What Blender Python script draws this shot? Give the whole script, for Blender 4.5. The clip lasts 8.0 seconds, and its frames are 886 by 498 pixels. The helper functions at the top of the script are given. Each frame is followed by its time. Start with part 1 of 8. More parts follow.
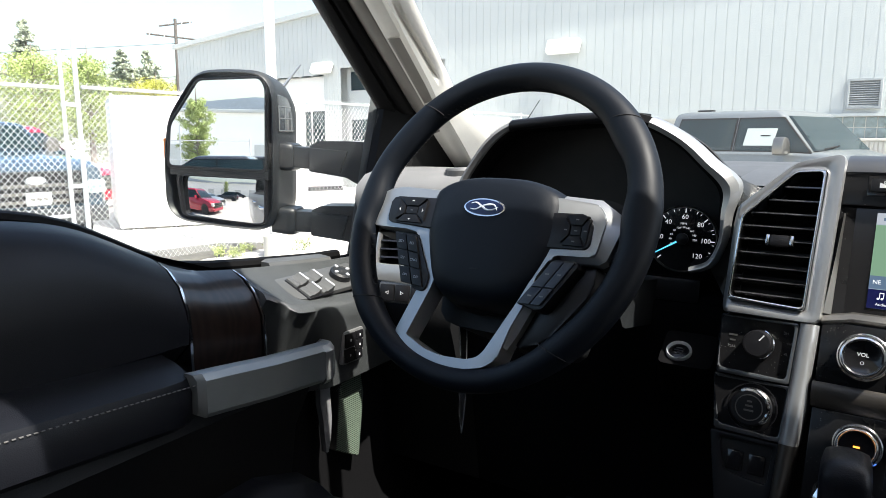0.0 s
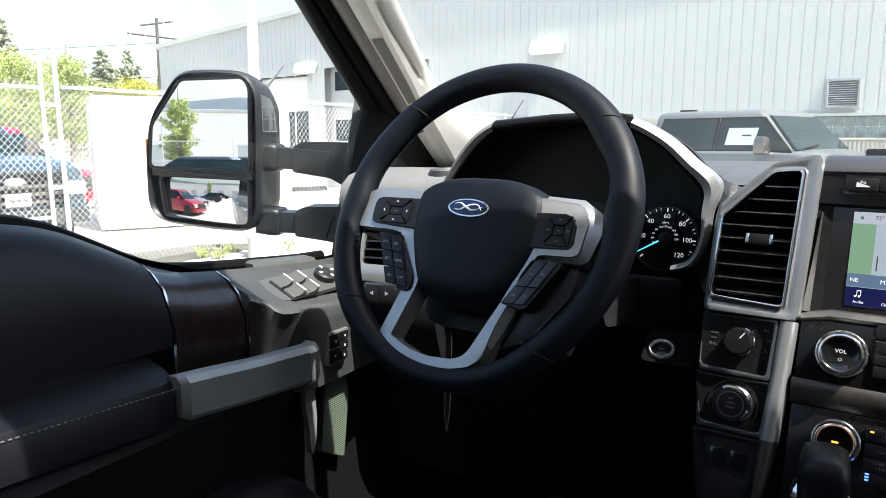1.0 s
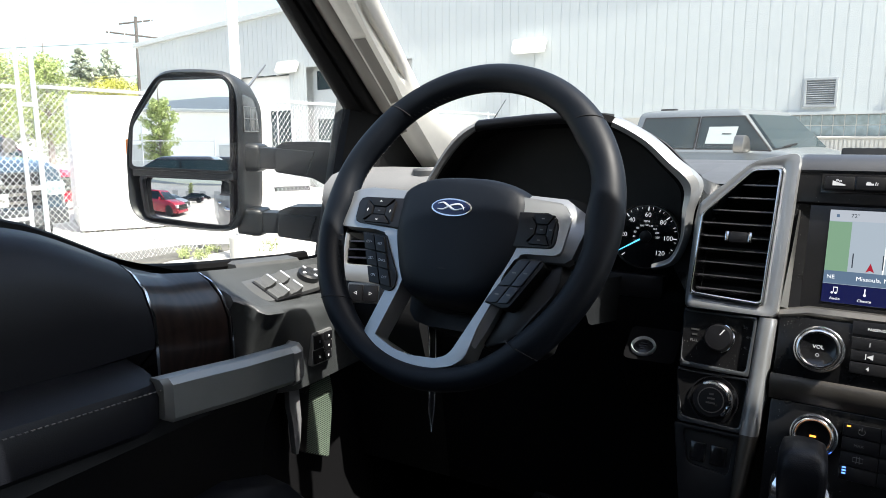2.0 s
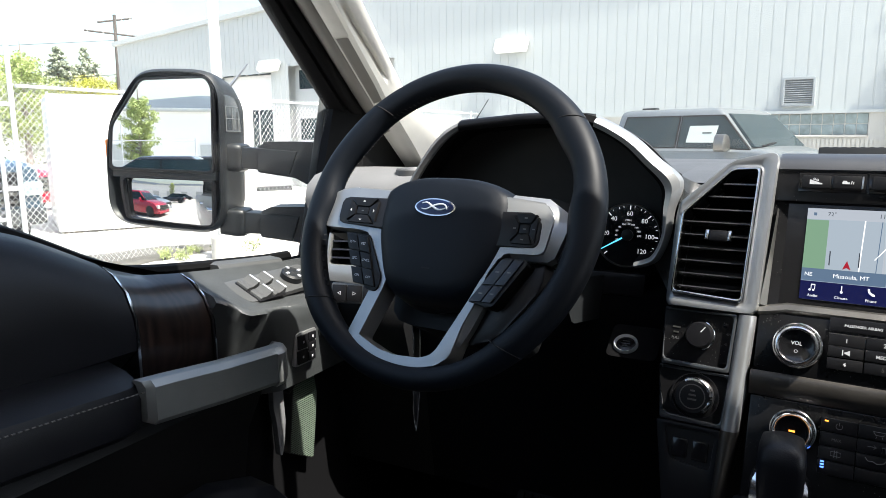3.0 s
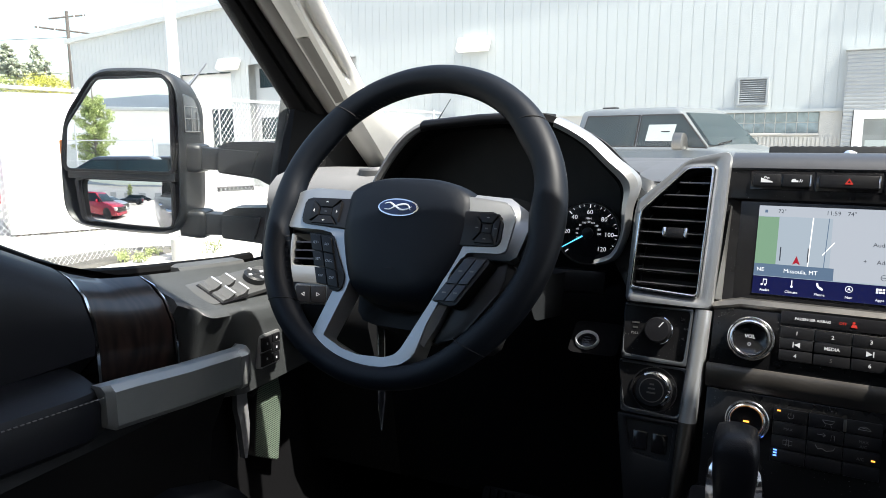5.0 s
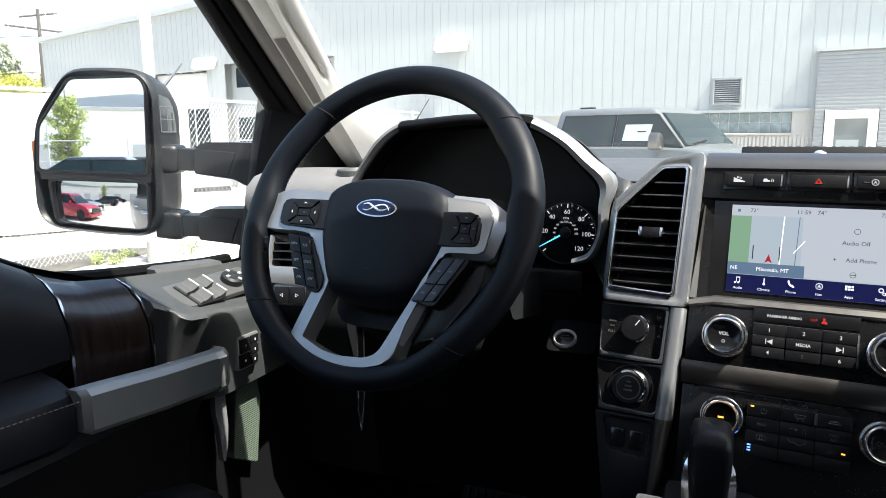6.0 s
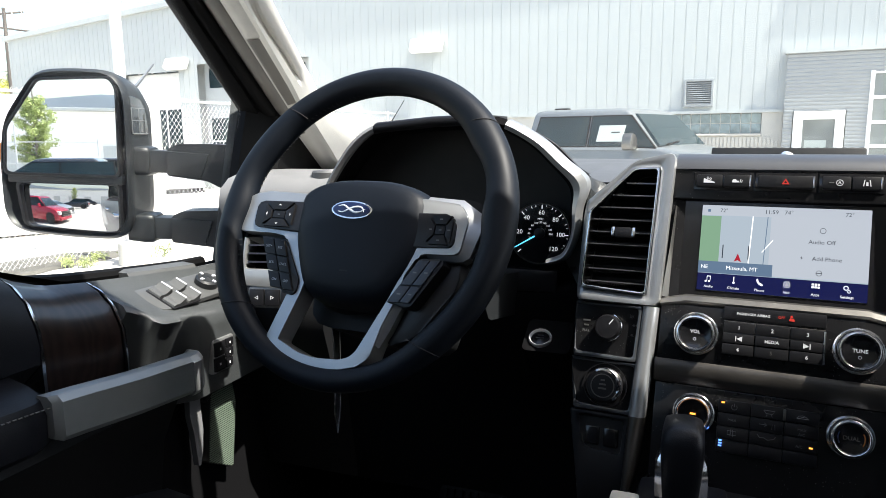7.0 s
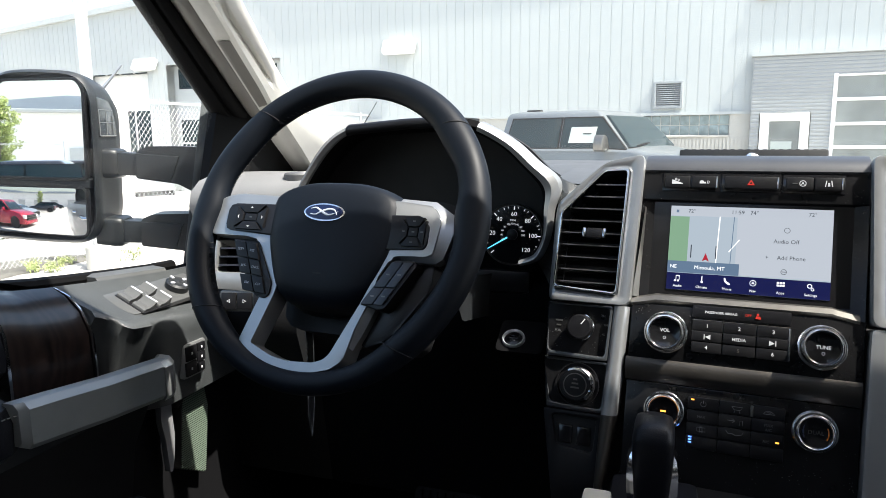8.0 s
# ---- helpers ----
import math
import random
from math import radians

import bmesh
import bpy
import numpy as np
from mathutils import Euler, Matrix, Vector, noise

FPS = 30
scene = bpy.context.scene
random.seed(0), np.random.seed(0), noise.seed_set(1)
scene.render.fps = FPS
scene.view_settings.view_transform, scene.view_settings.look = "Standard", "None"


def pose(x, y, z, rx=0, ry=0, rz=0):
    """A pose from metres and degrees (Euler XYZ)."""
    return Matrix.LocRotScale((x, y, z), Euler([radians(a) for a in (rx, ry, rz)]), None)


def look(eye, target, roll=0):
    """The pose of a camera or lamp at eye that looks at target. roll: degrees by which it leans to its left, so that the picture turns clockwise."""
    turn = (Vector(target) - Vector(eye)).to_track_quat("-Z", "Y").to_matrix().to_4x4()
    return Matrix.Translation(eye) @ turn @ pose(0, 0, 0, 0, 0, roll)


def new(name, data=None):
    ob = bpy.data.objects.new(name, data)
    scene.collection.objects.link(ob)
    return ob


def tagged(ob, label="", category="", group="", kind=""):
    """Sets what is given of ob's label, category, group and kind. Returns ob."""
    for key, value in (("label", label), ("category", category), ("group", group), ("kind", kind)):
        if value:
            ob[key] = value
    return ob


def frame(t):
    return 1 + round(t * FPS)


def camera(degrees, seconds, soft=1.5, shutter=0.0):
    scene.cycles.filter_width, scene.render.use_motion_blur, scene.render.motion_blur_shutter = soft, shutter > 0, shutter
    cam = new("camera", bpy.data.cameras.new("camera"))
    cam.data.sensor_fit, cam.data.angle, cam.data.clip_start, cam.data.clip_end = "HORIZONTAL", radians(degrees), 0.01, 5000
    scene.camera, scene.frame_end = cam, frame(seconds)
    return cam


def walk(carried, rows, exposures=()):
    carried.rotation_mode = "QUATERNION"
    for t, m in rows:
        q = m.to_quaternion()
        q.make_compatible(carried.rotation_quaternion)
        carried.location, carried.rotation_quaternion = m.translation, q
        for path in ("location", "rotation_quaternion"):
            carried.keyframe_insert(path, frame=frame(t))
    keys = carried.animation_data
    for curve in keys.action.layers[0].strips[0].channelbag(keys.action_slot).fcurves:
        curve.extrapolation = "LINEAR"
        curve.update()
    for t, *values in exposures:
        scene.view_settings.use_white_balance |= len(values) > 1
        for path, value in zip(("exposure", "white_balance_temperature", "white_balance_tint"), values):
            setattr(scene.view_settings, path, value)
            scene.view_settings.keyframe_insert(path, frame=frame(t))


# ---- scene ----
# camera: held between the two front seats, turning slowly to the right
EYE = 1.68
cam = camera(66.1, 8.0, soft=0.65)
PATH = [
    (0.0, -0.0057, 0.0074, -0.0031, 31.78, -9.27, 0.0), (0.5, -0.0046, 0.0066, -0.0027, 31.14, -9.25, 0.05),
    (1.0, -0.0036, 0.0057, -0.0024, 30.49, -9.27, 0.10), (1.5, -0.0028, 0.0046, -0.0020, 29.79, -9.31, 0.16),
    (3.0, -0.0013, 0.0017, -0.0007, 27.67, -9.41, 0.28), (3.5, -0.0007, 0.0007, -0.0004, 26.97, -9.46, 0.31),
    (4.0, 0.0001, -0.0003, 0.0, 26.22, -9.49, 0.34), (4.5, 0.0012, -0.0015, 0.0005, 25.43, -9.50, 0.37),
    (6.0, 0.0043, -0.0055, 0.0019, 22.84, -9.53, 0.44), (6.5, 0.0054, -0.0068, 0.0025, 21.85, -9.52, 0.46),
    (7.0, 0.0065, -0.0082, 0.0030, 20.82, -9.48, 0.48), (7.5, 0.0076, -0.0095, 0.0033, 19.72, -9.42, 0.50),
    (8.0, 0.0085, -0.0106, 0.0037, 18.60, -9.37, 0.52)]
walk(cam, [(t, pose(x, y, z + EYE, 90 + p, r, w)) for t, x, y, z, w, p, r in PATH],
     exposures=[(0.0, 1.80), (4.0, 1.85), (8.0, 1.92)])

# ---- light: late-morning sun from behind the passenger side, clear sky ----
SUN_AZ, SUN_EL = radians(102), radians(58)
world = bpy.data.worlds.new("sky")
scene.world = world
world.use_nodes = True
wn = world.node_tree.nodes
sky = wn.new("ShaderNodeTexSky")
sky.sky_type, sky.sun_disc, sky.sun_elevation, sky.sun_rotation = "NISHITA", False, SUN_EL, SUN_AZ
sky.air_density, sky.dust_density = 1.2, 3.2
world.node_tree.links.new(sky.outputs[0], wn["Background"].inputs[0])
wn["Background"].inputs[1].default_value = 0.11
sun = new("sun", bpy.data.lights.new("sun", "SUN"))
sun.data.energy, sun.data.angle, sun.data.color = 4.2, radians(0.55), (1.0, 0.955, 0.875)
to_sun = Vector((math.sin(SUN_AZ) * math.cos(SUN_EL), math.cos(SUN_AZ) * math.cos(SUN_EL), math.sin(SUN_EL)))
sun.matrix_world = look(to_sun * 50, (0, 0, 0))


# ---- materials ----
def material(name, color, rough=0.5, metal=0.0, var=0.15, scale=30.0, bump=0.0, bump_scale=200.0, coat=0.0, kind="noise", spec=0.5):
    """A surface with broad and fine variation of its colour, and relief."""
    m = bpy.data.materials.new(name)
    m.use_nodes = True
    n, l = m.node_tree.nodes, m.node_tree.links
    b = n["Principled BSDF"]
    b.inputs["Roughness"].default_value, b.inputs["Metallic"].default_value = rough, metal
    b.inputs["Coat Weight"].default_value = coat
    b.inputs["Coat Roughness"].default_value = 0.05
    b.inputs["Specular IOR Level"].default_value = spec
    co = n.new("ShaderNodeTexCoord")
    big, fine = n.new("ShaderNodeTexNoise"), n.new("ShaderNodeTexNoise")
    big.inputs["Scale"].default_value, fine.inputs["Scale"].default_value = scale * 0.1, scale
    big.inputs["Detail"].default_value, fine.inputs["Detail"].default_value = 3, 4
    mix = n.new("ShaderNodeMath")
    mix.operation = "ADD"
    for t in (big, fine):
        l.new(co.outputs["Object"], t.inputs["Vector"])
    l.new(big.outputs[0], mix.inputs[0])
    l.new(fine.outputs[0], mix.inputs[1])
    ramp = n.new("ShaderNodeMapRange")
    ramp.inputs[1].default_value, ramp.inputs[2].default_value = 0.6, 1.4
    ramp.inputs[3].default_value, ramp.inputs[4].default_value = 1 - var, 1 + var
    l.new(mix.outputs[0], ramp.inputs[0])
    mul = n.new("ShaderNodeVectorMath")
    mul.operation = "SCALE"
    mul.inputs[0].default_value = color
    l.new(ramp.outputs[0], mul.inputs["Scale"])
    l.new(mul.outputs[0], b.inputs["Base Color"])
    rr = n.new("ShaderNodeMapRange")
    rr.inputs[1].default_value, rr.inputs[2].default_value = 0.6, 1.4
    rr.inputs[3].default_value, rr.inputs[4].default_value = rough * 0.85, min(1.0, rough * 1.15)
    l.new(mix.outputs[0], rr.inputs[0])
    l.new(rr.outputs[0], b.inputs["Roughness"])
    if bump:
        tex = n.new("ShaderNodeTexVoronoi" if kind == "leather" else "ShaderNodeTexNoise")
        tex.inputs["Scale"].default_value = bump_scale
        l.new(co.outputs["Object"], tex.inputs["Vector"])
        bp = n.new("ShaderNodeBump")
        bp.inputs["Strength"].default_value, bp.inputs["Distance"].default_value = bump, 0.001
        l.new(tex.outputs[0], bp.inputs["Height"])
        l.new(bp.outputs[0], b.inputs["Normal"])
    return m


def dusted(m, amount=0.10, scale=260.0):
    """Adds fine specks of dust to a dark glossy panel."""
    n, l = m.node_tree.nodes, m.node_tree.links
    b = n["Principled BSDF"]
    co, v, r, mix = n.new("ShaderNodeTexCoord"), n.new("ShaderNodeTexVoronoi"), n.new("ShaderNodeMapRange"), n.new("ShaderNodeMix")
    v.inputs["Scale"].default_value = scale
    r.inputs[1].default_value, r.inputs[2].default_value = 0.14, 0.08
    r.inputs[3].default_value, r.inputs[4].default_value = 0.0, 1.0
    where, step = n.new("ShaderNodeTexNoise"), n.new("ShaderNodeMapRange")
    where.inputs["Scale"].default_value = 35.0
    step.inputs[1].default_value, step.inputs[2].default_value = 0.5, 0.7
    both = n.new("ShaderNodeMath")
    both.operation = "MULTIPLY"
    mix.data_type = "RGBA"
    old = b.inputs["Base Color"].links[0].from_socket
    l.new(co.outputs["Object"], v.inputs["Vector"])
    l.new(co.outputs["Object"], where.inputs["Vector"])
    l.new(v.outputs["Distance"], r.inputs[0])
    l.new(where.outputs[0], step.inputs[0])
    l.new(r.outputs[0], both.inputs[0])
    l.new(step.outputs[0], both.inputs[1])
    l.new(both.outputs[0], mix.inputs["Factor"])
    l.new(old, mix.inputs["A"])
    mix.inputs["B"].default_value = (amount, amount, amount * 0.95, 1)
    l.new(mix.outputs["Result"], b.inputs["Base Color"])
    return m


def glowing(name, color, strength):
    m = bpy.data.materials.new(name)
    m.use_nodes = True
    b = m.node_tree.nodes["Principled BSDF"]
    b.inputs["Base Color"].default_value = (0.005, 0.005, 0.006, 1)
    b.inputs["Roughness"].default_value = 0.15
    b.inputs["Specular IOR Level"].default_value = 0.08
    b.inputs["Emission Color"].default_value = (*color, 1)
    b.inputs["Emission Strength"].default_value = strength
    return m


def clear_glass(name, gloss, tint=(1, 1, 1), dust=0.0):
    m = bpy.data.materials.new(name)
    m.use_nodes = True
    n, l = m.node_tree.nodes, m.node_tree.links
    n.remove(n["Principled BSDF"])
    a, g, mix = n.new("ShaderNodeBsdfTransparent"), n.new("ShaderNodeBsdfGlossy"), n.new("ShaderNodeMixShader")
    a.inputs[0].default_value = (*tint, 1)
    g.inputs["Roughness"].default_value = 0.02
    mix.inputs[0].default_value = gloss
    l.new(a.outputs[0], mix.inputs[1])
    l.new(g.outputs[0], mix.inputs[2])
    film, haze, add = n.new("ShaderNodeBsdfTranslucent"), n.new("ShaderNodeTexNoise"), n.new("ShaderNodeMixShader")
    haze.inputs["Scale"].default_value, haze.inputs["Detail"].default_value = 3.0, 6.0
    co, amount = n.new("ShaderNodeTexCoord"), n.new("ShaderNodeMapRange")
    amount.inputs[1].default_value, amount.inputs[2].default_value = 0.3, 0.75
    amount.inputs[3].default_value, amount.inputs[4].default_value = dust * 0.85, dust * 1.15
    film.inputs[0].default_value = (0.8, 0.8, 0.8, 1)
    l.new(co.outputs["Object"], haze.inputs["Vector"])
    l.new(haze.outputs[0], amount.inputs[0])
    l.new(amount.outputs[0], add.inputs[0])
    l.new(mix.outputs[0], add.inputs[1])
    l.new(film.outputs[0], add.inputs[2])
    l.new(add.outputs[0], n["Material Output"].inputs[0])
    return m


def wood_material():
    m = material("dark_wood", (0.05, 0.025, 0.015), 0.3, 0, 0.3, 20, coat=0.3)
    n, l = m.node_tree.nodes, m.node_tree.links
    co, mp, w = n.new("ShaderNodeTexCoord"), n.new("ShaderNodeMapping"), n.new("ShaderNodeTexWave")
    mp.inputs["Scale"].default_value = (9, 17, 7)
    w.inputs["Scale"].default_value, w.inputs["Distortion"].default_value, w.inputs["Detail"].default_value = 1.2, 15.0, 7.0
    w.bands_direction = "Y"
    ramp = n.new("ShaderNodeValToRGB")
    ramp.color_ramp.elements[0].color, ramp.color_ramp.elements[1].color = (0.0022, 0.0017, 0.0016, 1), (0.0155, 0.0090, 0.0072, 1)
    l.new(co.outputs["Object"], mp.inputs[0])
    l.new(mp.outputs[0], w.inputs[0])
    l.new(w.outputs[0], ramp.inputs[0])
    l.new(ramp.outputs[0], n["Principled BSDF"].inputs["Base Color"])
    return m


LEATHER = material("black_leather", (0.0050, 0.0056, 0.0078), 0.42, 0, 0.2, 12, 0.14, 800, kind="leather", spec=0.23)
SOFT = material("black_soft_plastic", (0.007, 0.0073, 0.008), 0.5, 0, 0.2, 20, 0.15, 900, kind="leather", spec=0.2)
RIM = material("wheel_leather", (0.0028, 0.0044, 0.0074), 0.48, 0, 0.2, 25, 0.07, 1300, kind="leather", spec=0.18)
BLACK = material("black_plastic", (0.006, 0.006, 0.007), 0.35, 0, 0.15, 40, spec=0.3)
GLOSS = material("gloss_black_panel", (0.008, 0.008, 0.009), 0.14, 0, 0.2, 60, 0.03, 90)
PANEL = dusted(material("dusty_gloss_panel", (0.007, 0.007, 0.0075), 0.22, 0, 0.2, 60, 0.03, 90, spec=0.24), 0.22)
KEY = material("satin_black_keys", (0.0055, 0.0055, 0.0062), 0.40, 0, 0.1, 40, 0.03, 2500, spec=0.25)
# near-black, with the shade of footwell and gauge hood painted into the colour
MATT = material("shade_matt_black", (0.004, 0.004, 0.0045), 0.9, 0, 0.1, 40, spec=0.06)
DARKVOID = material("dark_cavity", (0.006, 0.006, 0.006), 0.7)
SILVER = material("satin_silver_paint", (0.325, 0.333, 0.338), 0.32, 0.70, 0.06, 40, 0.02, 1500)
PEWTER = material("dark_silver_trim", (0.17, 0.163, 0.15), 0.36, 0.9, 0.08, 40, 0.02, 1500)
BRONZE = material("dark_bronze_trim", (0.085, 0.078, 0.070), 0.38, 0.85, 0.08, 40, 0.02, 1500)
CHROME = material("chrome", (0.80, 0.81, 0.83), 0.15, 1.0, 0.03, 30)
PILLAR = material("grey_woven_headliner", (0.62, 0.61, 0.57), 0.8, 0, 0.08, 60, 0.4, 1200)
PILLAR_PLASTIC = material("grey_pillar_plastic", (0.62, 0.61, 0.57), 0.45, 0, 0.06, 40, 0.2, 900)
# bronze grey plastic, darkened further by shade painted into the colour
PILLAR_DARK = material("shaded_bronze_pillar_trim", (0.17, 0.162, 0.145), 0.4, 0, 0.1, 40, 0.2, 900)
PALETHREAD = material("pale_worn_thread", (0.09, 0.09, 0.085), 0.7)
KEYBLUE = material("slate_blue_keys", (0.022, 0.028, 0.040), 0.34, 0, 0.1, 40, 0.03, 2500, spec=0.4)
DARKTHREAD = material("dark_thread", (0.008, 0.008, 0.009), 0.85)
RUBBER = material("black_rubber", (0.0025, 0.0025, 0.0027), 0.6, 0, 0.2, 50, spec=0.1)
MESHCLOTH = material("grey_green_speaker_mesh", (0.13, 0.17, 0.13), 0.5, 0.3, 0.1, 200)
CARPET = material("black_carpet", (0.012, 0.012, 0.013), 0.95, 0, 0.3, 80, 0.8, 500)
GRAINED = material("grained_door_plastic", (0.041, 0.0445, 0.046), 0.30, 0, 0.2, 30, 0.22, 1100, kind="leather", spec=0.5)
STITCH = material("grey_thread", (0.09, 0.088, 0.086), 0.7)
WOOD = wood_material()
CREAM = material("cream_plastic", (0.62, 0.56, 0.46), 0.4, 0, 0.05, 30)
WINDOW = clear_glass("window_glass", 0.035, (0.95, 0.98, 0.96), 0.013)
# dark glass for windows out of view, added to dim the cab
PRIVACY = clear_glass("cab_dimming_glass", 0.05, (0.10, 0.105, 0.10))
DASHTOP = material("grey_dash_top", (0.024, 0.026, 0.030), 0.40, 0, 0.12, 20, 0.06, 1000, kind="leather")
# paler than the dash itself: sunlight and glare painted in; also pale trim and print
DASHPALE = material("pale_upper_dash", (0.13, 0.132, 0.135), 0.55, 0, 0.12, 20, 0.12, 900, kind="leather")
DASHGREY = material("grey_upper_dash", (0.052, 0.054, 0.057), 0.5, 0, 0.12, 20, 0.12, 900, kind="leather")
WINDSHIELD = clear_glass("windshield_glass", 0.035, (0.93, 0.97, 0.95), 0.019)
MIRROR = material("mirror_silver", (0.92, 0.93, 0.94), 0.01, 1.0, 0.0, 10)
MIRROR_CONVEX = material("convex_mirror_silver", (0.53, 0.53, 0.54), 0.01, 1.0, 0.0, 10)
SHELL = material("mirror_shell_grey", (0.012, 0.0135, 0.015), 0.42, 0.0, 0.15, 40, 0.15, 900, spec=0.4)
MOUNT = material("grey_mirror_mount", (0.085, 0.092, 0.095), 0.45, 0, 0.12, 30, 0.15, 900)
SHELL_GLOSS = material("mirror_cap_paint", (0.06, 0.065, 0.07), 0.2, 0.4, 0.1, 40, coat=0.6)
AMBER = material("amber_lens", (0.5, 0.14, 0.02), 0.2, 0, 0.1, 40)
ICON = material("white_print", (0.45, 0.46, 0.48), 0.6)
LCD = glowing("lcd_map", (0.56, 0.66, 0.76), 0.215)
LCD_LIGHT = glowing("lcd_side_panel", (0.68, 0.74, 0.83), 0.21)
LCD_GREEN = glowing("lcd_park", (0.30, 0.52, 0.34), 0.21)
LCD_NAVY = glowing("lcd_menu_bar", (0.004, 0.008, 0.085), 0.22)
LCD_BLUE = glowing("lcd_place_bar", (0.12, 0.19, 0.29), 0.28)
LCD_TEXT = glowing("lcd_dark_text", (0.05, 0.06, 0.08), 0.25)
LCD_WHITE = glowing("lcd_white", (0.95, 0.97, 1.0), 0.38)
LCD_RED = glowing("lcd_red_arrow", (0.40, 0.012, 0.03), 0.3)
HANDLE = material("satin_grey_handle", (0.225, 0.243, 0.25), 0.36, 0.6, 0.06, 40, 0.04, 1200)
SWITCHGREY = material("pale_grey_switch_plastic", (0.058, 0.060, 0.060), 0.36, 0, 0.08, 40, 0.06, 1500)
BRIGHT = material("bright_satin_ring", (0.75, 0.77, 0.8), 0.25, 0.5, 0.05, 40)
LED_RED = glowing("red_light", (0.8, 0.06, 0.04), 0.24)
LED_AMBER = glowing("amber_light", (1.0, 0.35, 0.05), 0.8)
LED_BLUE = glowing("blue_light", (0.1, 0.25, 1.0), 0.9)
NUMERAL = glowing("lit_white_numeral", (0.85, 0.9, 0.95), 0.2)
NEEDLE = glowing("blue_needle", (0.1, 0.55, 0.85), 0.45)
EMBLEM = material("dark_blue_enamel", (0.004, 0.010, 0.045), 0.3, 0.2, 0.1, 40, coat=0.25)


# ---- building helpers ----
def finish(ob, mat, smooth=35):
    me = ob.data
    me.materials.append(mat)
    for p in me.polygons:
        p.use_smooth = True
    me.set_sharp_from_angle(angle=radians(smooth))
    return ob


def hang(ob, parent):
    """Makes ob a part of parent and leaves it where it is."""
    if parent:
        ob.parent = parent
        ob.matrix_parent_inverse = Matrix.Translation(-Vector(parent.location))
    return ob


def part(name, bm, mat, parent=None, label="", smooth=35):
    """Links a bmesh as one mesh object, under a thing or a part."""
    me = bpy.data.meshes.new(name)
    bmesh.ops.recalc_face_normals(bm, faces=bm.faces)
    bm.to_mesh(me)
    bm.free()
    ob = new(name, me)
    hang(ob, parent)
    finish(ob, mat, smooth)
    if label:
        tagged(ob, label)
    return ob


def thing(name, label, category, at=(0, 0, 0), group="", kind=""):
    ob = new(name)
    ob.empty_display_size = 0.1
    ob.location = at
    return tagged(ob, label, category, group, kind)


def axes(origin, u, v, n):
    """A pose whose x, y and z run along u, v and n."""
    m = Matrix((u, v, n)).transposed().to_4x4()
    m.translation = origin
    return m


def box(bm, x0, x1, y0, y1, z0, z1, m=None, bevel=0.0, segments=2):
    vs = [bm.verts.new((x, y, z)) for z in (z0, z1) for y in (y0, y1) for x in (x0, x1)]
    fs = [bm.faces.new([vs[i] for i in f]) for f in ((0, 2, 3, 1), (4, 5, 7, 6), (0, 1, 5, 4), (2, 6, 7, 3), (0, 4, 6, 2), (1, 3, 7, 5))]
    if bevel:
        out = bmesh.ops.bevel(bm, geom=list({e for f in fs for e in f.edges}), offset=bevel, segments=segments, affect="EDGES", profile=0.6)
        vs = list({v for f in out["faces"] for v in f.verts} | {v for v in vs if v.is_valid})
    if m:
        bmesh.ops.transform(bm, matrix=m, verts=vs)
    return bm


def prism(bm, poly, z0, z1, m=None, bevel=0.0, segments=2, top=1.0):
    """A polygon of the xy plane raised from z0 to z1; top: scale of the upper outline."""
    cx, cy = sum(p[0] for p in poly) / len(poly), sum(p[1] for p in poly) / len(poly)
    lo = [bm.verts.new((x, y, z0)) for x, y in poly]
    hi = [bm.verts.new((cx + (x - cx) * top, cy + (y - cy) * top, z1)) for x, y in poly]
    n = len(poly)
    fs = [bm.faces.new(lo[::-1]), bm.faces.new(hi)]
    fs += [bm.faces.new((lo[i], lo[(i + 1) % n], hi[(i + 1) % n], hi[i])) for i in range(n)]
    vs = lo + hi
    if bevel:
        out = bmesh.ops.bevel(bm, geom=list(fs[1].edges), offset=bevel, segments=segments, affect="EDGES", profile=0.6, clamp_overlap=True)
        vs = list({v for f in out["faces"] for v in f.verts} | {v for v in vs if v.is_valid})
    if m:
        bmesh.ops.transform(bm, matrix=m, verts=vs)
    return bm


def ring(bm, outer, inner, z0, z1, m=None, bevel=0.0, dip=0.0):
    """A frame between two outlines of as many points, from z0 to z1; dip: how far the inner rim lies lower."""
    n = len(outer)
    rows = [[bm.verts.new((x, y, z)) for x, y in poly] for poly, z in ((outer, z0), (outer, z1), (inner, z1 - dip), (inner, z0))]
    fs = []
    for a, b in ((0, 1), (1, 2), (2, 3), (3, 0)):
        for i in range(n):
            fs.append(bm.faces.new((rows[a][i], rows[a][(i + 1) % n], rows[b][(i + 1) % n], rows[b][i])))
    vs = [v for r in rows for v in r]
    if bevel:
        es = [e for k in (1, 2) for i in range(n) for e in [bm.edges.get((rows[k][i], rows[k][(i + 1) % n]))]]
        out = bmesh.ops.bevel(bm, geom=es, offset=bevel, segments=2, affect="EDGES", profile=0.6, clamp_overlap=True)
        vs = list({v for f in out["faces"] for v in f.verts} | {v for v in vs if v.is_valid})
    if m:
        bmesh.ops.transform(bm, matrix=m, verts=vs)
    return bm


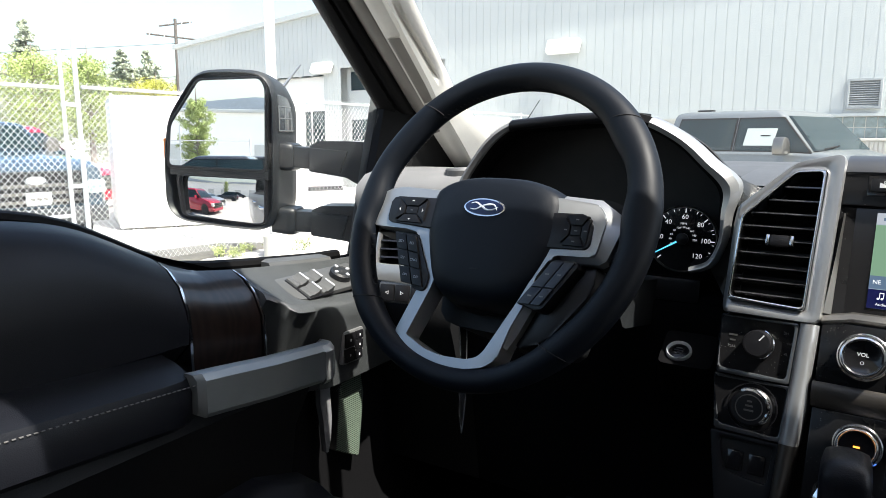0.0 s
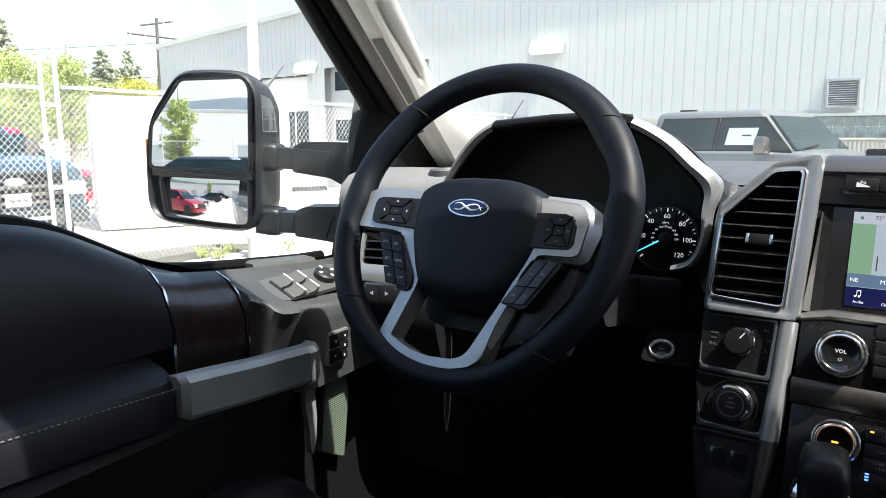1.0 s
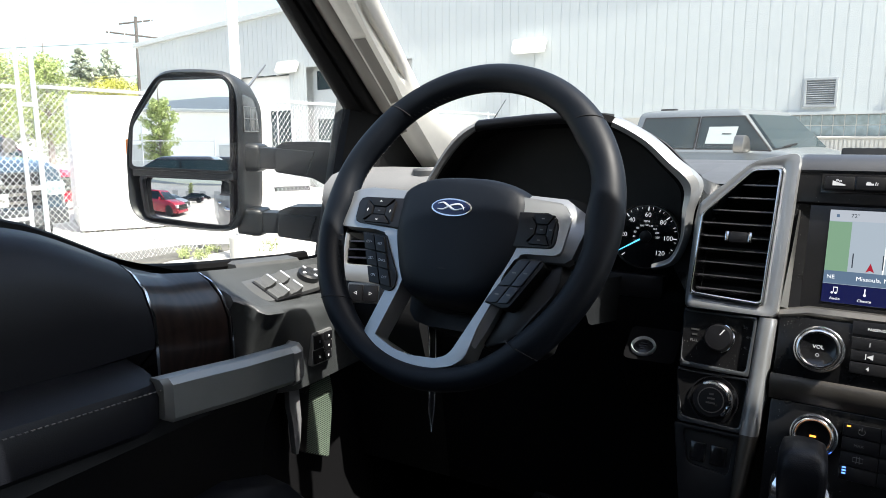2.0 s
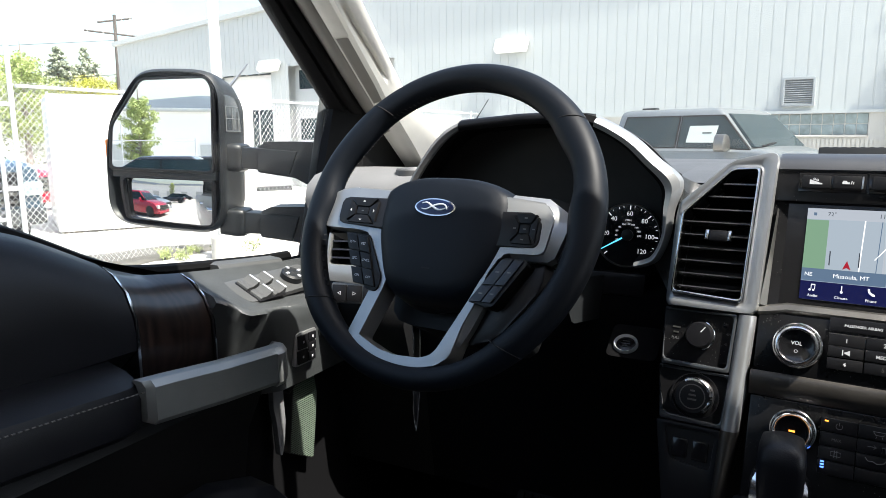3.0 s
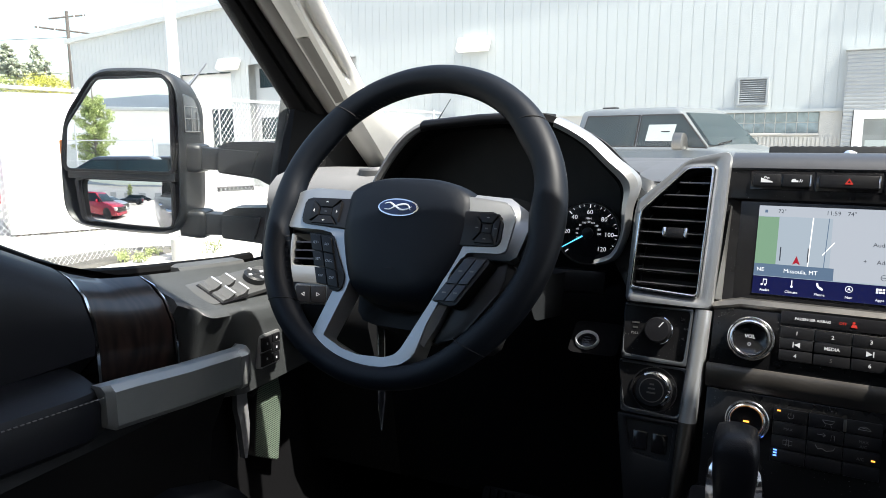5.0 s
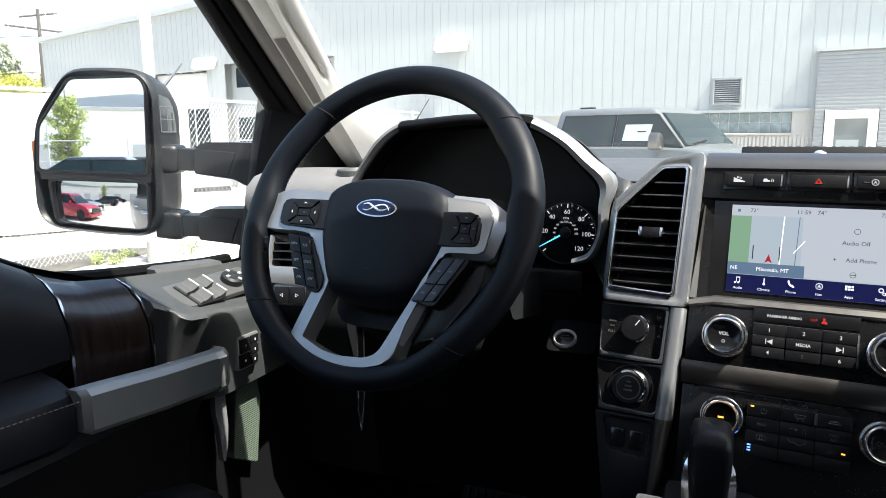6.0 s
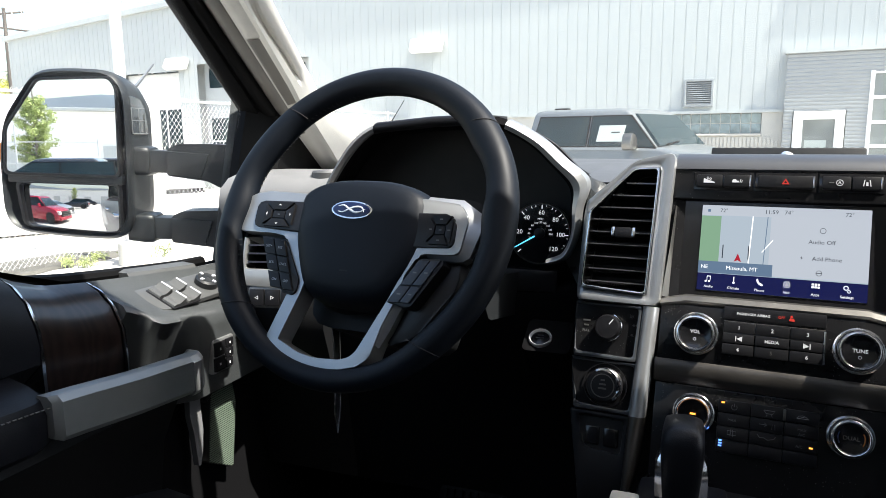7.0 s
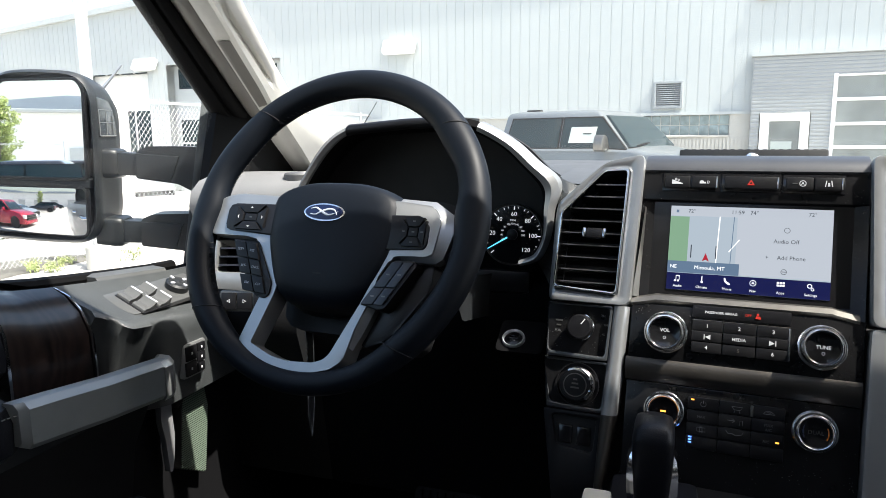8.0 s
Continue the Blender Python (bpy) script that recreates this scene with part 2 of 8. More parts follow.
def smooth_poly(pts, steps=4, closed=True):
    """A rounded outline through the points (Catmull-Rom)."""
    n, out = len(pts), []
    pts = [Vector(p) for p in pts]
    for i in range(n if closed else n - 1):
        p0, p1, p2, p3 = (pts[(i + k) % n] if closed else pts[min(max(i + k, 0), n - 1)] for k in (-1, 0, 1, 2))
        for s in range(steps):
            t = s / steps
            out.append(0.5 * ((2 * p1) + (p2 - p0) * t + (2 * p0 - 5 * p1 + 4 * p2 - p3) * t * t + (3 * p1 - p0 - 3 * p2 + p3) * t ** 3))
    if not closed:
        out.append(pts[-1])
    return [tuple(p) for p in out]


def round_poly(pts, r, steps=3):
    """An outline with its corners rounded by r."""
    out, n = [], len(pts)
    pts = [Vector(p) for p in pts]
    for i in range(n):
        a, b, c = pts[i - 1], pts[i], pts[(i + 1) % n]
        d1, d2 = min(r, (a - b).length * 0.45), min(r, (c - b).length * 0.45)
        p, q = b + (a - b).normalized() * d1, b + (c - b).normalized() * d2
        for s in range(steps + 1):
            t = s / steps
            out.append(tuple((1 - t) ** 2 * p + 2 * t * (1 - t) * b + t * t * q))
    return out


def rect(x0, x1, y0, y1):
    return [(x0, y0), (x1, y0), (x1, y1), (x0, y1)]


def circle(x, y, r, n=32, ry=None):
    return [(x + r * math.cos(2 * math.pi * i / n), y + (ry or r) * math.sin(2 * math.pi * i / n)) for i in range(n)]


def lathe(bm, profile, m=None, n=40):
    """A turned body round z: rows of (radius, z)."""
    rows = [[bm.verts.new((r * math.cos(2 * math.pi * i / n), r * math.sin(2 * math.pi * i / n), z)) for i in range(n)] for r, z in profile]
    for a, b in zip(rows, rows[1:]):
        for i in range(n):
            bm.faces.new((a[i], a[(i + 1) % n], b[(i + 1) % n], b[i]))
    if profile[0][0] > 1e-6:
        bm.faces.new(rows[0][::-1])
    if profile[-1][0] > 1e-6:
        bm.faces.new(rows[-1])
    if m:
        bmesh.ops.transform(bm, matrix=m, verts=[v for r in rows for v in r])
    return bm


def loft(bm, sections, cap=True, closed=True):
    """A skin over rows of points."""
    rows = [[bm.verts.new(p) for p in s] for s in sections]
    n = len(rows[0])
    for a, b in zip(rows, rows[1:]):
        for i in range(n if closed else n - 1):
            bm.faces.new((a[i], a[(i + 1) % n], b[(i + 1) % n], b[i]))
    if cap and closed:
        bm.faces.new(rows[0][::-1])
        bm.faces.new(rows[-1])
    return bm


def tube(bm, path, radius, n=8, m=None, closed=False, flat=1.0):
    """A round bar along points; radius may be a list."""
    pts = [Vector(p) for p in path]
    rows = []
    for i, p in enumerate(pts):
        a = pts[i - 1] if i or closed else p
        b = pts[(i + 1) % len(pts)] if i < len(pts) - 1 or closed else p
        d = (b - a).normalized()
        up = Vector((0, 0, 1)) if abs(d.z) < 0.95 else Vector((0, 1, 0))
        s = d.cross(up).normalized()
        w = s.cross(d)
        r = radius[i] if isinstance(radius, (list, tuple)) else radius
        rows.append([bm.verts.new(p + s * r * math.cos(2 * math.pi * k / n) + w * r * flat * math.sin(2 * math.pi * k / n)) for k in range(n)])
    pairs = list(zip(rows, rows[1:])) + ([(rows[-1], rows[0])] if closed else [])
    for a, b in pairs:
        for k in range(n):
            bm.faces.new((a[k], a[(k + 1) % n], b[(k + 1) % n], b[k]))
    if not closed:
        bm.faces.new(rows[0][::-1])
        bm.faces.new(rows[-1])
    if m:
        bmesh.ops.transform(bm, matrix=m, verts=[v for r in rows for v in r])
    return bm


def words(name, text, size, x, y, z, m, mat, parent, align="CENTER", bold=0.0):
    """Flat lettering in the built-in font, as a mesh."""
    cu = bpy.data.curves.new(name, "FONT")
    cu.body, cu.size, cu.align_x, cu.align_y, cu.resolution_u = text, size, align, "CENTER", 2
    cu.offset = bold
    tmp = bpy.data.objects.new(name, cu)
    me = bpy.data.meshes.new_from_object(tmp)
    bpy.data.objects.remove(tmp)
    me.transform(m @ Matrix.Translation((x, y, z)))
    ob = new(name, me)
    me.materials.clear()
    me.materials.append(mat)
    return hang(ob, parent)


def cab(x, y, z):
    """A place in the cab, from the eye's height."""
    return Vector((x, y, z + EYE))


# ---- the cab: shell, floor, roof ----
def shell_piece(name, label, category, bm, mat, kind="structure"):
    return tagged(part(name, bm, mat), label, category, kind=kind)


def build_shell():
    bm = bmesh.new()
    box(bm, -0.80, 1.00, -1.7, 1.25, EYE - 0.90, EYE - 0.86)
    shell_piece("floor", "black carpeted floor of the truck cab", "floor", bm, CARPET)
    bm = bmesh.new()
    # out of view: opening and front edge are placed to steer sunlight into the cab
    hole = [(-0.36, -0.25), (0.10, -0.25), (0.10, 0.22), (-0.36, 0.22)]
    ring(bm, round_poly([(-0.66, -1.7), (0.86, -1.7), (0.86, 0.583), (-0.66, 0.583)], 0.03), round_poly(hole, 0.03), EYE + 0.44, EYE + 0.50)
    # header strip added on the passenger side to shade the lower stack
    box(bm, 0.28, 0.86, 0.59, 0.700, EYE + 0.442, EYE + 0.498)
    shell_piece("ceiling", "unseen grey woven headliner, cut to place the sun patches", "ceiling", bm, PILLAR)
    bm = bmesh.new()
    box(bm, -0.80, 1.00, -1.74, -1.70, EYE - 0.86, EYE - 0.15)
    box(bm, -0.80, -0.60, -1.74, -1.70, EYE - 0.15, EYE + 0.44)
    box(bm, 0.80, 1.00, -1.74, -1.70, EYE - 0.15, EYE + 0.44)
    shell_piece("wall_rear", "dark rear wall of the cab below the back window", "wall", bm, SOFT)
    # passenger side: doors, pillars, and the open glass above
    bm = bmesh.new()
    box(bm, 0.96, 1.02, -1.7, 1.25, EYE - 0.86, EYE - 0.20)
    for y0, y1 in ((-1.7, -1.35), (-0.25, -0.02)):
        box(bm, 0.90, 1.00, y0, y1, EYE - 0.20, EYE + 0.46)
    box(bm, 0.84, 0.92, -1.7, 0.62, EYE + 0.34, EYE + 0.48)
    shell_piece("wall_right", "black passenger doors and grey pillars with open windows", "wall", bm, SOFT)
    # both dark panes are out of view and hold back skylight
    bm = bmesh.new()
    box(bm, 0.93, 0.936, -1.36, -0.24, EYE - 0.21, EYE + 0.36)
    shell_piece("window_2", "unseen dark glass in the rear passenger door, dims the cab", "window", bm, PRIVACY)
    bm = bmesh.new()
    box(bm, -0.61, 0.81, -1.725, -1.72, EYE - 0.16, EYE + 0.45)
    shell_piece("window_3", "unseen dark glass in the back window, dims the cab", "window", bm, PRIVACY)
    bm = bmesh.new()
    loft(bm, [[cab(0.88, 1.28, -0.1), cab(0.94, 1.28, -0.1), cab(0.94, 1.16, -0.1), cab(0.88, 1.16, -0.1)],
              [cab(0.76, 0.50, 0.46), cab(0.86, 0.50, 0.46), cab(0.86, 0.38, 0.46), cab(0.76, 0.38, 0.46)]])
    shell_piece("pillar_right", "grey windshield pillar on the passenger side", "pillar", bm, PILLAR_PLASTIC)
    # firewall and lower dash body
    bm = bmesh.new()
    box(bm, -0.86, 1.00, 1.25, 1.35, EYE - 0.90, EYE - 0.09)
    box(bm, -0.83, -0.80, 0.95, 1.25, EYE - 0.90, EYE - 0.22)
    # the firewall's flat black includes footwell shade
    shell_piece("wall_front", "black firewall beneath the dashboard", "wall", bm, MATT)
    # windshield
    bm = bmesh.new()
    loft(bm, [[cab(-0.72 + 1.64 * k / 8, 1.36 + 0.10 * (1 - (k / 4 - 1) ** 2), -0.06), cab(-0.585 + 1.37 * k / 8, 0.610 + 0.06 * (1 - (k / 4 - 1) ** 2), 0.45)] for k in range(9)], closed=False)
    ws = shell_piece("windshield", "clear raked windshield with faint smears", "windshield", bm, WINDSHIELD)
    ws.visible_shadow = False


def build_pillar():
    """Driver's windshield pillar with its trim, grab handle and door seal."""
    top = thing("windshield_pillar", "light grey pillar trim with a grab handle beside the windshield", "pillar", cab(-0.72, 1.2, -0.1), kind="structure")


    # edges of the pillar: by the window glass, by the door seal, by the windshield; k runs upwards
    def edge(p, q):
        p, q = Vector(p), Vector(q)
        return lambda k: p + (q - p) * k
    pane_edge = edge((-0.790, 1.027, 0.067), (-0.775, 0.857, 0.2135))
    seal_edge = edge((-0.745, 1.101, 0.044), (-0.735, 0.892, 0.215))
    straight = edge((-0.661, 1.120, 0.070), (-0.637, 0.938, 0.213))

    def glass_edge(k):
        low = max(0.0, -0.02 - k)
        return straight(k) + Vector((0.075 * low - 0.02 * low * low, 0.01 * low, 0.0))
    near = Vector((0.60, -0.80, 0.05))
    stations = (-0.75, -0.5, -0.25, 0.0, 0.3, 0.6, 1.0, 1.5, 2.0, 2.6)

    def skin(name, mat, a, b, points, ks, label="", smooth=60):
        """A strip between two edges: points are (share of the way, height towards the cab)."""
        bm = bmesh.new()
        loft(bm, [[cab(*(a(k) + (b(k) - a(k)) * s + near * h)) for s, h in points] for k in ks])
        return part(name, bm, mat, top, label, smooth)
    skin("door_seal", RUBBER, pane_edge, seal_edge, [(0, -0.05), (0, 0.0), (0.15, 0.012), (0.42, 0.014), (0.5, 0.006), (0.6, 0.014), (0.85, 0.012), (1.0, 0.0), (1.0, -0.05)], (-0.25,) + stations[3:], "black ribbed door seal")
    # trim with a hand channel behind the grab bar; the channel closes towards the foot
    bm = bmesh.new()
    rows = []
    for k in (-1.05, -0.9, -0.75, -0.5, -0.25, 0.0, 0.15, 0.22, 0.28, 0.34, 0.42, 0.5, 0.6, 0.7, 0.8, 0.9, 1.0, 1.2, 1.5, 2.0, 2.6):
        g = min(1.0, max(0.0, (k - 0.22) / 0.14)) * min(1.0, max(0.0, (1.06 - k) / 0.2))
        c = 0.69 + 0.10 * max(0.0, 0.55 - k) - 0.05 * min(1.0, max(0.0, (k - 0.5) / 0.3)) + 0.08 * max(0.0, k - 0.8)
        top_q = 0.53 - 0.16 * min(1.0, max(0.0, 0.2 - k))
        slope = lambda q: 0.046 * max(0.0, 1.0 - (q - top_q) / (1.0 - top_q)) ** 0.85
        prof = [(0.0, -0.05), (0.0, 0.004), (0.12, 0.010), (0.26, 0.012), (top_q - 0.07, 0.010), (top_q - 0.02, 0.036), (top_q, slope(top_q)), (c - 0.08, slope(c - 0.08)), (c - 0.055, slope(c - 0.055)), (c - 0.045, slope(c - 0.045) - 0.018 * g), (c + 0.03, slope(c + 0.03) - 0.020 * g), (c + 0.07, slope(c + 0.07) - 0.004 * g), (c + 0.10, slope(c + 0.10)), (0.94, slope(0.94)), (1.0, 0.0), (1.0, -0.05)]
        rows.append([cab(*(seal_edge(k) + (glass_edge(k) - seal_edge(k)) * q + near * h)) for q, h in prof])
    loft(bm, rows)
    part("trim", bm, PILLAR_PLASTIC, top, "light grey pillar trim with a hand channel", smooth=60)
    # these strips carry the pillar's shaded side in their darker colour
    skin("inner_trim", PILLAR_DARK, seal_edge, glass_edge, [(0.0, -0.04), (0.0, 0.006), (0.08, 0.0125), (0.20, 0.0145), (0.255, 0.010), (0.26, -0.01)], stations[2:], "bronze grey inner pillar trim with shade painted in")
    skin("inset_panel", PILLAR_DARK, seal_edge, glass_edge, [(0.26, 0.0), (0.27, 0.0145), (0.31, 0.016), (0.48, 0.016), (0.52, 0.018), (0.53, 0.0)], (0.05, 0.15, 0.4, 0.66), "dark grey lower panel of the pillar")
    skin("handle_foot", PILLAR, seal_edge, glass_edge, [(0.24, 0.0), (0.25, 0.020), (0.35, 0.026), (0.52, 0.024), (0.56, 0.0)], (0.67, 0.72, 1.0, 1.6, 2.2), "light grey foot of the grab handle")
    # roof rail and window channel towards the rear
    for name, line, mat in (("roof_rail", [(-0.715, 0.60, 0.43), (-0.68, 0.40, 0.455), (-0.67, 0.0, 0.46), (-0.67, -1.6, 0.46)], PILLAR),):
        bm = bmesh.new()
        tube(bm, [cab(*p) for p in smooth_poly(line, 4, False)], 0.03, 8)
        part(name, bm, mat, top)
    # small dark sail panel in the window's front corner
    bm = bmesh.new()
    loft(bm, [[cab(-0.795, y, z), cab(-0.778, y, z), cab(-0.735, y + 0.06, z), cab(-0.735, 1.25, z), cab(-0.80, 1.25, z)] for y, z in ((0.956, -0.24), (1.0, -0.1), (1.046, 0.05), (1.052, 0.075))])
    part("sail_panel", bm, RUBBER, top, "black corner panel")


BELT = [(-1.7, -0.075), (0.20, -0.078), (0.357, -0.087), (0.40, -0.094), (0.432, -0.103), (0.465, -0.118), (0.514, -0.144), (0.553, -0.165), (0.592, -0.179), (0.65, -0.187), (0.718, -0.194), (0.857, -0.206), (1.05, -0.214)]


def belt(y):
    for (y0, z0), (y1, z1) in zip(BELT, BELT[1:]):
        if y <= y1:
            return z0 + (z1 - z0) * (y - y0) / (y1 - y0)
    return BELT[-1][1]


def span(a, b, n):
    return [a + (b - a) * i / n for i in range(n + 1)]


def build_door():
    door = thing("driver_door", "black leather driver door with wood and silver trim, closed", "car door", cab(-0.76, 0.3, -0.85), kind="structure")

    def upper(y, grow=0.0):
        b = belt(y)
        return [cab(-0.84, y, b - 0.03), cab(-0.785, y, b - 0.004), cab(-0.762, y, b), cab(-0.738 + grow, y, b - 0.010), cab(-0.716 + grow, y, b - 0.030), cab(-0.703 + grow, y, b - 0.06),
                cab(-0.698 + grow, y, (b - 0.06 - 0.255) / 2), cab(-0.70 + grow, y, -0.255), cab(-0.74, y, -0.29), cab(-0.84, y, -0.29)]
    bm = bmesh.new()
    loft(bm, [upper(y) for y in span(-1.65, 0.2, 6) + span(0.24, 0.532, 16)])
    part("upper_pad", bm, LEATHER, door, "black leather upper door pad")
    bm = bmesh.new()
    deep = lambda y, g: upper(y, g)[:-4] + [cab(-0.7015 + g, y, min(-0.25, belt(y) - 0.10)), cab(-0.702 + g, y, -0.330), cab(-0.74, y, -0.34), cab(-0.84, y, -0.34)]
    loft(bm, [deep(y, -0.004) for y in span(0.540, 0.656, 8)])
    part("wood_panel", bm, WOOD, door, "glossy dark striped wood inlay")
    for y0, y1 in ((0.5345, 0.5385), (0.6575, 0.6600)):
        bm = bmesh.new()
        loft(bm, [deep(y0, 0.0010), deep(y1, 0.0010)])
        part("chrome_strip", bm, CHROME, door, "thin chrome strip beside the wood")

    def front(y):
        b = belt(y)
        w = min(1.0, max(0.0, (y - 0.66) / 0.042))
        w = w * w * (3 - 2 * w)
        drop = -0.213 - 0.024 * w - 0.125 * max(0, y - 0.70)
        out = -0.700 + 0.028 * w
        k = min(1.0, max(0.0, (0.770 - y) / 0.06))      # the pocket behind the pull handle
        k = k * k * (3 - 2 * k)
        return [cab(-0.84, y, b - 0.03), cab(-0.785, y, b - 0.004), cab(-0.765, y, b), cab(-0.755, y, b - 0.012), cab(out - 0.014, y, drop), cab(out - 0.005, y, drop - 0.004), cab(out, y, drop - 0.012), cab(out - 0.001 - 0.012 * k, y, drop - 0.03),
                cab(out - 0.012 - 0.055 * k, y, -0.385), cab(-0.74, y, -0.40), cab(-0.84, y, -0.40)]
    bm = bmesh.new()
    loft(bm, [front(y) for y in span(0.662, 0.715, 14) + span(0.720, 0.775, 12) + span(0.79, 1.0, 8)])
    part("switch_panel", bm, GRAINED, door, "grained black switch panel", smooth=60)
    # armrest
    bm = bmesh.new()

    def arm(y):
        z = -0.248 - 0.012 * (y - 0.28) / 0.2
        k = max(0.0, (y - 0.46) / 0.04)
        x = 0.02 * k * k
        return [cab(-0.76, y, z - 0.02), cab(-0.705, y, z + 0.003), cab(-0.66 - x, y, z - 0.004), cab(-0.638 - x, y, z - 0.014), cab(-0.630 - x, y, z - 0.030), cab(-0.632 - x, y, z - 0.062), cab(-0.645 - x, y, z - 0.072), cab(-0.76, y, z - 0.075)]
    loft(bm, [arm(y) for y in span(-0.9, 0.2, 5) + span(0.23, 0.495, 14)])
    armrest = part("armrest", bm, LEATHER, door, "black leather armrest with grey stitching")
    for i in range(96):
        y = -0.1 + i * 0.0064
        if y > 0.485:
            break
        z = -0.248 - 0.012 * (y - 0.28) / 0.2 - 0.0205
        bm = bmesh.new()
        box(bm, -0.6340, -0.6320, y, y + 0.0036, EYE + z - 0.0004, EYE + z + 0.0004)
        part("stitch", bm, STITCH, armrest)
    # lower door skin, slanting away
    bm = bmesh.new()
    loft(bm, [[cab(-0.80, y, -0.30), cab(-0.668, y, -0.322), cab(-0.655, y, -0.345), cab(-0.69, y, -0.42), cab(-0.72, y, -0.62), cab(-0.70, y, -0.80), cab(-0.80, y, -0.86)] for y in (-1.65, -0.5, 0.2, 0.5, 0.70)])
    part("lower_panel", bm, SOFT, door)
    bm = bmesh.new()
    loft(bm, [[cab(-0.80, y, -0.39), cab(-0.735, y, -0.395), cab(-0.735, y, -0.62), cab(-0.71, y, -0.80), cab(-0.80, y, -0.86)] for y in (0.70, 0.85, 1.1)])
    # flat black imitates the shade low on the door
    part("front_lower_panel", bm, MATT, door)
    # silver pull handle
    bm = bmesh.new()
    prof = [(-0.012, -0.029), (-0.012, 0.014), (-0.004, 0.0225), (0.0110, 0.0225), (0.0125, 0.0218), (0.0190, 0.0152), (0.019, -0.024), (0.014, -0.030)]
    rows = []
    for y, z, x, s in ((0.487, -0.281, -0.648, 0.9), (0.493, -0.2815, -0.641, 1.0), (0.52, -0.2835, -0.639, 1.0), (0.60, -0.2925, -0.638, 1.0), (0.69, -0.300, -0.639, 1.0), (0.706, -0.3015, -0.641, 1.0), (0.716, -0.302, -0.646, 0.97), (0.720, -0.302, -0.652, 0.9)):
        rows.append([cab(x + a * s, y, z - 0.009 + b * s) for a, b in prof])
    loft(bm, rows)
    part("pull_handle", bm, HANDLE, door, "satin silver pull handle", smooth=28)
    # handle end in a lighter silver than the bar, to imitate sun on it
    bm = bmesh.new()
    cap_rows = []
    for y, x, k in ((0.690, -0.6382, 1.03), (0.705, -0.6385, 1.03), (0.719, -0.647, 0.99), (0.725, -0.657, 0.9)):
        cap_rows.append([cab(x + p * k, y, -0.311 + q * k) for p, q in prof])
    loft(bm, cap_rows)
    part("handle_cap", bm, SILVER, door, "silver end of the pull handle, sunlight painted in", smooth=25)
    # window switches
    plate = axes(cab(-0.715, 0.765, -0.2264), Vector((0, 1, 0)), Vector((-0.905, 0, 0.425)), Vector((0.425, 0, 0.905)))
    bm = bmesh.new()
    prism(bm, round_poly([(-0.045, -0.026), (0.125, -0.026), (0.125, 0.032), (-0.055, 0.032)], 0.01), -0.006, 0.0012, plate, 0.0008)
    bezel = part("switch_plate", bm, SWITCHGREY, door, "grey plate with window switches")
    bm = bmesh.new()
    prism(bm, round_poly(rect(-0.031, 0.0275, -0.0295, 0.0255), 0.003), 0.0, 0.0020, plate, 0.0005)
    part("switch_recess", bm, BLACK, bezel, "black surround of the rockers")
    for x in (-0.018, 0.012):
        for yy in (-0.016, 0.012):
            bm = bmesh.new()
            sec = [(-0.011, 0.0), (-0.0095, 0.0045), (-0.006, 0.0060), (0.0, 0.0058), (0.006, 0.0085), (0.010, 0.0120), (0.0125, 0.0115), (0.0125, 0.0)]
            loft(bm, [[plate @ Vector((x + a, yy + w, h)) for a, h in sec] for w in (-0.0115, 0.0115)])
            part("window_switch", bm, SWITCHGREY, bezel, "rocker window switch", smooth=25)
            bm = bmesh.new()
            box(bm, x + 0.0115, x + 0.0145, yy - 0.0105, yy + 0.0105, 0.0100, 0.0128, plate, 0.0009)
            part("switch_lip", bm, BRIGHT, bezel, "silver lip of the switch")
    bm = bmesh.new()
    lathe(bm, [(0.018, 0.002), (0.018, 0.010), (0.015, 0.013), (0.011, 0.012), (0.006, 0.012), (0.0, 0.014)], plate @ Matrix.Translation((0.072, 0.002, 0)))
    part("mirror_knob", bm, SHELL, bezel, "round mirror knob")
    for k in range(4):
        bm = bmesh.new()
        box(bm, -0.002, 0.002, 0.010, 0.016, 0.0125, 0.0145, plate @ Matrix.Translation((0.072, 0.002, 0)) @ pose(0, 0, 0, 0, 0, 90 * k))
        part("knob_mark", bm, ICON, bezel)
    bm = bmesh.new()
    loft(bm, [[cab(-0.786, y, belt(y) + 0.0085 - d), cab(-0.770, y, belt(y) + 0.0045), cab(-0.766, y, belt(y) - 0.001), cab(-0.789, y, belt(y) - 0.008)] for y, d in ((0.735, 0.004), (0.745, 0.0), (0.80, 0.0), (0.868, 0.0), (0.876, 0.004))])
    part("sill_strip", bm, SWITCHGREY, door, "grey sill strip below the window")
    # lock buttons
    lock = axes(cab(-0.679, 0.815, -0.3275), Vector((0.02, 1, 0)).normalized(), Vector((0, 0, 1)), Vector((1, -0.02, 0)).normalized())
    bm = bmesh.new()
    prism(bm, round_poly([(-0.027, -0.026), (0.021, -0.026), (0.026, 0.027), (-0.022, 0.027)], 0.006), -0.004, 0.007, lock, 0.002)
    pad = part("lock_plate", bm, SILVER, door, "silver-edged plate with lock and memory buttons")
    for x0, x1, y0, y1 in ((-0.021, 0.002, 0.001, 0.023), (-0.023, 0.0, -0.022, -0.001), (0.004, 0.021, 0.010, 0.023), (0.003, 0.020, -0.006, 0.008), (0.002, 0.018, -0.022, -0.008)):
        bm = bmesh.new()
        box(bm, x0, x1, y0, y1, 0.006, 0.010, lock, 0.001)
        part("lock_button", bm, BLACK, pad)
        bm = bmesh.new()
        cx, cy = (x0 + x1) / 2, (y0 + y1) / 2
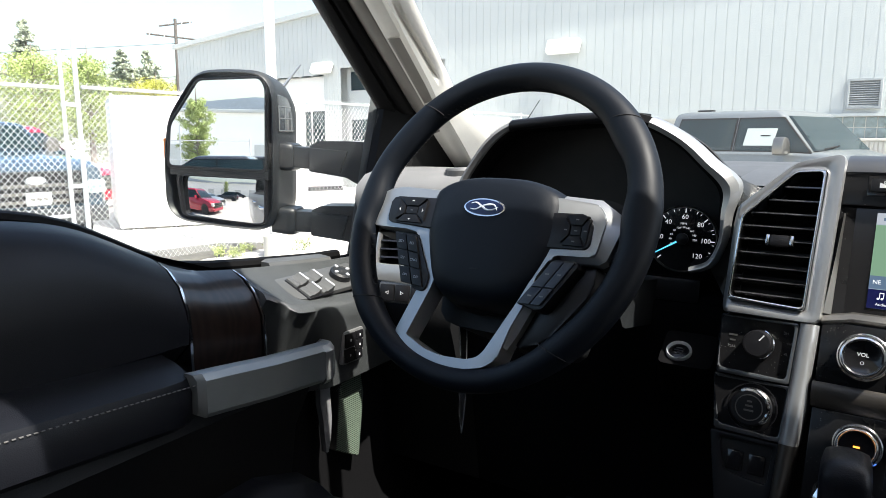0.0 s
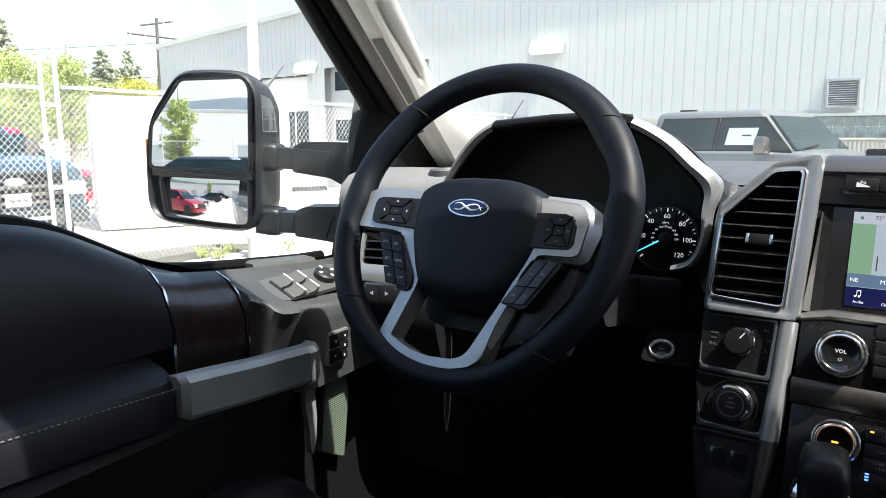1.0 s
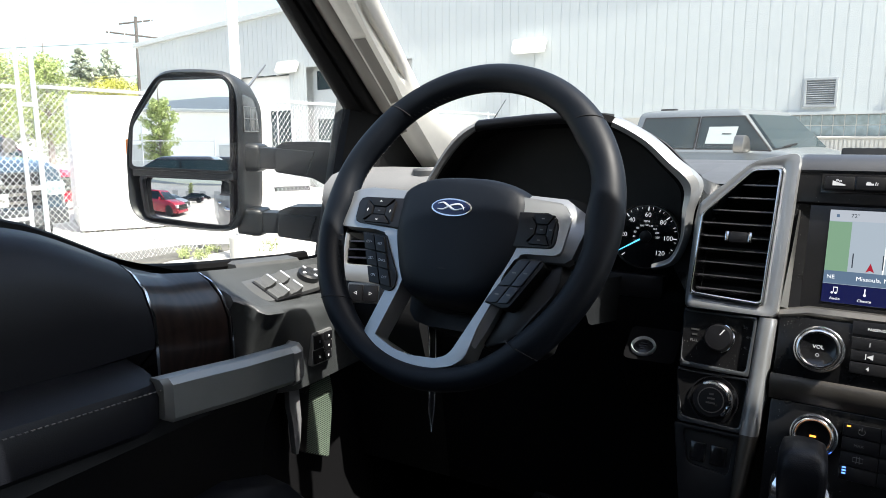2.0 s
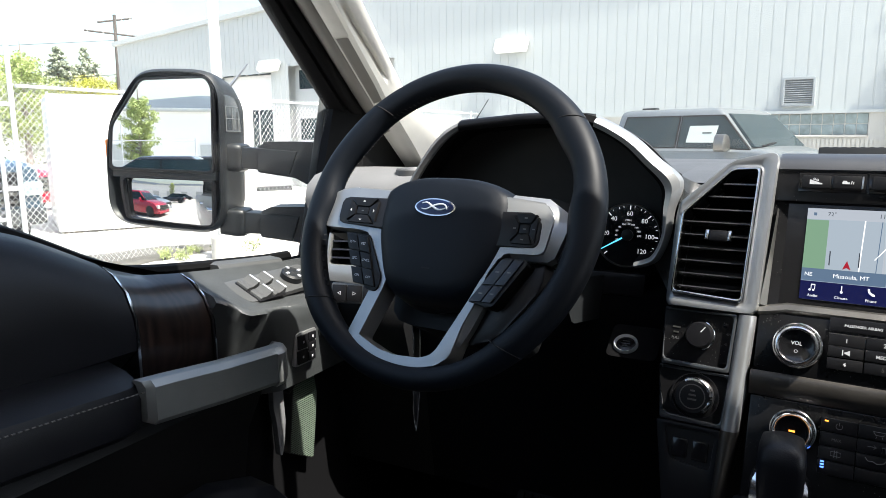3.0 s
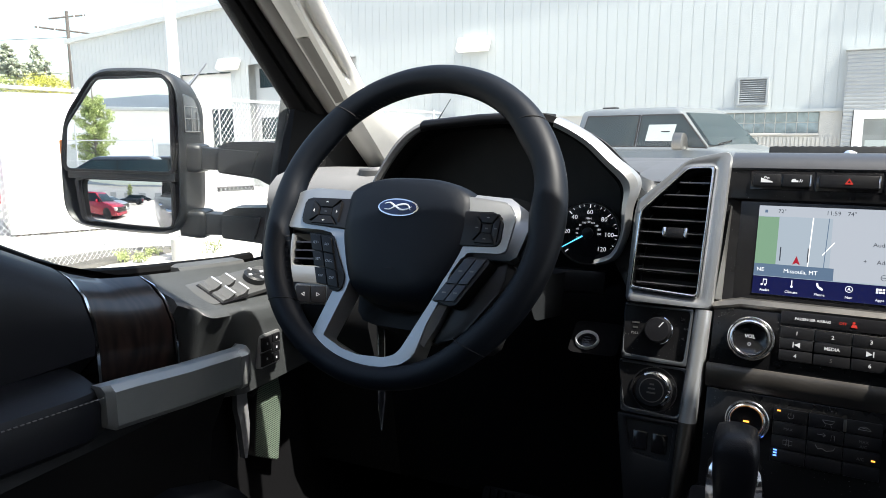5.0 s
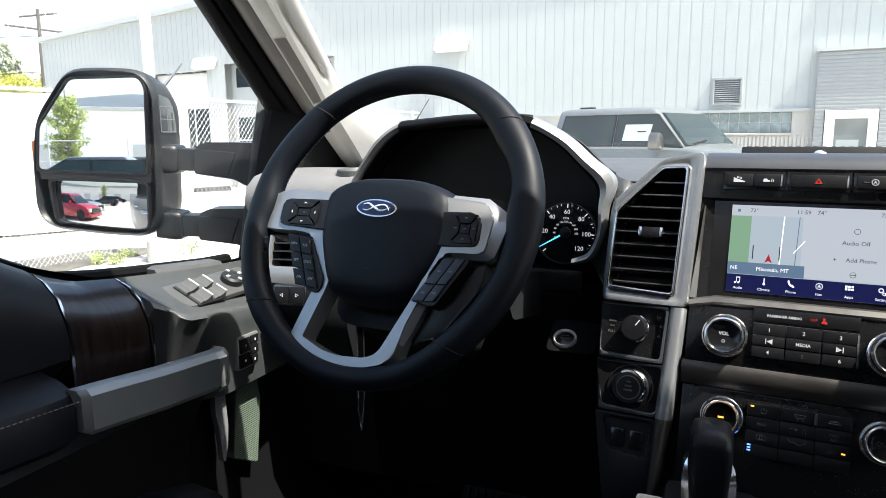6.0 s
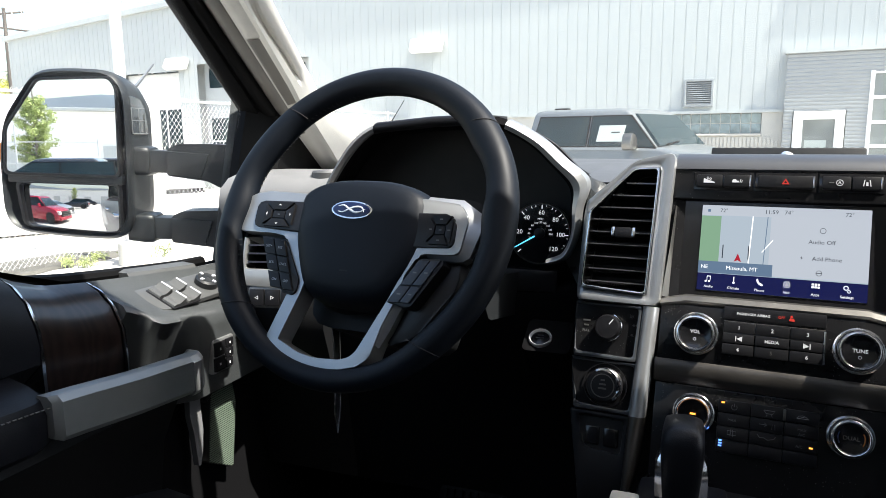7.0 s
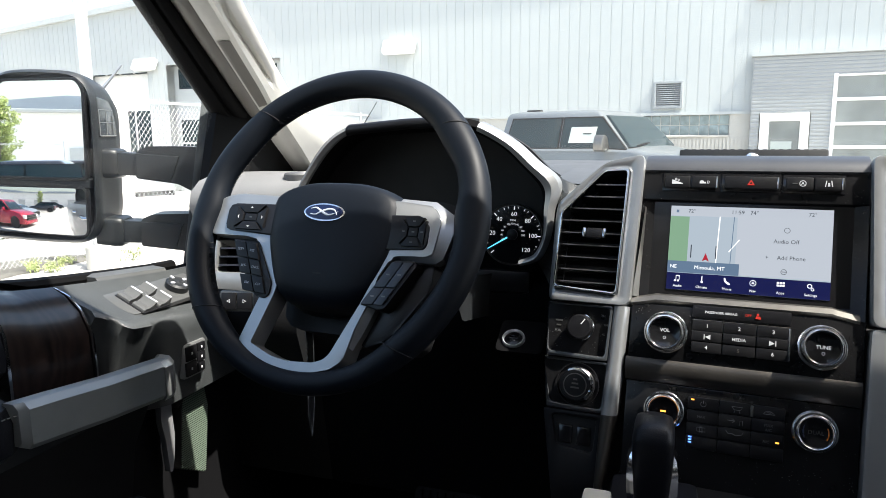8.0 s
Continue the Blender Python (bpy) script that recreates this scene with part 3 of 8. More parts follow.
        box(bm, cx - 0.0013, cx + 0.0013, cy - 0.002, cy + 0.0015, 0.010, 0.0106, lock)
        part("button_print", bm, ICON, pad)
    # speaker mesh
    spk = axes(cab(-0.713, 0.85, -0.47), Vector((0, 1, 0)), Vector((0.0, 0, 1)), Vector((1, 0, 0)))
    outline = round_poly([(-0.038, -0.044), (0.022, -0.078), (0.038, 0.034), (0.031, 0.072), (-0.024, 0.070)], 0.004)
    bm = bmesh.new()
    prism(bm, outline, -0.02, 0.0, spk, 0.002)
    grille = part("speaker_grille", bm, DARKVOID, door, "fine woven grey-green speaker grille")
    bm = bmesh.new()
    for i in range(40):
        y = -0.072 + i * 0.0036
        x0 = -0.038 + 0.014 * (y + 0.044) / 0.114 if y > -0.044 else -0.038 + 0.060 * (-0.044 - y) / 0.034
        x1 = 0.022 + 0.016 * (y + 0.078) / 0.112 if y < 0.034 else 0.038 - 0.007 * (y - 0.034) / 0.038
        if x1 - x0 > 0.006:
            box(bm, x0 + 0.002, x1 - 0.002, y, y + 0.0017, 0.0, 0.0014, spk)
    tagged(part("mesh_weave", bm, MESHCLOTH, grille), kind="stuff")
    bm = bmesh.new()
    prism(bm, [(-0.040, 0.060), (-0.024, 0.072), (0.040, 0.072), (0.044, 0.080), (-0.022, 0.082), (-0.044, 0.066)][::-1], -0.01, 0.006, spk, 0.001)
    part("grille_lip", bm, BLACK, door)
    bm = bmesh.new()
    loft(bm, [[spk @ Vector((x0, y, 0.0)), spk @ Vector((x0, y, 0.010)), spk @ Vector((x1, y, 0.012)), spk @ Vector((x1, y, 0.0))] for x0, x1, y in ((-0.081, -0.061, 0.088), (-0.082, -0.060, 0.053), (-0.076, -0.058, 0.025), (-0.073, -0.062, -0.010), (-0.071, -0.068, -0.030))])
    part("door_edge_trim", bm, DASHPALE, door, "thin pale edge trim")
    # side window
    bm = bmesh.new()
    ys = span(-1.5, 1.02, 14)
    # the pane leans inwards and ends at the slanting frame in front
    cols = [(y, belt(y) - 0.03, 0.45) for y in span(-1.5, 0.58, 10)] + [(y, belt(y) - 0.03, 0.45 - (y - 0.58) * 0.875) for y in (0.66, 0.76, 0.86)] + [(0.940, -0.24, 0.13), (0.985, -0.10, 0.09), (1.030, 0.043, 0.052)]
    loft(bm, [[cab(-0.812 + 0.087 * (z + 0.23) / 0.68, y, z) for z in (lo, hi)] for y, lo, hi in cols], closed=False)
    glass = part("window_pane", bm, WINDOW, door, "clear driver window glass")
    glass.visible_shadow = False
    bm = bmesh.new()
    loft(bm, [[cab(-0.838, y, belt(y) - 0.024), cab(-0.815, y, belt(y) - 0.014), cab(-0.795, y, belt(y) - 0.010), cab(-0.778, y, belt(y) - 0.004), cab(-0.83, y, belt(y) - 0.05)] for y in ys[:-1] + [1.04]])
    part("window_seal", bm, RUBBER, door, "black rubber window seal")
    bm = bmesh.new()
    tube(bm, [cab(-0.794, y, belt(y) + 0.001) for y in span(-1.5, 0.35, 6) + span(0.38, 0.92, 18)], 0.0095, 8)
    part("belt_lip", bm, RUBBER, door, "black rubber lip along the glass")


# ---- dashboard ----
def stack_frame():
    ta, ps = radians(16.1), radians(-4.9)
    u = Vector((math.cos(ps), math.sin(ps), 0))
    v = Vector((-math.sin(ps) * math.sin(ta), math.cos(ps) * math.sin(ta), math.cos(ta)))
    return axes(cab(0.094, 0.849, -0.131), u, v, u.cross(v))


SM = stack_frame()


def build_dash():
    dash = thing("dashboard", "dark grey soft dashboard with silver trim under the windshield", "dashboard", cab(0.1, 1.0, -0.5), kind="structure")
    side = [(1.40, -0.075), (1.12, -0.062), (0.99, -0.060), (0.955, -0.066), (0.94, -0.085), (0.945, -0.14), (0.95, -0.20), (0.935, -0.235), (0.905, -0.258), (0.90, -0.30), (0.92, -0.36), (0.97, -0.42), (1.0, -0.60), (1.26, -0.60)]
    deep = [(1.40, -0.075), (1.12, -0.062), (1.08, -0.062), (1.05, -0.066), (1.045, -0.085), (1.04, -0.14), (1.03, -0.185), (0.962, -0.205), (0.942, -0.212), (0.936, -0.225), (0.938, -0.30), (0.95, -0.36), (0.97, -0.42), (1.0, -0.60), (1.26, -0.60)]
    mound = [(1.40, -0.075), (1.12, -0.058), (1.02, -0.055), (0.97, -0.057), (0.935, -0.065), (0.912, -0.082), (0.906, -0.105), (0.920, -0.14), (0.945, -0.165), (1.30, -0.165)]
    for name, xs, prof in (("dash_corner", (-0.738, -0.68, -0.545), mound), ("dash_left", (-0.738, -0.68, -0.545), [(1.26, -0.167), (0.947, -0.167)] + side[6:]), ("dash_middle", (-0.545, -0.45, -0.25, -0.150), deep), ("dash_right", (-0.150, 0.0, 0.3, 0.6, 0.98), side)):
        bm = bmesh.new()
        loft(bm, [[cab(x, y, z) for y, z in prof] for x in xs])
        # the sunlit corner is imitated by a paler colour
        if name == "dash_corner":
            part(name, bm, DASHPALE, dash, "pale dashboard corner, sunlight painted into its colour", smooth=60)
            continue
        # the middle is darker than its neighbours: shade behind the wheel, as colour
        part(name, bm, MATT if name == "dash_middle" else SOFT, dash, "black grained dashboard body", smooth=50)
        if name == "dash_left":
            continue
        bm = bmesh.new()
        edge = 0.962 if prof is side else 1.06
        loft(bm, [[cab(x, 1.39, -0.046), cab(x, 1.12, -0.051), cab(x, edge + 0.03, -0.056), cab(x, edge - 0.006, -0.063), cab(x, edge, -0.069), cab(x, 1.39, -0.08)] for x in xs])
        part("dash_top", bm, DASHGREY, dash, "grey grained dash top", smooth=50)
    bm = bmesh.new()
    lathe(bm, [(0.030, -0.008), (0.030, 0.002), (0.028, 0.0045), (0.025, 0.0045), (0.023, 0.001), (0.0, 0.001)], Matrix.Translation(cab(-0.566, 0.985, -0.0565)) @ Matrix.Diagonal((1.0, 1.5, 1.0, 1.0)))
    part("demister_outlet", bm, DASHGREY, dash, "oval grey demister outlet")
    # instrument hood: an arch over the gauges, open towards the driver
    arch_out = [(-0.540, -0.103), (-0.519, -0.060), (-0.481, -0.008), (-0.443, 0.0175), (-0.40, 0.0245), (-0.345, 0.0290), (-0.295, 0.0290), (-0.250, 0.0250), (-0.200, 0.0), (-0.165, -0.030), (-0.135, -0.058), (-0.142, -0.095), (-0.146, -0.130), (-0.160, -0.162), (-0.185, -0.172)]
    arch_in = [(-0.525, -0.106), (-0.505, -0.064), (-0.468, -0.018), (-0.436, 0.005), (-0.40, 0.0105), (-0.345, 0.0145), (-0.295, 0.0145), (-0.255, 0.0095), (-0.213, -0.012), (-0.185, -0.038), (-0.160, -0.066), (-0.157, -0.095), (-0.157, -0.128), (-0.168, -0.152), (-0.188, -0.162)]
    arch_out, arch_in = smooth_poly(arch_out, 6, False), smooth_poly(arch_in, 6, False)

    bm = bmesh.new()
    rows = []
    for (a, b), (c, d) in zip(arch_out, arch_in):
        rows.append([cab(a, 0.90, b), cab((a + c) / 2, 0.893, (b + d) / 2), cab(c, 0.90, d), cab(c * 1.04, 0.985, d * 1.0 - 0.005), cab(a * 1.13 if a < -0.3 else a * 1.05, 1.10, b * 0.8 - 0.03)])
    loft(bm, rows)
    part("cluster_hood", bm, MATT, dash, "black hood over the gauges", smooth=50)
    # silver trim along the hood's sides
    for name, k0, k1 in (("hood_trim", 43, 84), ("hood_trim", 2, 20)):
        bm = bmesh.new()
        rows = []
        for k in range(k0, k1 + 1):
            (a, b), (c, d) = arch_out[k], arch_in[k]
            f = 0.74 if k0 > 25 else 0.70
            c2, d2 = a + (c - a) * f, b + (d - b) * f
            rows.append([cab(a - (c - a) * 0.1, 0.905, b - (d - b) * 0.1), cab(a, 0.889, b), cab((a + c2) / 2, 0.884, (b + d2) / 2), cab(c2, 0.888, d2), cab(c2, 0.905, d2)])
        loft(bm, rows)
        part(name, bm, SILVER if k0 > 25 else DASHPALE, dash, "satin silver hood trim" if k0 > 25 else "grey padded hood edge", smooth=50)
    bm = bmesh.new()
    loft(bm, [[cab(x, y, z + h) for y, h in ((0.888, 0.0), (0.884, 0.004), (0.884, 0.011), (0.888, 0.0145), (0.96, 0.0145), (0.96, 0.0))] for x, z in ((-0.440, 0.0055), (-0.436, 0.0075), (-0.35, 0.0145), (-0.30, 0.0160), (-0.262, 0.0145))])
    part("hood_lip", bm, BLACK, dash, "black lip of the gauge hood", smooth=50)
    bm = bmesh.new()
    rear = Vector((0.03, 0.05, 0.0))
    rows = [(-0.266, 0.907, -0.200, -0.252, 0.914, -0.194), (-0.270, 0.903, -0.222, -0.256, 0.908, -0.220), (-0.275, 0.898, -0.242, -0.262, 0.902, -0.240), (-0.270, 0.896, -0.256, -0.266, 0.897, -0.258)]
    loft(bm, [[cab(*r[:3]), cab(*r[3:]), cab(*(Vector(r[3:]) + rear)), cab(*(Vector(r[:3]) + rear))] for r in rows])
    part("column_trim", bm, SHELL, dash, "grey edge of the steering column shroud", smooth=50)
    # gauge face
    bm = bmesh.new()
    prism(bm, [(-0.345 + (p[0] + 0.345) * 1.10, -0.07 + (p[1] + 0.07) * 1.08) for p in arch_in], -0.01, 0.0, axes(cab(0, 0.975, 0), Vector((1, 0, 0)), Vector((0, 0, 1)), Vector((0, -1, 0))))
    part("cluster_face", bm, DARKVOID, dash, "black instrument panel")
    # padded bridge between the hood's trim and the vent's side
    left = [(-0.158, 0.925, -0.042), (-0.142, 0.912, -0.056), (-0.136, 0.906, -0.072), (-0.142, 0.906, -0.115), (-0.165, 0.906, -0.165)]
    right = [SM @ Vector(p) - Vector((0, 0, EYE)) for p in ((-0.192, 0.079, -0.055), (-0.209, 0.062, -0.040), (-0.226, 0.045, -0.028), (-0.229, 0.0, -0.028), (-0.229, -0.078, -0.033))]
    rows = []
    for p, q in zip(smooth_poly(left, 3, False), smooth_poly([tuple(q) for q in right], 3, False)):
        p, q = Vector(p), Vector(q)
        rows.append([cab(*(p + (q - p) * f + Vector((0, 0.016 * math.sin(math.pi * f), -0.006 * math.sin(math.pi * f))))) for f in (0, 0.2, 0.4, 0.6, 0.8, 1.0)])
    bm = bmesh.new()
    loft(bm, rows, closed=False)
    bmesh.ops.solidify(bm, geom=bm.faces[:], thickness=0.006)
    part("padded_bridge", bm, GRAINED, dash, "padded leather beside the gauge hood", smooth=60)
    return dash


def build_gauge():
    g = thing("speedometer", "round black speedometer with white numerals and blue needle", "gauge", cab(-0.205, 0.95, -0.18))
    m = axes(cab(-0.2105, 0.955, -0.1385), Vector((1, 0, 0)), Vector((0, 0.15, 0.988)), Vector((0, -0.988, 0.15)))
    bm = bmesh.new()
    lathe(bm, [(0.0452, -0.012), (0.0452, 0.003), (0.0442, 0.004), (0.0432, 0.0), (0.0, 0.0)], m)
    part("bezel", bm, PEWTER, g)
    bm = bmesh.new()
    lathe(bm, [(0.0425, 0.0), (0.0425, 0.0012), (0.0, 0.0014)], m)
    part("dial", bm, GLOSS, g)
    for k in range(13):
        a = radians(222 - k * 22.4)
        if k % 2 == 0:
            bm = bmesh.new()
            box(bm, 0.036, 0.0415, -0.0007, 0.0007, 0.0016, 0.0022, m @ pose(0, 0, 0, 0, 0, math.degrees(a)))
            part("major_tick", bm, NUMERAL, g)
            if k:
                words("numeral", str(k * 10), 0.0090, 0.0300 * math.cos(a), 0.0300 * math.sin(a), 0.0018, m, NUMERAL, g)
        else:
            bm = bmesh.new()
            box(bm, 0.038, 0.0415, -0.0004, 0.0004, 0.0016, 0.0022, m @ pose(0, 0, 0, 0, 0, math.degrees(a)))
            part("minor_tick", bm, NUMERAL, g)
        if k < 12:
            bm = bmesh.new()
            box(bm, 0.0388, 0.0415, -0.0003, 0.0003, 0.0016, 0.0022, m @ pose(0, 0, 0, 0, 0, 211 - k * 22))
            part("minor_tick", bm, NUMERAL, g)
    for k in range(10):
        a = radians(205 - k * 23)
        words("inner_numeral", str(k * 20 + 20), 0.0038, 0.0160 * math.cos(a), 0.0160 * math.sin(a), 0.0018, m, NUMERAL, g)
    words("unit", "MPH", 0.0042, 0, 0.0208, 0.0018, m, NUMERAL, g)
    bm = bmesh.new()
    prism(bm, [(-0.006, -0.0012), (-0.042, -0.0006), (-0.042, 0.0006), (-0.006, 0.0012)], 0.003, 0.004, m @ pose(0, 0, 0, 0, 0, 31))
    part("needle", bm, NEEDLE, g, "glowing blue needle")
    bm = bmesh.new()
    lathe(bm, [(0.008, 0.0016), (0.008, 0.005), (0.0, 0.006)], m)
    part("hub_cap", bm, BLACK, g)
    bm = bmesh.new()
    box(bm, -0.05, 0.03, -0.085, -0.052, -0.03, 0.008, m, 0.006)
    part("column_shroud", bm, BLACK, g)


def build_start_button():
    b = thing("start_button", "round chrome-rimmed start button on the lower dash", "button", cab(-0.19, 0.86, -0.27))
    m = axes(cab(-0.1885, 0.869, -0.2700), Vector((1, 0, 0)), Vector((0, 0.86, 0.51)), Vector((0, -0.51, 0.86))) @ Matrix.Scale(0.86, 4)
    bm = bmesh.new()
    lathe(bm, [(0.0185, -0.01), (0.0185, 0.002), (0.0180, 0.0045), (0.0168, 0.0058), (0.0155, 0.0045), (0.0148, 0.002), (0.0148, 0.0)], m)
    part("rim", bm, BRIGHT, b, "thin chrome rim")
    bm = bmesh.new()
    prism(bm, round_poly(rect(-0.028, 0.050, -0.026, 0.045), 0.012), -0.07, 0.0, m, 0.008)
    part("pedestal", bm, MATT, b, "black sloping ledge of the dash")
    bm = bmesh.new()
    lathe(bm, [(0.0146, 0.0), (0.014, 0.002), (0.0, 0.0028)], m)
    part("cap", bm, GLOSS, b)
    for k, w in enumerate((0.010, 0.013, 0.008)):
        bm = bmesh.new()
        box(bm, -w / 2, w / 2, 0.004 - 0.005 * k, 0.0058 - 0.005 * k, 0.0030, 0.0034, m)
        part("print", bm, SHELL_GLOSS, b)


# ---- steering wheel ----
def build_wheel():
    yaw = Matrix.Rotation(radians(-5), 3, "Z")

    def facing(place, tau):
        return axes(place, yaw @ Vector((1, 0, 0)), yaw @ Vector((0, math.sin(tau), math.cos(tau))), yaw @ Vector((0, -math.cos(tau), math.sin(tau))))
    ring_m = facing(cab(-0.3597, 0.6732, -0.0910), radians(26.76))     # the rim's plane
    m = facing(cab(-0.364, 0.6744, -0.0956), radians(25.5))            # the hub's plane
    w = thing("steering_wheel", "black leather steering wheel with satin silver spokes", "steering wheel", cab(-0.364, 0.75, -0.13))

    # rim: thicker at the grips and slim at the foot
    R = 0.1765

    def foot(deg):
        return math.exp(-((deg - 270) / 36) ** 4)

    def inside(deg):
        return R - 0.0165 - 0.0035 * math.exp(-((deg - 36) / 9) ** 2) - 0.003 * math.exp(-((deg - 146) / 10) ** 2) - 0.006 * sum(math.exp(-((deg - c) / 9) ** 2) for c in (4, 176, 364)) + 0.007 * foot(deg)
    bm = bmesh.new()
    rows = []
    N = 220
    for i in range(N):
        a = 2 * math.pi * i / N
        deg = math.degrees(a)
        r_in, r_out = inside(deg), R + 0.0165
        c, hw, hh = (r_in + r_out) / 2, (r_out - r_in) / 2, 0.0165 - 0.005 * foot(deg)
        rows.append([ring_m @ Vector(((c + hw * math.cos(b)) * math.cos(a), (c + hw * math.cos(b)) * math.sin(a), hh * math.sin(b) - 0.006 * foot(deg))) for b in (2 * math.pi * k / 22 for k in range(22))])
    loft(bm, rows + [rows[0]], cap=False)
    bmesh.ops.remove_doubles(bm, verts=bm.verts, dist=1e-6)
    rim = part("rim", bm, RIM, w, "black leather rim with thumb grips", smooth=80)
    # seams across the rim
    for deg, skew in ((41, -3), (131, 3), (220, -3), (311, 3)):
        bm = bmesh.new()
        path = []
        for k in range(17):
            b = math.pi * (k / 16 * 1.4 - 0.2)
            a = radians(deg + skew * math.cos(b))
            r = R + 0.0166 * math.cos(b)
            path.append((r * math.cos(a), r * math.sin(a), 0.0166 * math.sin(b)))
        tube(bm, path, 0.0006, 6, ring_m)
        part("seam", bm, DARKTHREAD, rim)
    # thread along the inner side: stitched in dark, with pale worn thread below the left seam
    for deg in [47 + 2.2 * k for k in range(38)] + [137 + 2.0 * k for k in range(15)] + [192 + 2.4 * k for k in range(11)]:
        pale = 132 < deg < 185
        a = radians(deg)
        ri = inside(deg)
        bm = bmesh.new()
        lift = -0.008 if pale else 0.001
        path = [((ri + (0.0018 if pale else 0.0002)) * math.cos(a + 0.008 * q), (ri + (0.0018 if pale else 0.0002)) * math.sin(a + 0.008 * q), lift + (0.0012 if pale else 0.003) * q) for q in (-1, 0, 1)]
        tube(bm, path, 0.0005 if pale else 0.0007, 5, ring_m)
        part("thread", bm, PALETHREAD if pale else DARKTHREAD, rim)
    # black carrier behind the silver
    for poly, z in (([(0.050, 0.036), (0.136, 0.038), (0.160, 0.030), (0.170, 0.0), (0.166, -0.030), (0.120, -0.030), (0.050, -0.04)], -0.011),
                    ([(-0.050, 0.038), (-0.140, 0.036), (-0.166, 0.026), (-0.172, -0.005), (-0.166, -0.022), (-0.110, -0.020), (-0.050, -0.04)], -0.011),
                    ([(0.085, -0.030), (0.138, -0.030), (0.138, -0.060), (0.100, -0.118), (0.070, -0.132), (0.055, -0.10)], -0.012)):
        bm = bmesh.new()
        poly = round_poly(poly, 0.008)
        prism(bm, poly if poly[0][0] < 0 else poly[::-1], z - 0.03, z, m, 0.003)
        part("spoke_carrier", bm, BLACK, w, "black carrier behind the spoke")
    # silver spokes: a plate on each side that runs down into the lower arch
    Z = 0.006
    left = [(-0.045, 0.032), (-0.122, 0.034), (-0.146, 0.030), (-0.155, 0.022), (-0.160, -0.010), (-0.155, -0.018), (-0.101, -0.0185), (-0.082, -0.022), (-0.066, -0.050), (-0.059, -0.078), (-0.064, -0.092), (-0.0785, -0.1420),
            (-0.067, -0.1525), (-0.043, -0.161), (-0.012, -0.165), (0.010, -0.165), (0.010, -0.1555), (-0.008, -0.1555), (-0.030, -0.1525), (-0.0632, -0.1420), (-0.045, -0.086), (-0.040, -0.05), (-0.04, 0.0)]
    right = [(0.045, 0.032), (0.090, 0.031), (0.129, 0.027), (0.135, 0.025), (0.144, 0.014), (0.1445, 0.008), (0.141, -0.024), (0.139, -0.028), (0.132, -0.0295), (0.100, -0.0305), (0.0935, -0.034), (0.082, -0.056), (0.080, -0.075), (0.0665, -0.113),
             (0.0600, -0.1470), (0.046, -0.1580), (0.026, -0.1635), (0.0105, -0.165), (0.0105, -0.1555), (0.024, -0.1535), (0.036, -0.149), (0.0425, -0.142), (0.068, -0.084), (0.080, -0.052), (0.070, -0.03), (0.045, 0.0)]
    cut_l, cut_r = left.index((0.010, -0.165)), right.index((0.0105, -0.165))
    plate = left[:cut_l + 1] + right[:cut_r][::-1] + right[cut_r + 2:][::-1] + left[cut_l + 2:]
    bm = bmesh.new()
    prism(bm, round_poly(plate, 0.004, 3), Z - 0.028, Z, m, 0.0015, 3)
    part("spoke_plate", bm, SILVER, w, "satin silver spokes that join below in an arch", smooth=40)
    # shoulders that fall away towards the rim and outside the legs
    for rows, nm in (([((0.090, 0.0290), (0.091, 0.0365)), ((0.128, 0.0250), (0.132, 0.0340)), ((0.1405, 0.0130), (0.1560, 0.0190)), ((0.1420, 0.006), (0.1590, 0.006)), ((0.1380, -0.0245), (0.1500, -0.029)), ((0.133, -0.0285), (0.143, -0.0340)), ((0.118, -0.0295), (0.118, -0.0345)), ((0.102, -0.0300), (0.102, -0.0330))], "shoulder"),
                     ([((0.077, -0.086), (0.083, -0.088)), ((0.066, -0.112), (0.0735, -0.116)), ((0.062, -0.132), (0.065, -0.135))], "leg_side"),
                     ([((-0.122, 0.0335), (-0.123, 0.0375)), ((-0.146, 0.0295), (-0.151, 0.033)), ((-0.1545, 0.0215), (-0.1610, 0.023)), ((-0.1595, -0.010), (-0.1660, -0.012)), ((-0.155, -0.0175), (-0.159, -0.022))], "shoulder")):
        bm = bmesh.new()
        loft(bm, [[m @ Vector((a[0], a[1], Z - 0.0022)), m @ Vector((b[0], b[1], Z - 0.0085)), m @ Vector((b[0], b[1], Z - 0.022)), m @ Vector((a[0], a[1], Z - 0.022))] for a, b in rows])
        part(nm, bm, SILVER, w, "sloping silver shoulder of the spoke", smooth=30)
    # button pods on the spokes: four wedge keys round an oblong centre key
    for s, pod, cx, cy, ox, oy in ((1, [(0.070, 0.014), (0.122, 0.0145), (0.133, 0.0035), (0.1335, -0.017), (0.130, -0.0225), (0.070, -0.0255)], 0.1165, -0.0045, 0.0140, 0.0165), (-1, [(-0.060, 0.0215), (-0.128, 0.0205), (-0.1345, 0.016), (-0.1335, -0.009), (-0.129, -0.0125), (-0.060, -0.0165)], -0.0985, 0.0035, 0.0215, 0.0155)):
        bm = bmesh.new()
        pod = round_poly(pod, 0.003)
        prism(bm, pod[::-1] if s > 0 else pod, -0.008, 0.0088, m, 0.0015)
        block = part("button_pod", bm, BLACK, w, "black button pod")
        kx, ky = ox * 0.46, oy * 0.34
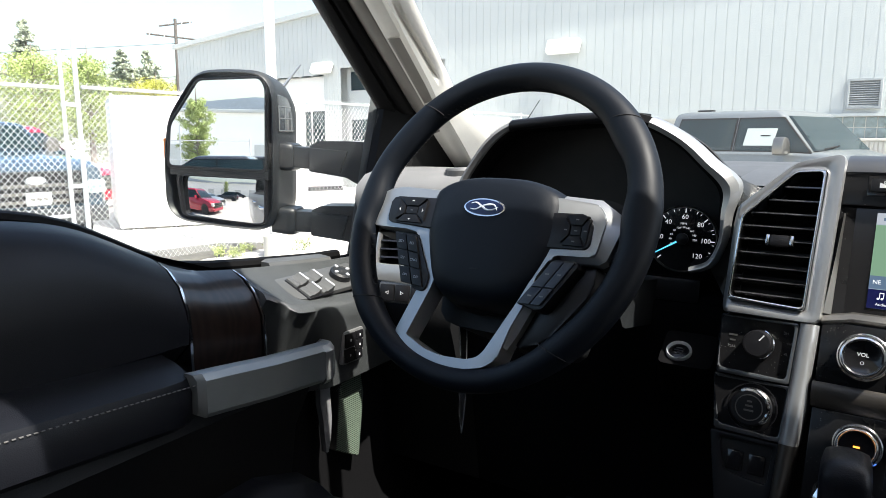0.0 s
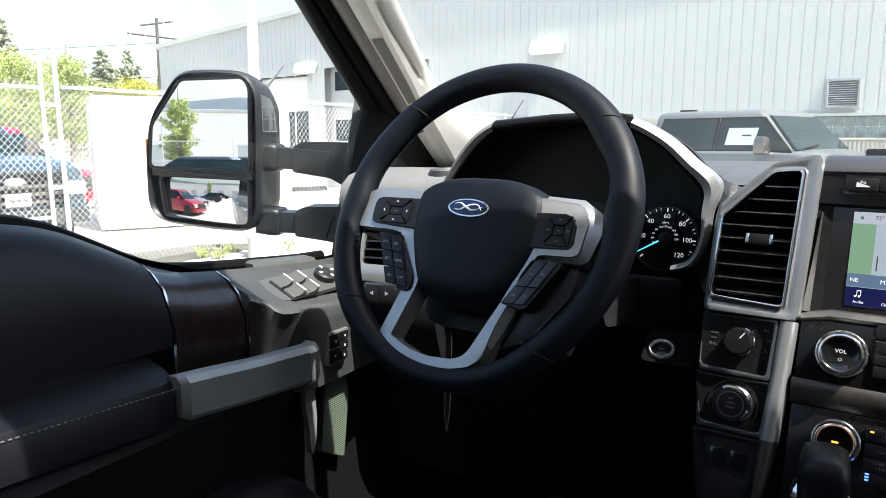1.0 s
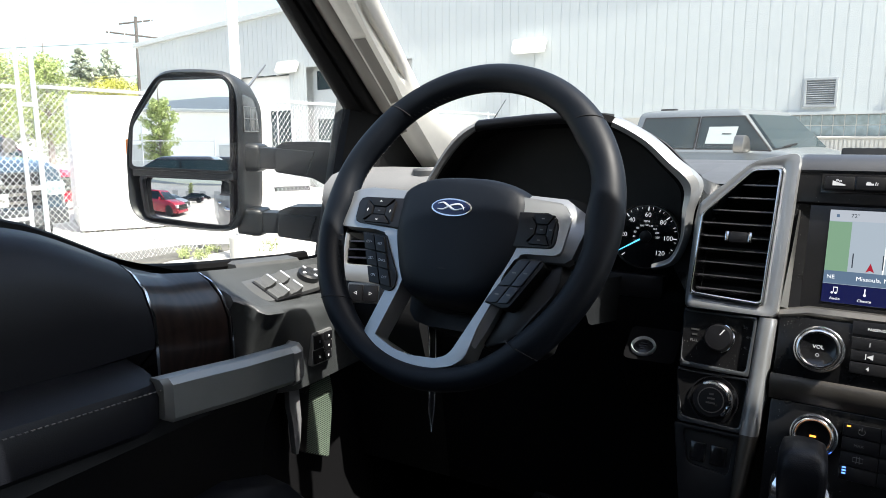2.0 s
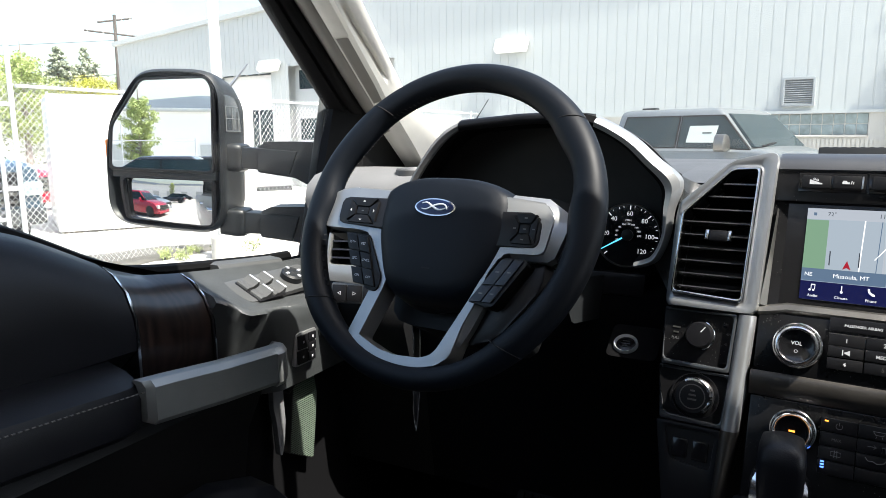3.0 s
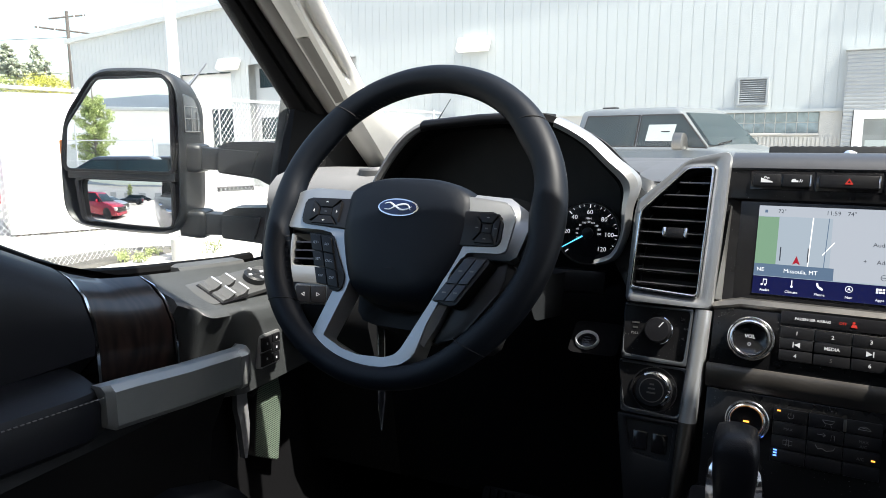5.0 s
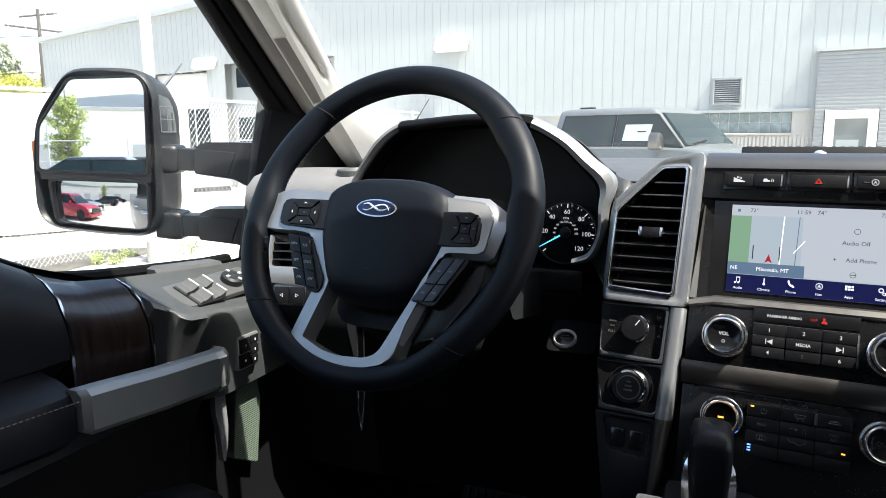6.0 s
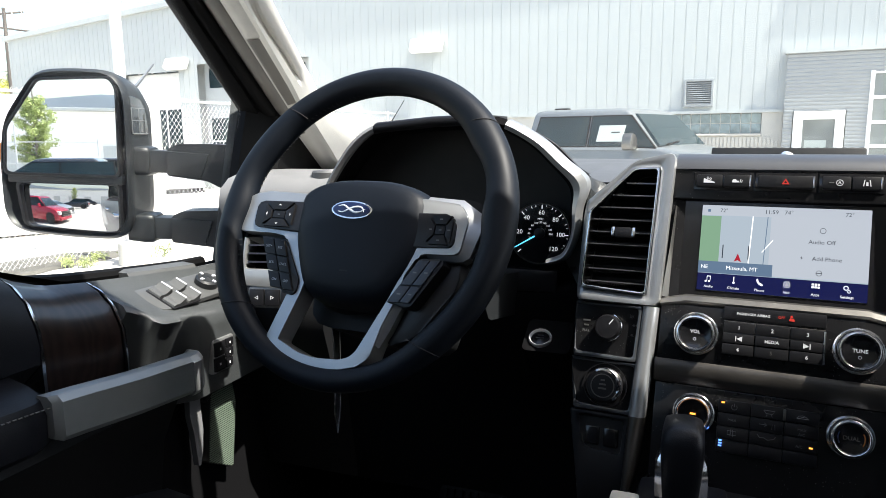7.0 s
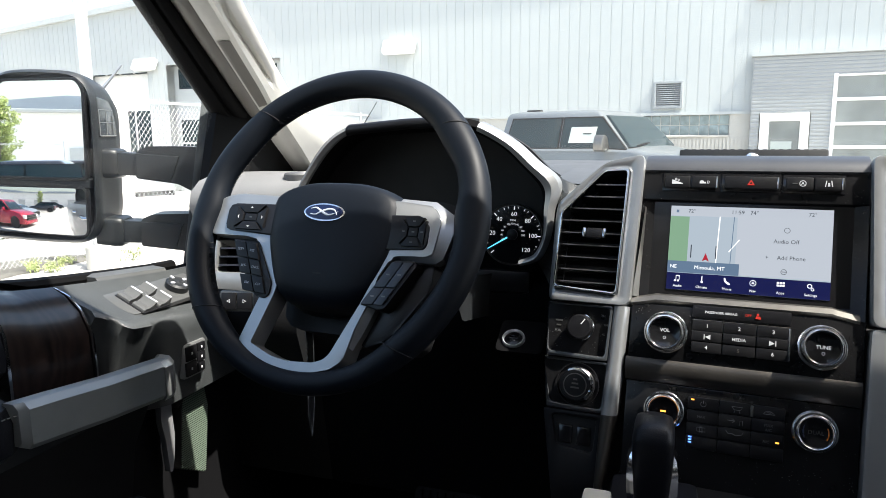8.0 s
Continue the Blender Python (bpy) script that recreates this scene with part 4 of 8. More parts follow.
        wedges = [[(-ox + 0.002, oy), (-kx, ky), (kx, ky), (ox - 0.002, oy)], [(ox - 0.002, -oy), (kx, -ky), (-kx, -ky), (-ox + 0.002, -oy)],
                  [(ox, oy - 0.002), (kx, ky), (kx, -ky), (ox, -oy + 0.002)], [(-ox, -oy + 0.002), (-kx, -ky), (-kx, ky), (-ox, oy - 0.002)], rect(-kx + 0.0006, kx - 0.0006, -ky + 0.0006, ky - 0.0006)[::-1]]
        for i, wd in enumerate(wedges):
            gx, gy = sum(p[0] for p in wd) / 4, sum(p[1] for p in wd) / 4
            wd = [(cx + gx + (x - gx) * 0.95, cy + gy + (y - gy) * 0.93) for x, y in wd[::-1]]
            top = 0.0118 if i < 4 else 0.0108
            bm = bmesh.new()
            prism(bm, wd, 0.006, top, m, 0.0012)
            part("spoke_button", bm, KEY, block)
            px, py = cx + gx * 1.05, cy + gy * 1.05
            bm = bmesh.new()
            if s < 0 and i < 4:
                d = Vector((gx, gy)).normalized()
                e = Vector((-d.y, d.x))
                prism(bm, [(px + d.x * 0.0018, py + d.y * 0.0018), (px + e.x * 0.0022, py + e.y * 0.0022), (px - e.x * 0.0022, py - e.y * 0.0022)], top, top + 0.0003, m)
            else:
                box(bm, px - 0.0016, px + 0.0016, py - 0.0006, py + 0.0006, top, top + 0.0003, m)
            part("button_print", bm, ICON if s < 0 and i < 4 else PEWTER, block)
    # lower button blocks beside the slanting legs
    for s, outline, cols, nrow, ncol in ((-1, [(-0.117, -0.0235), (-0.080, -0.0265), (-0.0500, -0.072), (-0.0500, -0.086), (-0.055, -0.0905), (-0.067, -0.0895), (-0.086, -0.069)], ((-0.1135, -0.0255), (-0.0965, -0.0265), (-0.0805, -0.0280)), 3, 2),
                                         (1, [(0.0985, -0.0365), (0.124, -0.0355), (0.127, -0.040), (0.099, -0.087), (0.094, -0.0905), (0.068, -0.0865)], ((0.0985, -0.0385), (0.1125, -0.0380), (0.1245, -0.0375)), 2, 2)):
        bm = bmesh.new()
        prism(bm, round_poly(outline if s < 0 else outline[::-1], 0.003), -0.022, 0.0085, m, 0.002)
        block = part("lower_button_pod", bm, BLACK, w, "black cruise button block")
        drop = Vector((0.0285, -0.0590)) if s < 0 else Vector((-0.0278, -0.0485))
        cuts = (0.0, 0.34, 0.66, 1.0) if s < 0 else (0.0, 0.60, 1.0)
        for i in range(nrow):
            for j in range(ncol):
                p, q = Vector(cols[j]), Vector(cols[j + 1])
                a, b = p + drop * (cuts[i] + 0.012), p + drop * (cuts[i + 1] - 0.012)
                c, d = q + drop * (cuts[i + 1] - 0.012), q + drop * (cuts[i] + 0.012)
                g = Vector((0.0005, 0))
                quad = [tuple(v) for v in (a + g, b + g, c - g, d - g)]
                bm = bmesh.new()
                prism(bm, quad, 0.007, 0.0118, m, 0.0012)
                part("cruise_button", bm, KEY if s < 0 else KEYBLUE, block)
                mx, my = (a + c) / 2
                if s < 0:
                    words("button_lettering", (("SET+", "RES"), ("SET-", "CNCL"), ("ON", "OFF"))[i][j], 0.0042, mx, my, 0.0120, m, ICON, block)
                    continue
                bm = bmesh.new()
                box(bm, mx - 0.0022, mx + 0.0022, my - 0.0006, my + 0.0008, 0.0118, 0.0121, m)
                part("button_print", bm, PEWTER, block)
    # hub with the airbag cover: a soft cushion with rounded flanks
    right_half = [(0.0, 0.055), (0.036, 0.0535), (0.066, 0.046), (0.085, 0.033), (0.089, 0.016), (0.091, -0.010), (0.087, -0.034), (0.069, -0.074), (0.048, -0.089), (0.022, -0.0945), (0.0, -0.0955)]
    left_half = [(-0.020, -0.0945), (-0.043, -0.090), (-0.060, -0.076), (-0.079, -0.034), (-0.0855, -0.010), (-0.087, 0.016), (-0.085, 0.033), (-0.066, 0.046), (-0.036, 0.0535)]
    outline = smooth_poly(right_half + left_half, 3)
    bm = bmesh.new()
    rows = []
    for k, z in ((1.0, -0.035), (1.0, -0.016), (0.985, -0.008), (0.955, 0.0), (0.91, 0.0065), (0.85, 0.0105), (0.7, 0.0142), (0.45, 0.0162), (0.2, 0.0168)):
        rows.append([m @ Vector((0.009 + x * k, -0.022 + (y + 0.022) * k + (0.003 if y > 0.03 else 0) * (1 - k) * 8, z)) for x, y in outline])
    loft(bm, rows)
    hub = part("airbag_cover", bm, RIM, w, "smooth black airbag cover", smooth=60)
    em = m @ Matrix.Translation((0.0062, 0.0110, 0.0152)) @ pose(0, 0, 0, -4, 0, -1.5)
    for a, b, z0, z1, mat, nm in ((0.0268, 0.0106, -0.006, 0.0022, CHROME, "emblem_rim"), (0.0248, 0.0089, 0.001, 0.0027, EMBLEM, "emblem_field")):
        bm = bmesh.new()
        prism(bm, circle(0, 0, a, 44, b), z0, z1, em, 0.0007)
        part(nm, bm, mat, hub, "dark blue oval emblem" if "field" in nm else "chrome emblem rim")
    # plain flourish on the emblem: two crossing wavy strokes
    for line in ([(-0.0180, 0.0030), (-0.0110, 0.0045), (-0.0030, 0.0005), (0.0050, -0.0030), (0.0120, -0.0020), (0.0185, 0.0015)], [(-0.0170, -0.0030), (-0.0100, -0.0035), (-0.0020, 0.0010), (0.0060, 0.0036), (0.0130, 0.0030), (0.0175, -0.0025)]):
        bm = bmesh.new()
        pts = smooth_poly([(x, y, 0.003) for x, y in line], 5, False)
        tube(bm, pts, [0.0003 + 0.0010 * math.sin(math.pi * (i + 0.5) / len(pts)) for i in range(len(pts))], 6, em, flat=0.6)
        part("emblem_stroke", bm, BRIGHT, hub, "silver flourish")
    for i, wd in ((0, 0.018), (1, 0.010)):
        bm = bmesh.new()
        box(bm, 0.012 - wd / 2, 0.012 + wd / 2, -0.047 - 0.012 * i, -0.0455 - 0.012 * i, 0.0135, 0.0163, m)
        part("embossed_mark", bm, DARKTHREAD, hub)
    # dark boss and column behind the hub
    bm = bmesh.new()
    lathe(bm, [(0.075, -0.05), (0.08, -0.03), (0.072, -0.016)], m @ Matrix.Translation((0, -0.02, 0)))
    part("hub_back", bm, BLACK, w)
    bm = bmesh.new()
    prism(bm, round_poly(rect(-0.062, 0.062, -0.115, 0.02), 0.03), -0.22, -0.045, m)
    part("column_cover", bm, SOFT, w, "black steering column cover")
    bm = bmesh.new()
    tube(bm, [m @ Vector(p) for p in ((0.06, -0.05, -0.055), (0.10, -0.075, -0.05), (0.135, -0.095, -0.045))], [0.006, 0.007, 0.009], 10)
    part("stalk", bm, BLACK, w)
    # hanging tilt lever: a narrow blade with bright edges
    edge_a, edge_b, tip = [(-0.441, 0.750, -0.226), (-0.436, 0.745, -0.262), (-0.426, 0.726, -0.322), (-0.421, 0.716, -0.346)], [(-0.433, 0.755, -0.240), (-0.428, 0.748, -0.262), (-0.418, 0.729, -0.322), (-0.414, 0.718, -0.346)], (-0.413, 0.709, -0.371)
    bm = bmesh.new()
    loft(bm, [[cab(*a), cab(*b), cab(b[0] - 0.003, b[1] + 0.006, b[2]), cab(a[0] - 0.003, a[1] + 0.006, a[2])] for a, b in zip(edge_a + [tip], edge_b + [(tip[0] + 0.001, tip[1], tip[2])])])
    lever = part("tilt_lever", bm, GLOSS, w, "narrow black lever under the column")
    for line in (edge_a + [tip], edge_b + [tip]):
        bm = bmesh.new()
        tube(bm, [cab(*p) for p in line], 0.0011, 6)
        part("bright_edge", bm, CHROME, lever, "bright edge of the lever")


# ---- centre stack ----
def knob(parent, name, x, y, r, label, inner=0.78, depth=0.018, ring_mat=None):
    m = SM @ Matrix.Translation((x, y, 0.004))
    bm = bmesh.new()
    lathe(bm, [(r * 1.12, 0.0), (r * 1.12, 0.002), (r * 1.06, 0.0035), (r * 1.03, 0.002)], m, 48)
    part(name + "_collar", bm, CHROME, parent, "chrome collar")
    bm = bmesh.new()
    lathe(bm, [(r, 0.0), (r, depth * 0.60), (r * 0.985, depth * 0.80), (r * 0.95, depth * 0.94), (r * 0.90, depth * 1.02), (r * 0.85, depth * 1.03), (r * 0.80, depth * 0.96), (r * inner, depth * 0.86), (r * inner, depth * 0.6)], m, 48)
    k = part(name, bm, ring_mat or CHROME, parent, label)
    bm = bmesh.new()
    lathe(bm, [(r * inner * 0.99, depth * 0.6), (r * inner * 0.97, depth * 0.82), (r * inner * 0.6, depth * 0.74), (0, depth * 0.72)], m, 48)
    part("knob_face", bm, GLOSS, k)
    return k, m, depth


def button(parent, x0, x1, y0, y1, z0, z1, mat=None, r=0.0015, name="button", label=""):
    bm = bmesh.new()
    box(bm, x0, x1, y0, y1, z0, z1, SM, r)
    return part(name, bm, mat or BLACK, parent, label)


def mark(parent, poly, z, mat=None, name="print"):
    bm = bmesh.new()
    prism(bm, poly, z, z + 0.0005, SM)
    return part(name, bm, mat or ICON, parent)


def build_stack():
    st = thing("centre_stack", "dark centre stack with touchscreen, knobs and silver side trim", "centre console", cab(0.1, 0.9, -0.45))
    bm = bmesh.new()
    box(bm, -0.126, 0.126, -0.33, 0.092, -0.12, -0.012, SM, 0.004)
    part("housing", bm, BLACK, st)
    # rounded brow over the buttons
    bm = bmesh.new()
    sec = [(0.086, -0.30), (0.105, -0.30), (0.126, -0.11), (0.1275, -0.075), (0.125, -0.045), (0.117, -0.018), (0.108, -0.004), (0.100, 0.0015), (0.094, 0.003), (0.086, -0.006)]
    loft(bm, [[SM @ Vector((x, a, b)) for a, b in sec] for x in (-0.122, -0.06, 0, 0.06, 0.122)])
    part("brow", bm, DASHTOP, st, "soft grey brow above the buttons", smooth=60)
    bm = bmesh.new()
    box(bm, -0.124, 0.122, 0.057, 0.094, -0.016, 0.001, SM, 0.002)
    up = part("button_panel", bm, PANEL, st, "gloss black panel of push buttons")
    for x0, x1, split in ((-0.0965, -0.037, True), (-0.029, 0.029, False), (0.037, 0.0945, True)):
        xs = [(x0, (x0 + x1) / 2 - 0.0005), ((x0 + x1) / 2 + 0.0005, x1)] if split else [(x0, x1)]
        button(up, x0 - 0.003, x1 + 0.003, 0.0685, 0.0905, 0.0, 0.002, GLOSS, 0.0006, "button_recess")
        for a, b in xs:
            button(up, a, b, 0.072, 0.087, 0.0005, 0.006, KEY, 0.002)
            c = (a + b) / 2
            if not split:
                continue
            if x0 > 0:
                if a == x0:
                    bm = bmesh.new()
                    ring(bm, circle(c + 0.003, 0.0795, 0.0036, 20), circle(c + 0.003, 0.0795, 0.0029, 20), 0.0061, 0.0066, SM)
                    part("print", bm, ICON, up)
                    words("lettering", "A", 0.0048, c + 0.003, 0.0795, 0.0063, SM, ICON, up, bold=0.0001)
                    mark(up, rect(c - 0.0075, c - 0.0025, 0.0790, 0.0800), 0.0061, PEWTER)
                else:
                    for dx in (-0.0035, 0.0035):
                        mark(up, [(c + dx - 0.0005, 0.0760), (c + dx + 0.0005, 0.0760), (c + dx * 0.7 + 0.0005, 0.0830), (c + dx * 0.7 - 0.0005, 0.0830)], 0.0061)
                    mark(up, [(c - 0.0012, 0.0765), (c + 0.0012, 0.0765), (c + 0.0009, 0.0805), (c - 0.0009, 0.0805)], 0.0061)
                continue
            if a == x0:
                mark(up, [(c - 0.0065, 0.0765), (c + 0.006, 0.0765), (c + 0.006, 0.0775), (c - 0.0065, 0.0820), (c - 0.0065, 0.0810)], 0.0061)
                for dx in (-0.002, 0.001):
                    bm = bmesh.new()
                    ring(bm, circle(c + dx, 0.0825 - (dx + 0.002) * 0.35, 0.0013, 12), circle(c + dx, 0.0825 - (dx + 0.002) * 0.35, 0.0007, 12), 0.0061, 0.0066, SM)
                    part("print", bm, ICON, up)
                continue
            mark(up, [(c - 0.005, 0.0775), (c + 0.002, 0.0775), (c + 0.002, 0.0795), (c, 0.0795), (c - 0.0012, 0.0812), (c - 0.004, 0.0812), (c - 0.005, 0.0795)], 0.0061)
            for k in range(2):
                mark(up, [(c + 0.003 + 0.0018 * k, 0.0775), (c + 0.0038 + 0.0018 * k, 0.0775), (c + 0.0046 + 0.0018 * k, 0.0812 - 0.001 * k), (c + 0.0038 + 0.0018 * k, 0.0812 - 0.001 * k)], 0.0061)
        bm = bmesh.new()
        box(bm, x1 - 0.0012, x1 + 0.0008, 0.0725, 0.0865, 0.003, 0.0066, SM, 0.0006)
        part("chrome_tip", bm, CHROME, up)
    tri = [(-0.0040, 0.0765), (0.0040, 0.0765), (0.0, 0.0832)]
    bm = bmesh.new()
    ring(bm, tri, [(-0.0018, 0.0778), (0.0018, 0.0778), (0.0, 0.0808)], 0.0061, 0.0066, SM)
    part("hazard_mark", bm, LED_RED, up, "red hazard triangle")
    # screen with its recess
    bm = bmesh.new()
    ring(bm, rect(-0.124, 0.122, -0.072, 0.058), rect(-0.107, 0.107, -0.0585, 0.0555), -0.02, -0.001, SM, dip=0.006)
    part("screen_surround", bm, PANEL, st, "dusty black screen surround")
    bm = bmesh.new()
    box(bm, -0.108, 0.108, -0.060, 0.057, -0.02, -0.0065, SM)
    scr = part("screen", bm, GLOSS, st, "lit touchscreen with a street map")
    W, H = 0.088, 0.0515
    z = -0.0060

    def pane(x0, x1, y0, y1, mat, dz, name):
        bm = bmesh.new()
        box(bm, x0, x1, y0, y1, z - 0.0008, z + dz, SM)
        return part(name, bm, mat, scr)
    pane(-W, W, -H, H, LCD, 0.0, "map")
    pane(-W, -0.066, -0.0265, 0.0385, LCD_GREEN, 0.0004, "park_area")
    pane(-0.012, W, -0.0295, H, LCD_LIGHT, 0.0004, "side_panel")
    pane(-W, W, 0.0395, H, LCD_LIGHT, 0.0006, "status_bar")
    pane(-W, -0.0075, -0.0305, -0.0165, LCD_BLUE, 0.0007, "place_bar")
    pane(-W, W, -H, -0.0310, LCD_NAVY, 0.0006, "menu_bar")
    for x0, x1, w in ((-0.034, -0.032, 0.0012), (-0.018, -0.016, 0.0008)):
        mark(scr, [(x0, -0.0165), (x0 + w, -0.0165), (x1 + w, 0.0395), (x1, 0.0395)], z + 0.0003, LCD_WHITE if x0 < -0.03 else LCD_BLUE, "street")
    mark(scr, [(-0.02, -0.002), (-0.0195, -0.003), (-0.0085, 0.012), (-0.009, 0.013)], z + 0.0003, LCD_WHITE, "street")
    mark(scr, [(-0.0490, -0.0155), (-0.0450, -0.0135), (-0.0410, -0.0155), (-0.0450, -0.0055)], z + 0.0008, LCD_RED, "position_arrow")
    for x0, y0 in ((-0.0625, -0.012), (-0.0345, -0.012)):
        mark(scr, rect(x0, x0 + 0.0012, y0, y0 + 0.016), z + 0.0008, LCD_TEXT, "street_name_bar")
    d = z + 0.0012
    for text, size, x, y, mat, al in (("11:59", 0.0066, -0.012, 0.0452, LCD_TEXT, "CENTER"), ("74\u00b0", 0.0066, 0.006, 0.0452, LCD_TEXT, "CENTER"), ("72\u00b0", 0.0062, -0.0635, 0.0452, LCD_TEXT, "CENTER"),
                                      ("72\u00b0", 0.0062, 0.067, 0.0452, LCD_TEXT, "CENTER"), ("Audio Off", 0.0066, 0.041, 0.0125, LCD_TEXT, "CENTER"), ("Add Phone", 0.0066, 0.047, -0.0065, LCD_TEXT, "CENTER"),
                                      ("+", 0.0066, 0.0215, -0.0065, LCD_TEXT, "CENTER"), ("Missoula, MT", 0.0064, -0.040, -0.0235, LCD_WHITE, "CENTER"), ("NE", 0.0062, -0.081, -0.0235, LCD_WHITE, "CENTER"),
                                      ("Audio", 0.0042, -0.075, -0.0470, LCD_WHITE, "CENTER"), ("Climate", 0.0042, -0.0475, -0.0470, LCD_WHITE, "CENTER"), ("Phone", 0.0042, -0.0195, -0.0470, LCD_WHITE, "CENTER"),
                                      ("Nav", 0.0042, 0.0085, -0.0470, LCD_WHITE, "CENTER"), ("Apps", 0.0042, 0.0375, -0.0470, LCD_WHITE, "CENTER"), ("Settings", 0.0042, 0.0685, -0.0470, LCD_WHITE, "CENTER")):
        words("lettering", text, size, x, y, d, SM, mat, scr, al)
    ic = z + 0.0010
    mark(scr, rect(-0.0772, -0.0766, -0.0405, -0.0345), ic, LCD_WHITE, "icon")
    mark(scr, rect(-0.0736, -0.0730, -0.0400, -0.0345), ic, LCD_WHITE, "icon")
    mark(scr, rect(-0.0772, -0.0730, -0.0352, -0.0342), ic, LCD_WHITE, "icon")
    for x in (-0.0782, -0.0746):
        mark(scr, circle(x, -0.0408, 0.0012, 10), ic, LCD_WHITE, "icon")
    mark(scr, rect(-0.0480, -0.0470, -0.0400, -0.0335), ic, LCD_WHITE, "icon")
    mark(scr, circle(-0.0475, -0.0405, 0.0014, 10), ic, LCD_WHITE, "icon")
    mark(scr, smooth_poly([(-0.0232, -0.0345), (-0.0215, -0.0340), (-0.0205, -0.0375), (-0.0170, -0.0395), (-0.0162, -0.0415), (-0.0185, -0.0415), (-0.0222, -0.0385)], 3), ic, LCD_WHITE, "icon")
    for cx, r, r2 in ((0.0085, 0.0036, 0.0030), (0.0672, 0.0026, 0.0017), (0.0702, 0.0018, 0.0011)):
        bm = bmesh.new()
        cy = -0.0378 if cx < 0.06 else (-0.0368 if cx < 0.069 else -0.0405)
        ring(bm, circle(cx, cy, r, 20), circle(cx, cy, r2, 20), ic, ic + 0.0003, SM)
        part("icon", bm, LCD_WHITE, scr)
    mark(scr, [(0.0068, -0.0392), (0.0085, -0.0385), (0.0102, -0.0392), (0.0085, -0.0355)], ic, LCD_WHITE, "icon")
    for i in range(3):
        for j in range(2):
            mark(scr, rect(0.0335 + 0.003 * i, 0.0357 + 0.003 * i, -0.0395 + 0.003 * j, -0.0373 + 0.003 * j), ic, LCD_WHITE, "icon")
    for cx, cy in ((0.0415, 0.026), (0.040, -0.0225)):
        bm = bmesh.new()
        ring(bm, circle(cx, cy, 0.0032, 20), circle(cx, cy, 0.0027, 20), ic, ic + 0.0003, SM)
        part("icon", bm, LCD_TEXT, scr)
    mark(scr, rect(0.0372, 0.0428, -0.0228, -0.0221), ic, LCD_TEXT, "icon")
    mark(scr, rect(-0.0815, -0.0785, 0.0432, 0.0465), ic, LCD_BLUE, "icon")
    # ledge below the screen: a bright lip with slanting ends
    bm = bmesh.new()
    sec = [(-0.058, -0.008), (-0.0590, -0.0015), (-0.0605, 0.0015), (-0.0665, 0.0040), (-0.0690, 0.0030), (-0.0715, -0.001), (-0.072, -0.01)]
    rows = []
    for x, k in ((-0.127, 1.0), (-0.104, 0.25), (-0.099, 0.0), (0.090, 0.0), (0.095, 0.25), (0.117, 1.0)):
        rows.append([SM @ Vector((x, a - 0.006 * k, b)) for a, b in sec])
    loft(bm, rows)
    part("screen_ledge", bm, PEWTER, st, "dull satin ledge below the screen", smooth=30)
    bm = bmesh.new()
    loft(bm, [[SM @ Vector((x0, y, -0.004)), SM @ Vector((x0, y, 0.0035)), SM @ Vector((x1, y, -0.0005)), SM @ Vector((x1, y, -0.006))] for x0, x1, y in ((-0.1180, -0.1172, 0.048), (-0.1210, -0.1180, 0.0), (-0.1235, -0.1185, -0.030), (-0.1265, -0.1190, -0.064))])
    part("surround_chamfer", bm, PEWTER, st, "slim grey chamfer beside the screen", smooth=30)
    # radio panel
    bm = bmesh.new()
    box(bm, -0.126, 0.122, -0.140, -0.072, -0.02, 0.002, SM, 0.002)
    radio = part("radio_panel", bm, PANEL, st, "dusty gloss black radio panel")
    button(radio, -0.055, 0.050, -0.0835, -0.0690, 0.001, 0.004, BLACK, 0.001, "airbag_plate")
    words("lettering", "PASSENGER AIRBAG", 0.0039, -0.0235, -0.0765, 0.0042, SM, ICON, radio, bold=0.0001)
    words("lettering", "OFF", 0.0042, 0.0055, -0.0765, 0.0042, SM, LED_RED, radio)
    mark(radio, circle(0.0155, -0.0745, 0.0014, 10), 0.0042, LED_RED)
    mark(radio, [(0.0128, -0.0793), (0.0190, -0.0797), (0.0180, -0.0765), (0.0140, -0.0762)], 0.0042, LED_RED)
    for x, nm in ((-0.0835, "VOL"), (0.0815, "TUNE")):
        k, m, dp = knob(radio, "volume_knob" if nm == "VOL" else "tuning_knob", x, -0.1045, 0.0222, "ringed chrome knob")
        words("lettering", nm, 0.0056, 0, 0.002 if nm == "VOL" else 0, dp * 0.84, m, ICON, k, bold=0.0001)
        bm = bmesh.new()
        ring(bm, circle(0, -0.0065, 0.0018, 12), circle(0, -0.0065, 0.0013, 12), dp * 0.84, dp * 0.84 + 0.0004, m)
        part("print", bm, ICON, k)
    cols, rowsy = (-0.0545, -0.0205, 0.0150, 0.0495), (-0.0865, -0.0995, -0.1115, -0.1245)
    for i in range(3):
        for j in range(3):
            if i == 1 and j:
                continue
            button(radio, cols[i] + 0.0005, cols[i + 1] - 0.0005, rowsy[j + 1] + 0.0005, rowsy[j] - 0.0005, 0.001, 0.007, KEY, 0.0012)
    button(radio, cols[1] + 0.0005, cols[2] - 0.0005, rowsy[2] + 0.0005, rowsy[1] - 0.0005, 0.001, 0.0078, KEY, 0.0012)
    button(radio, cols[1] + 0.0005, cols[2] - 0.0005, rowsy[3] + 0.0005, rowsy[2] - 0.0005, 0.001, 0.007, KEY, 0.0012)
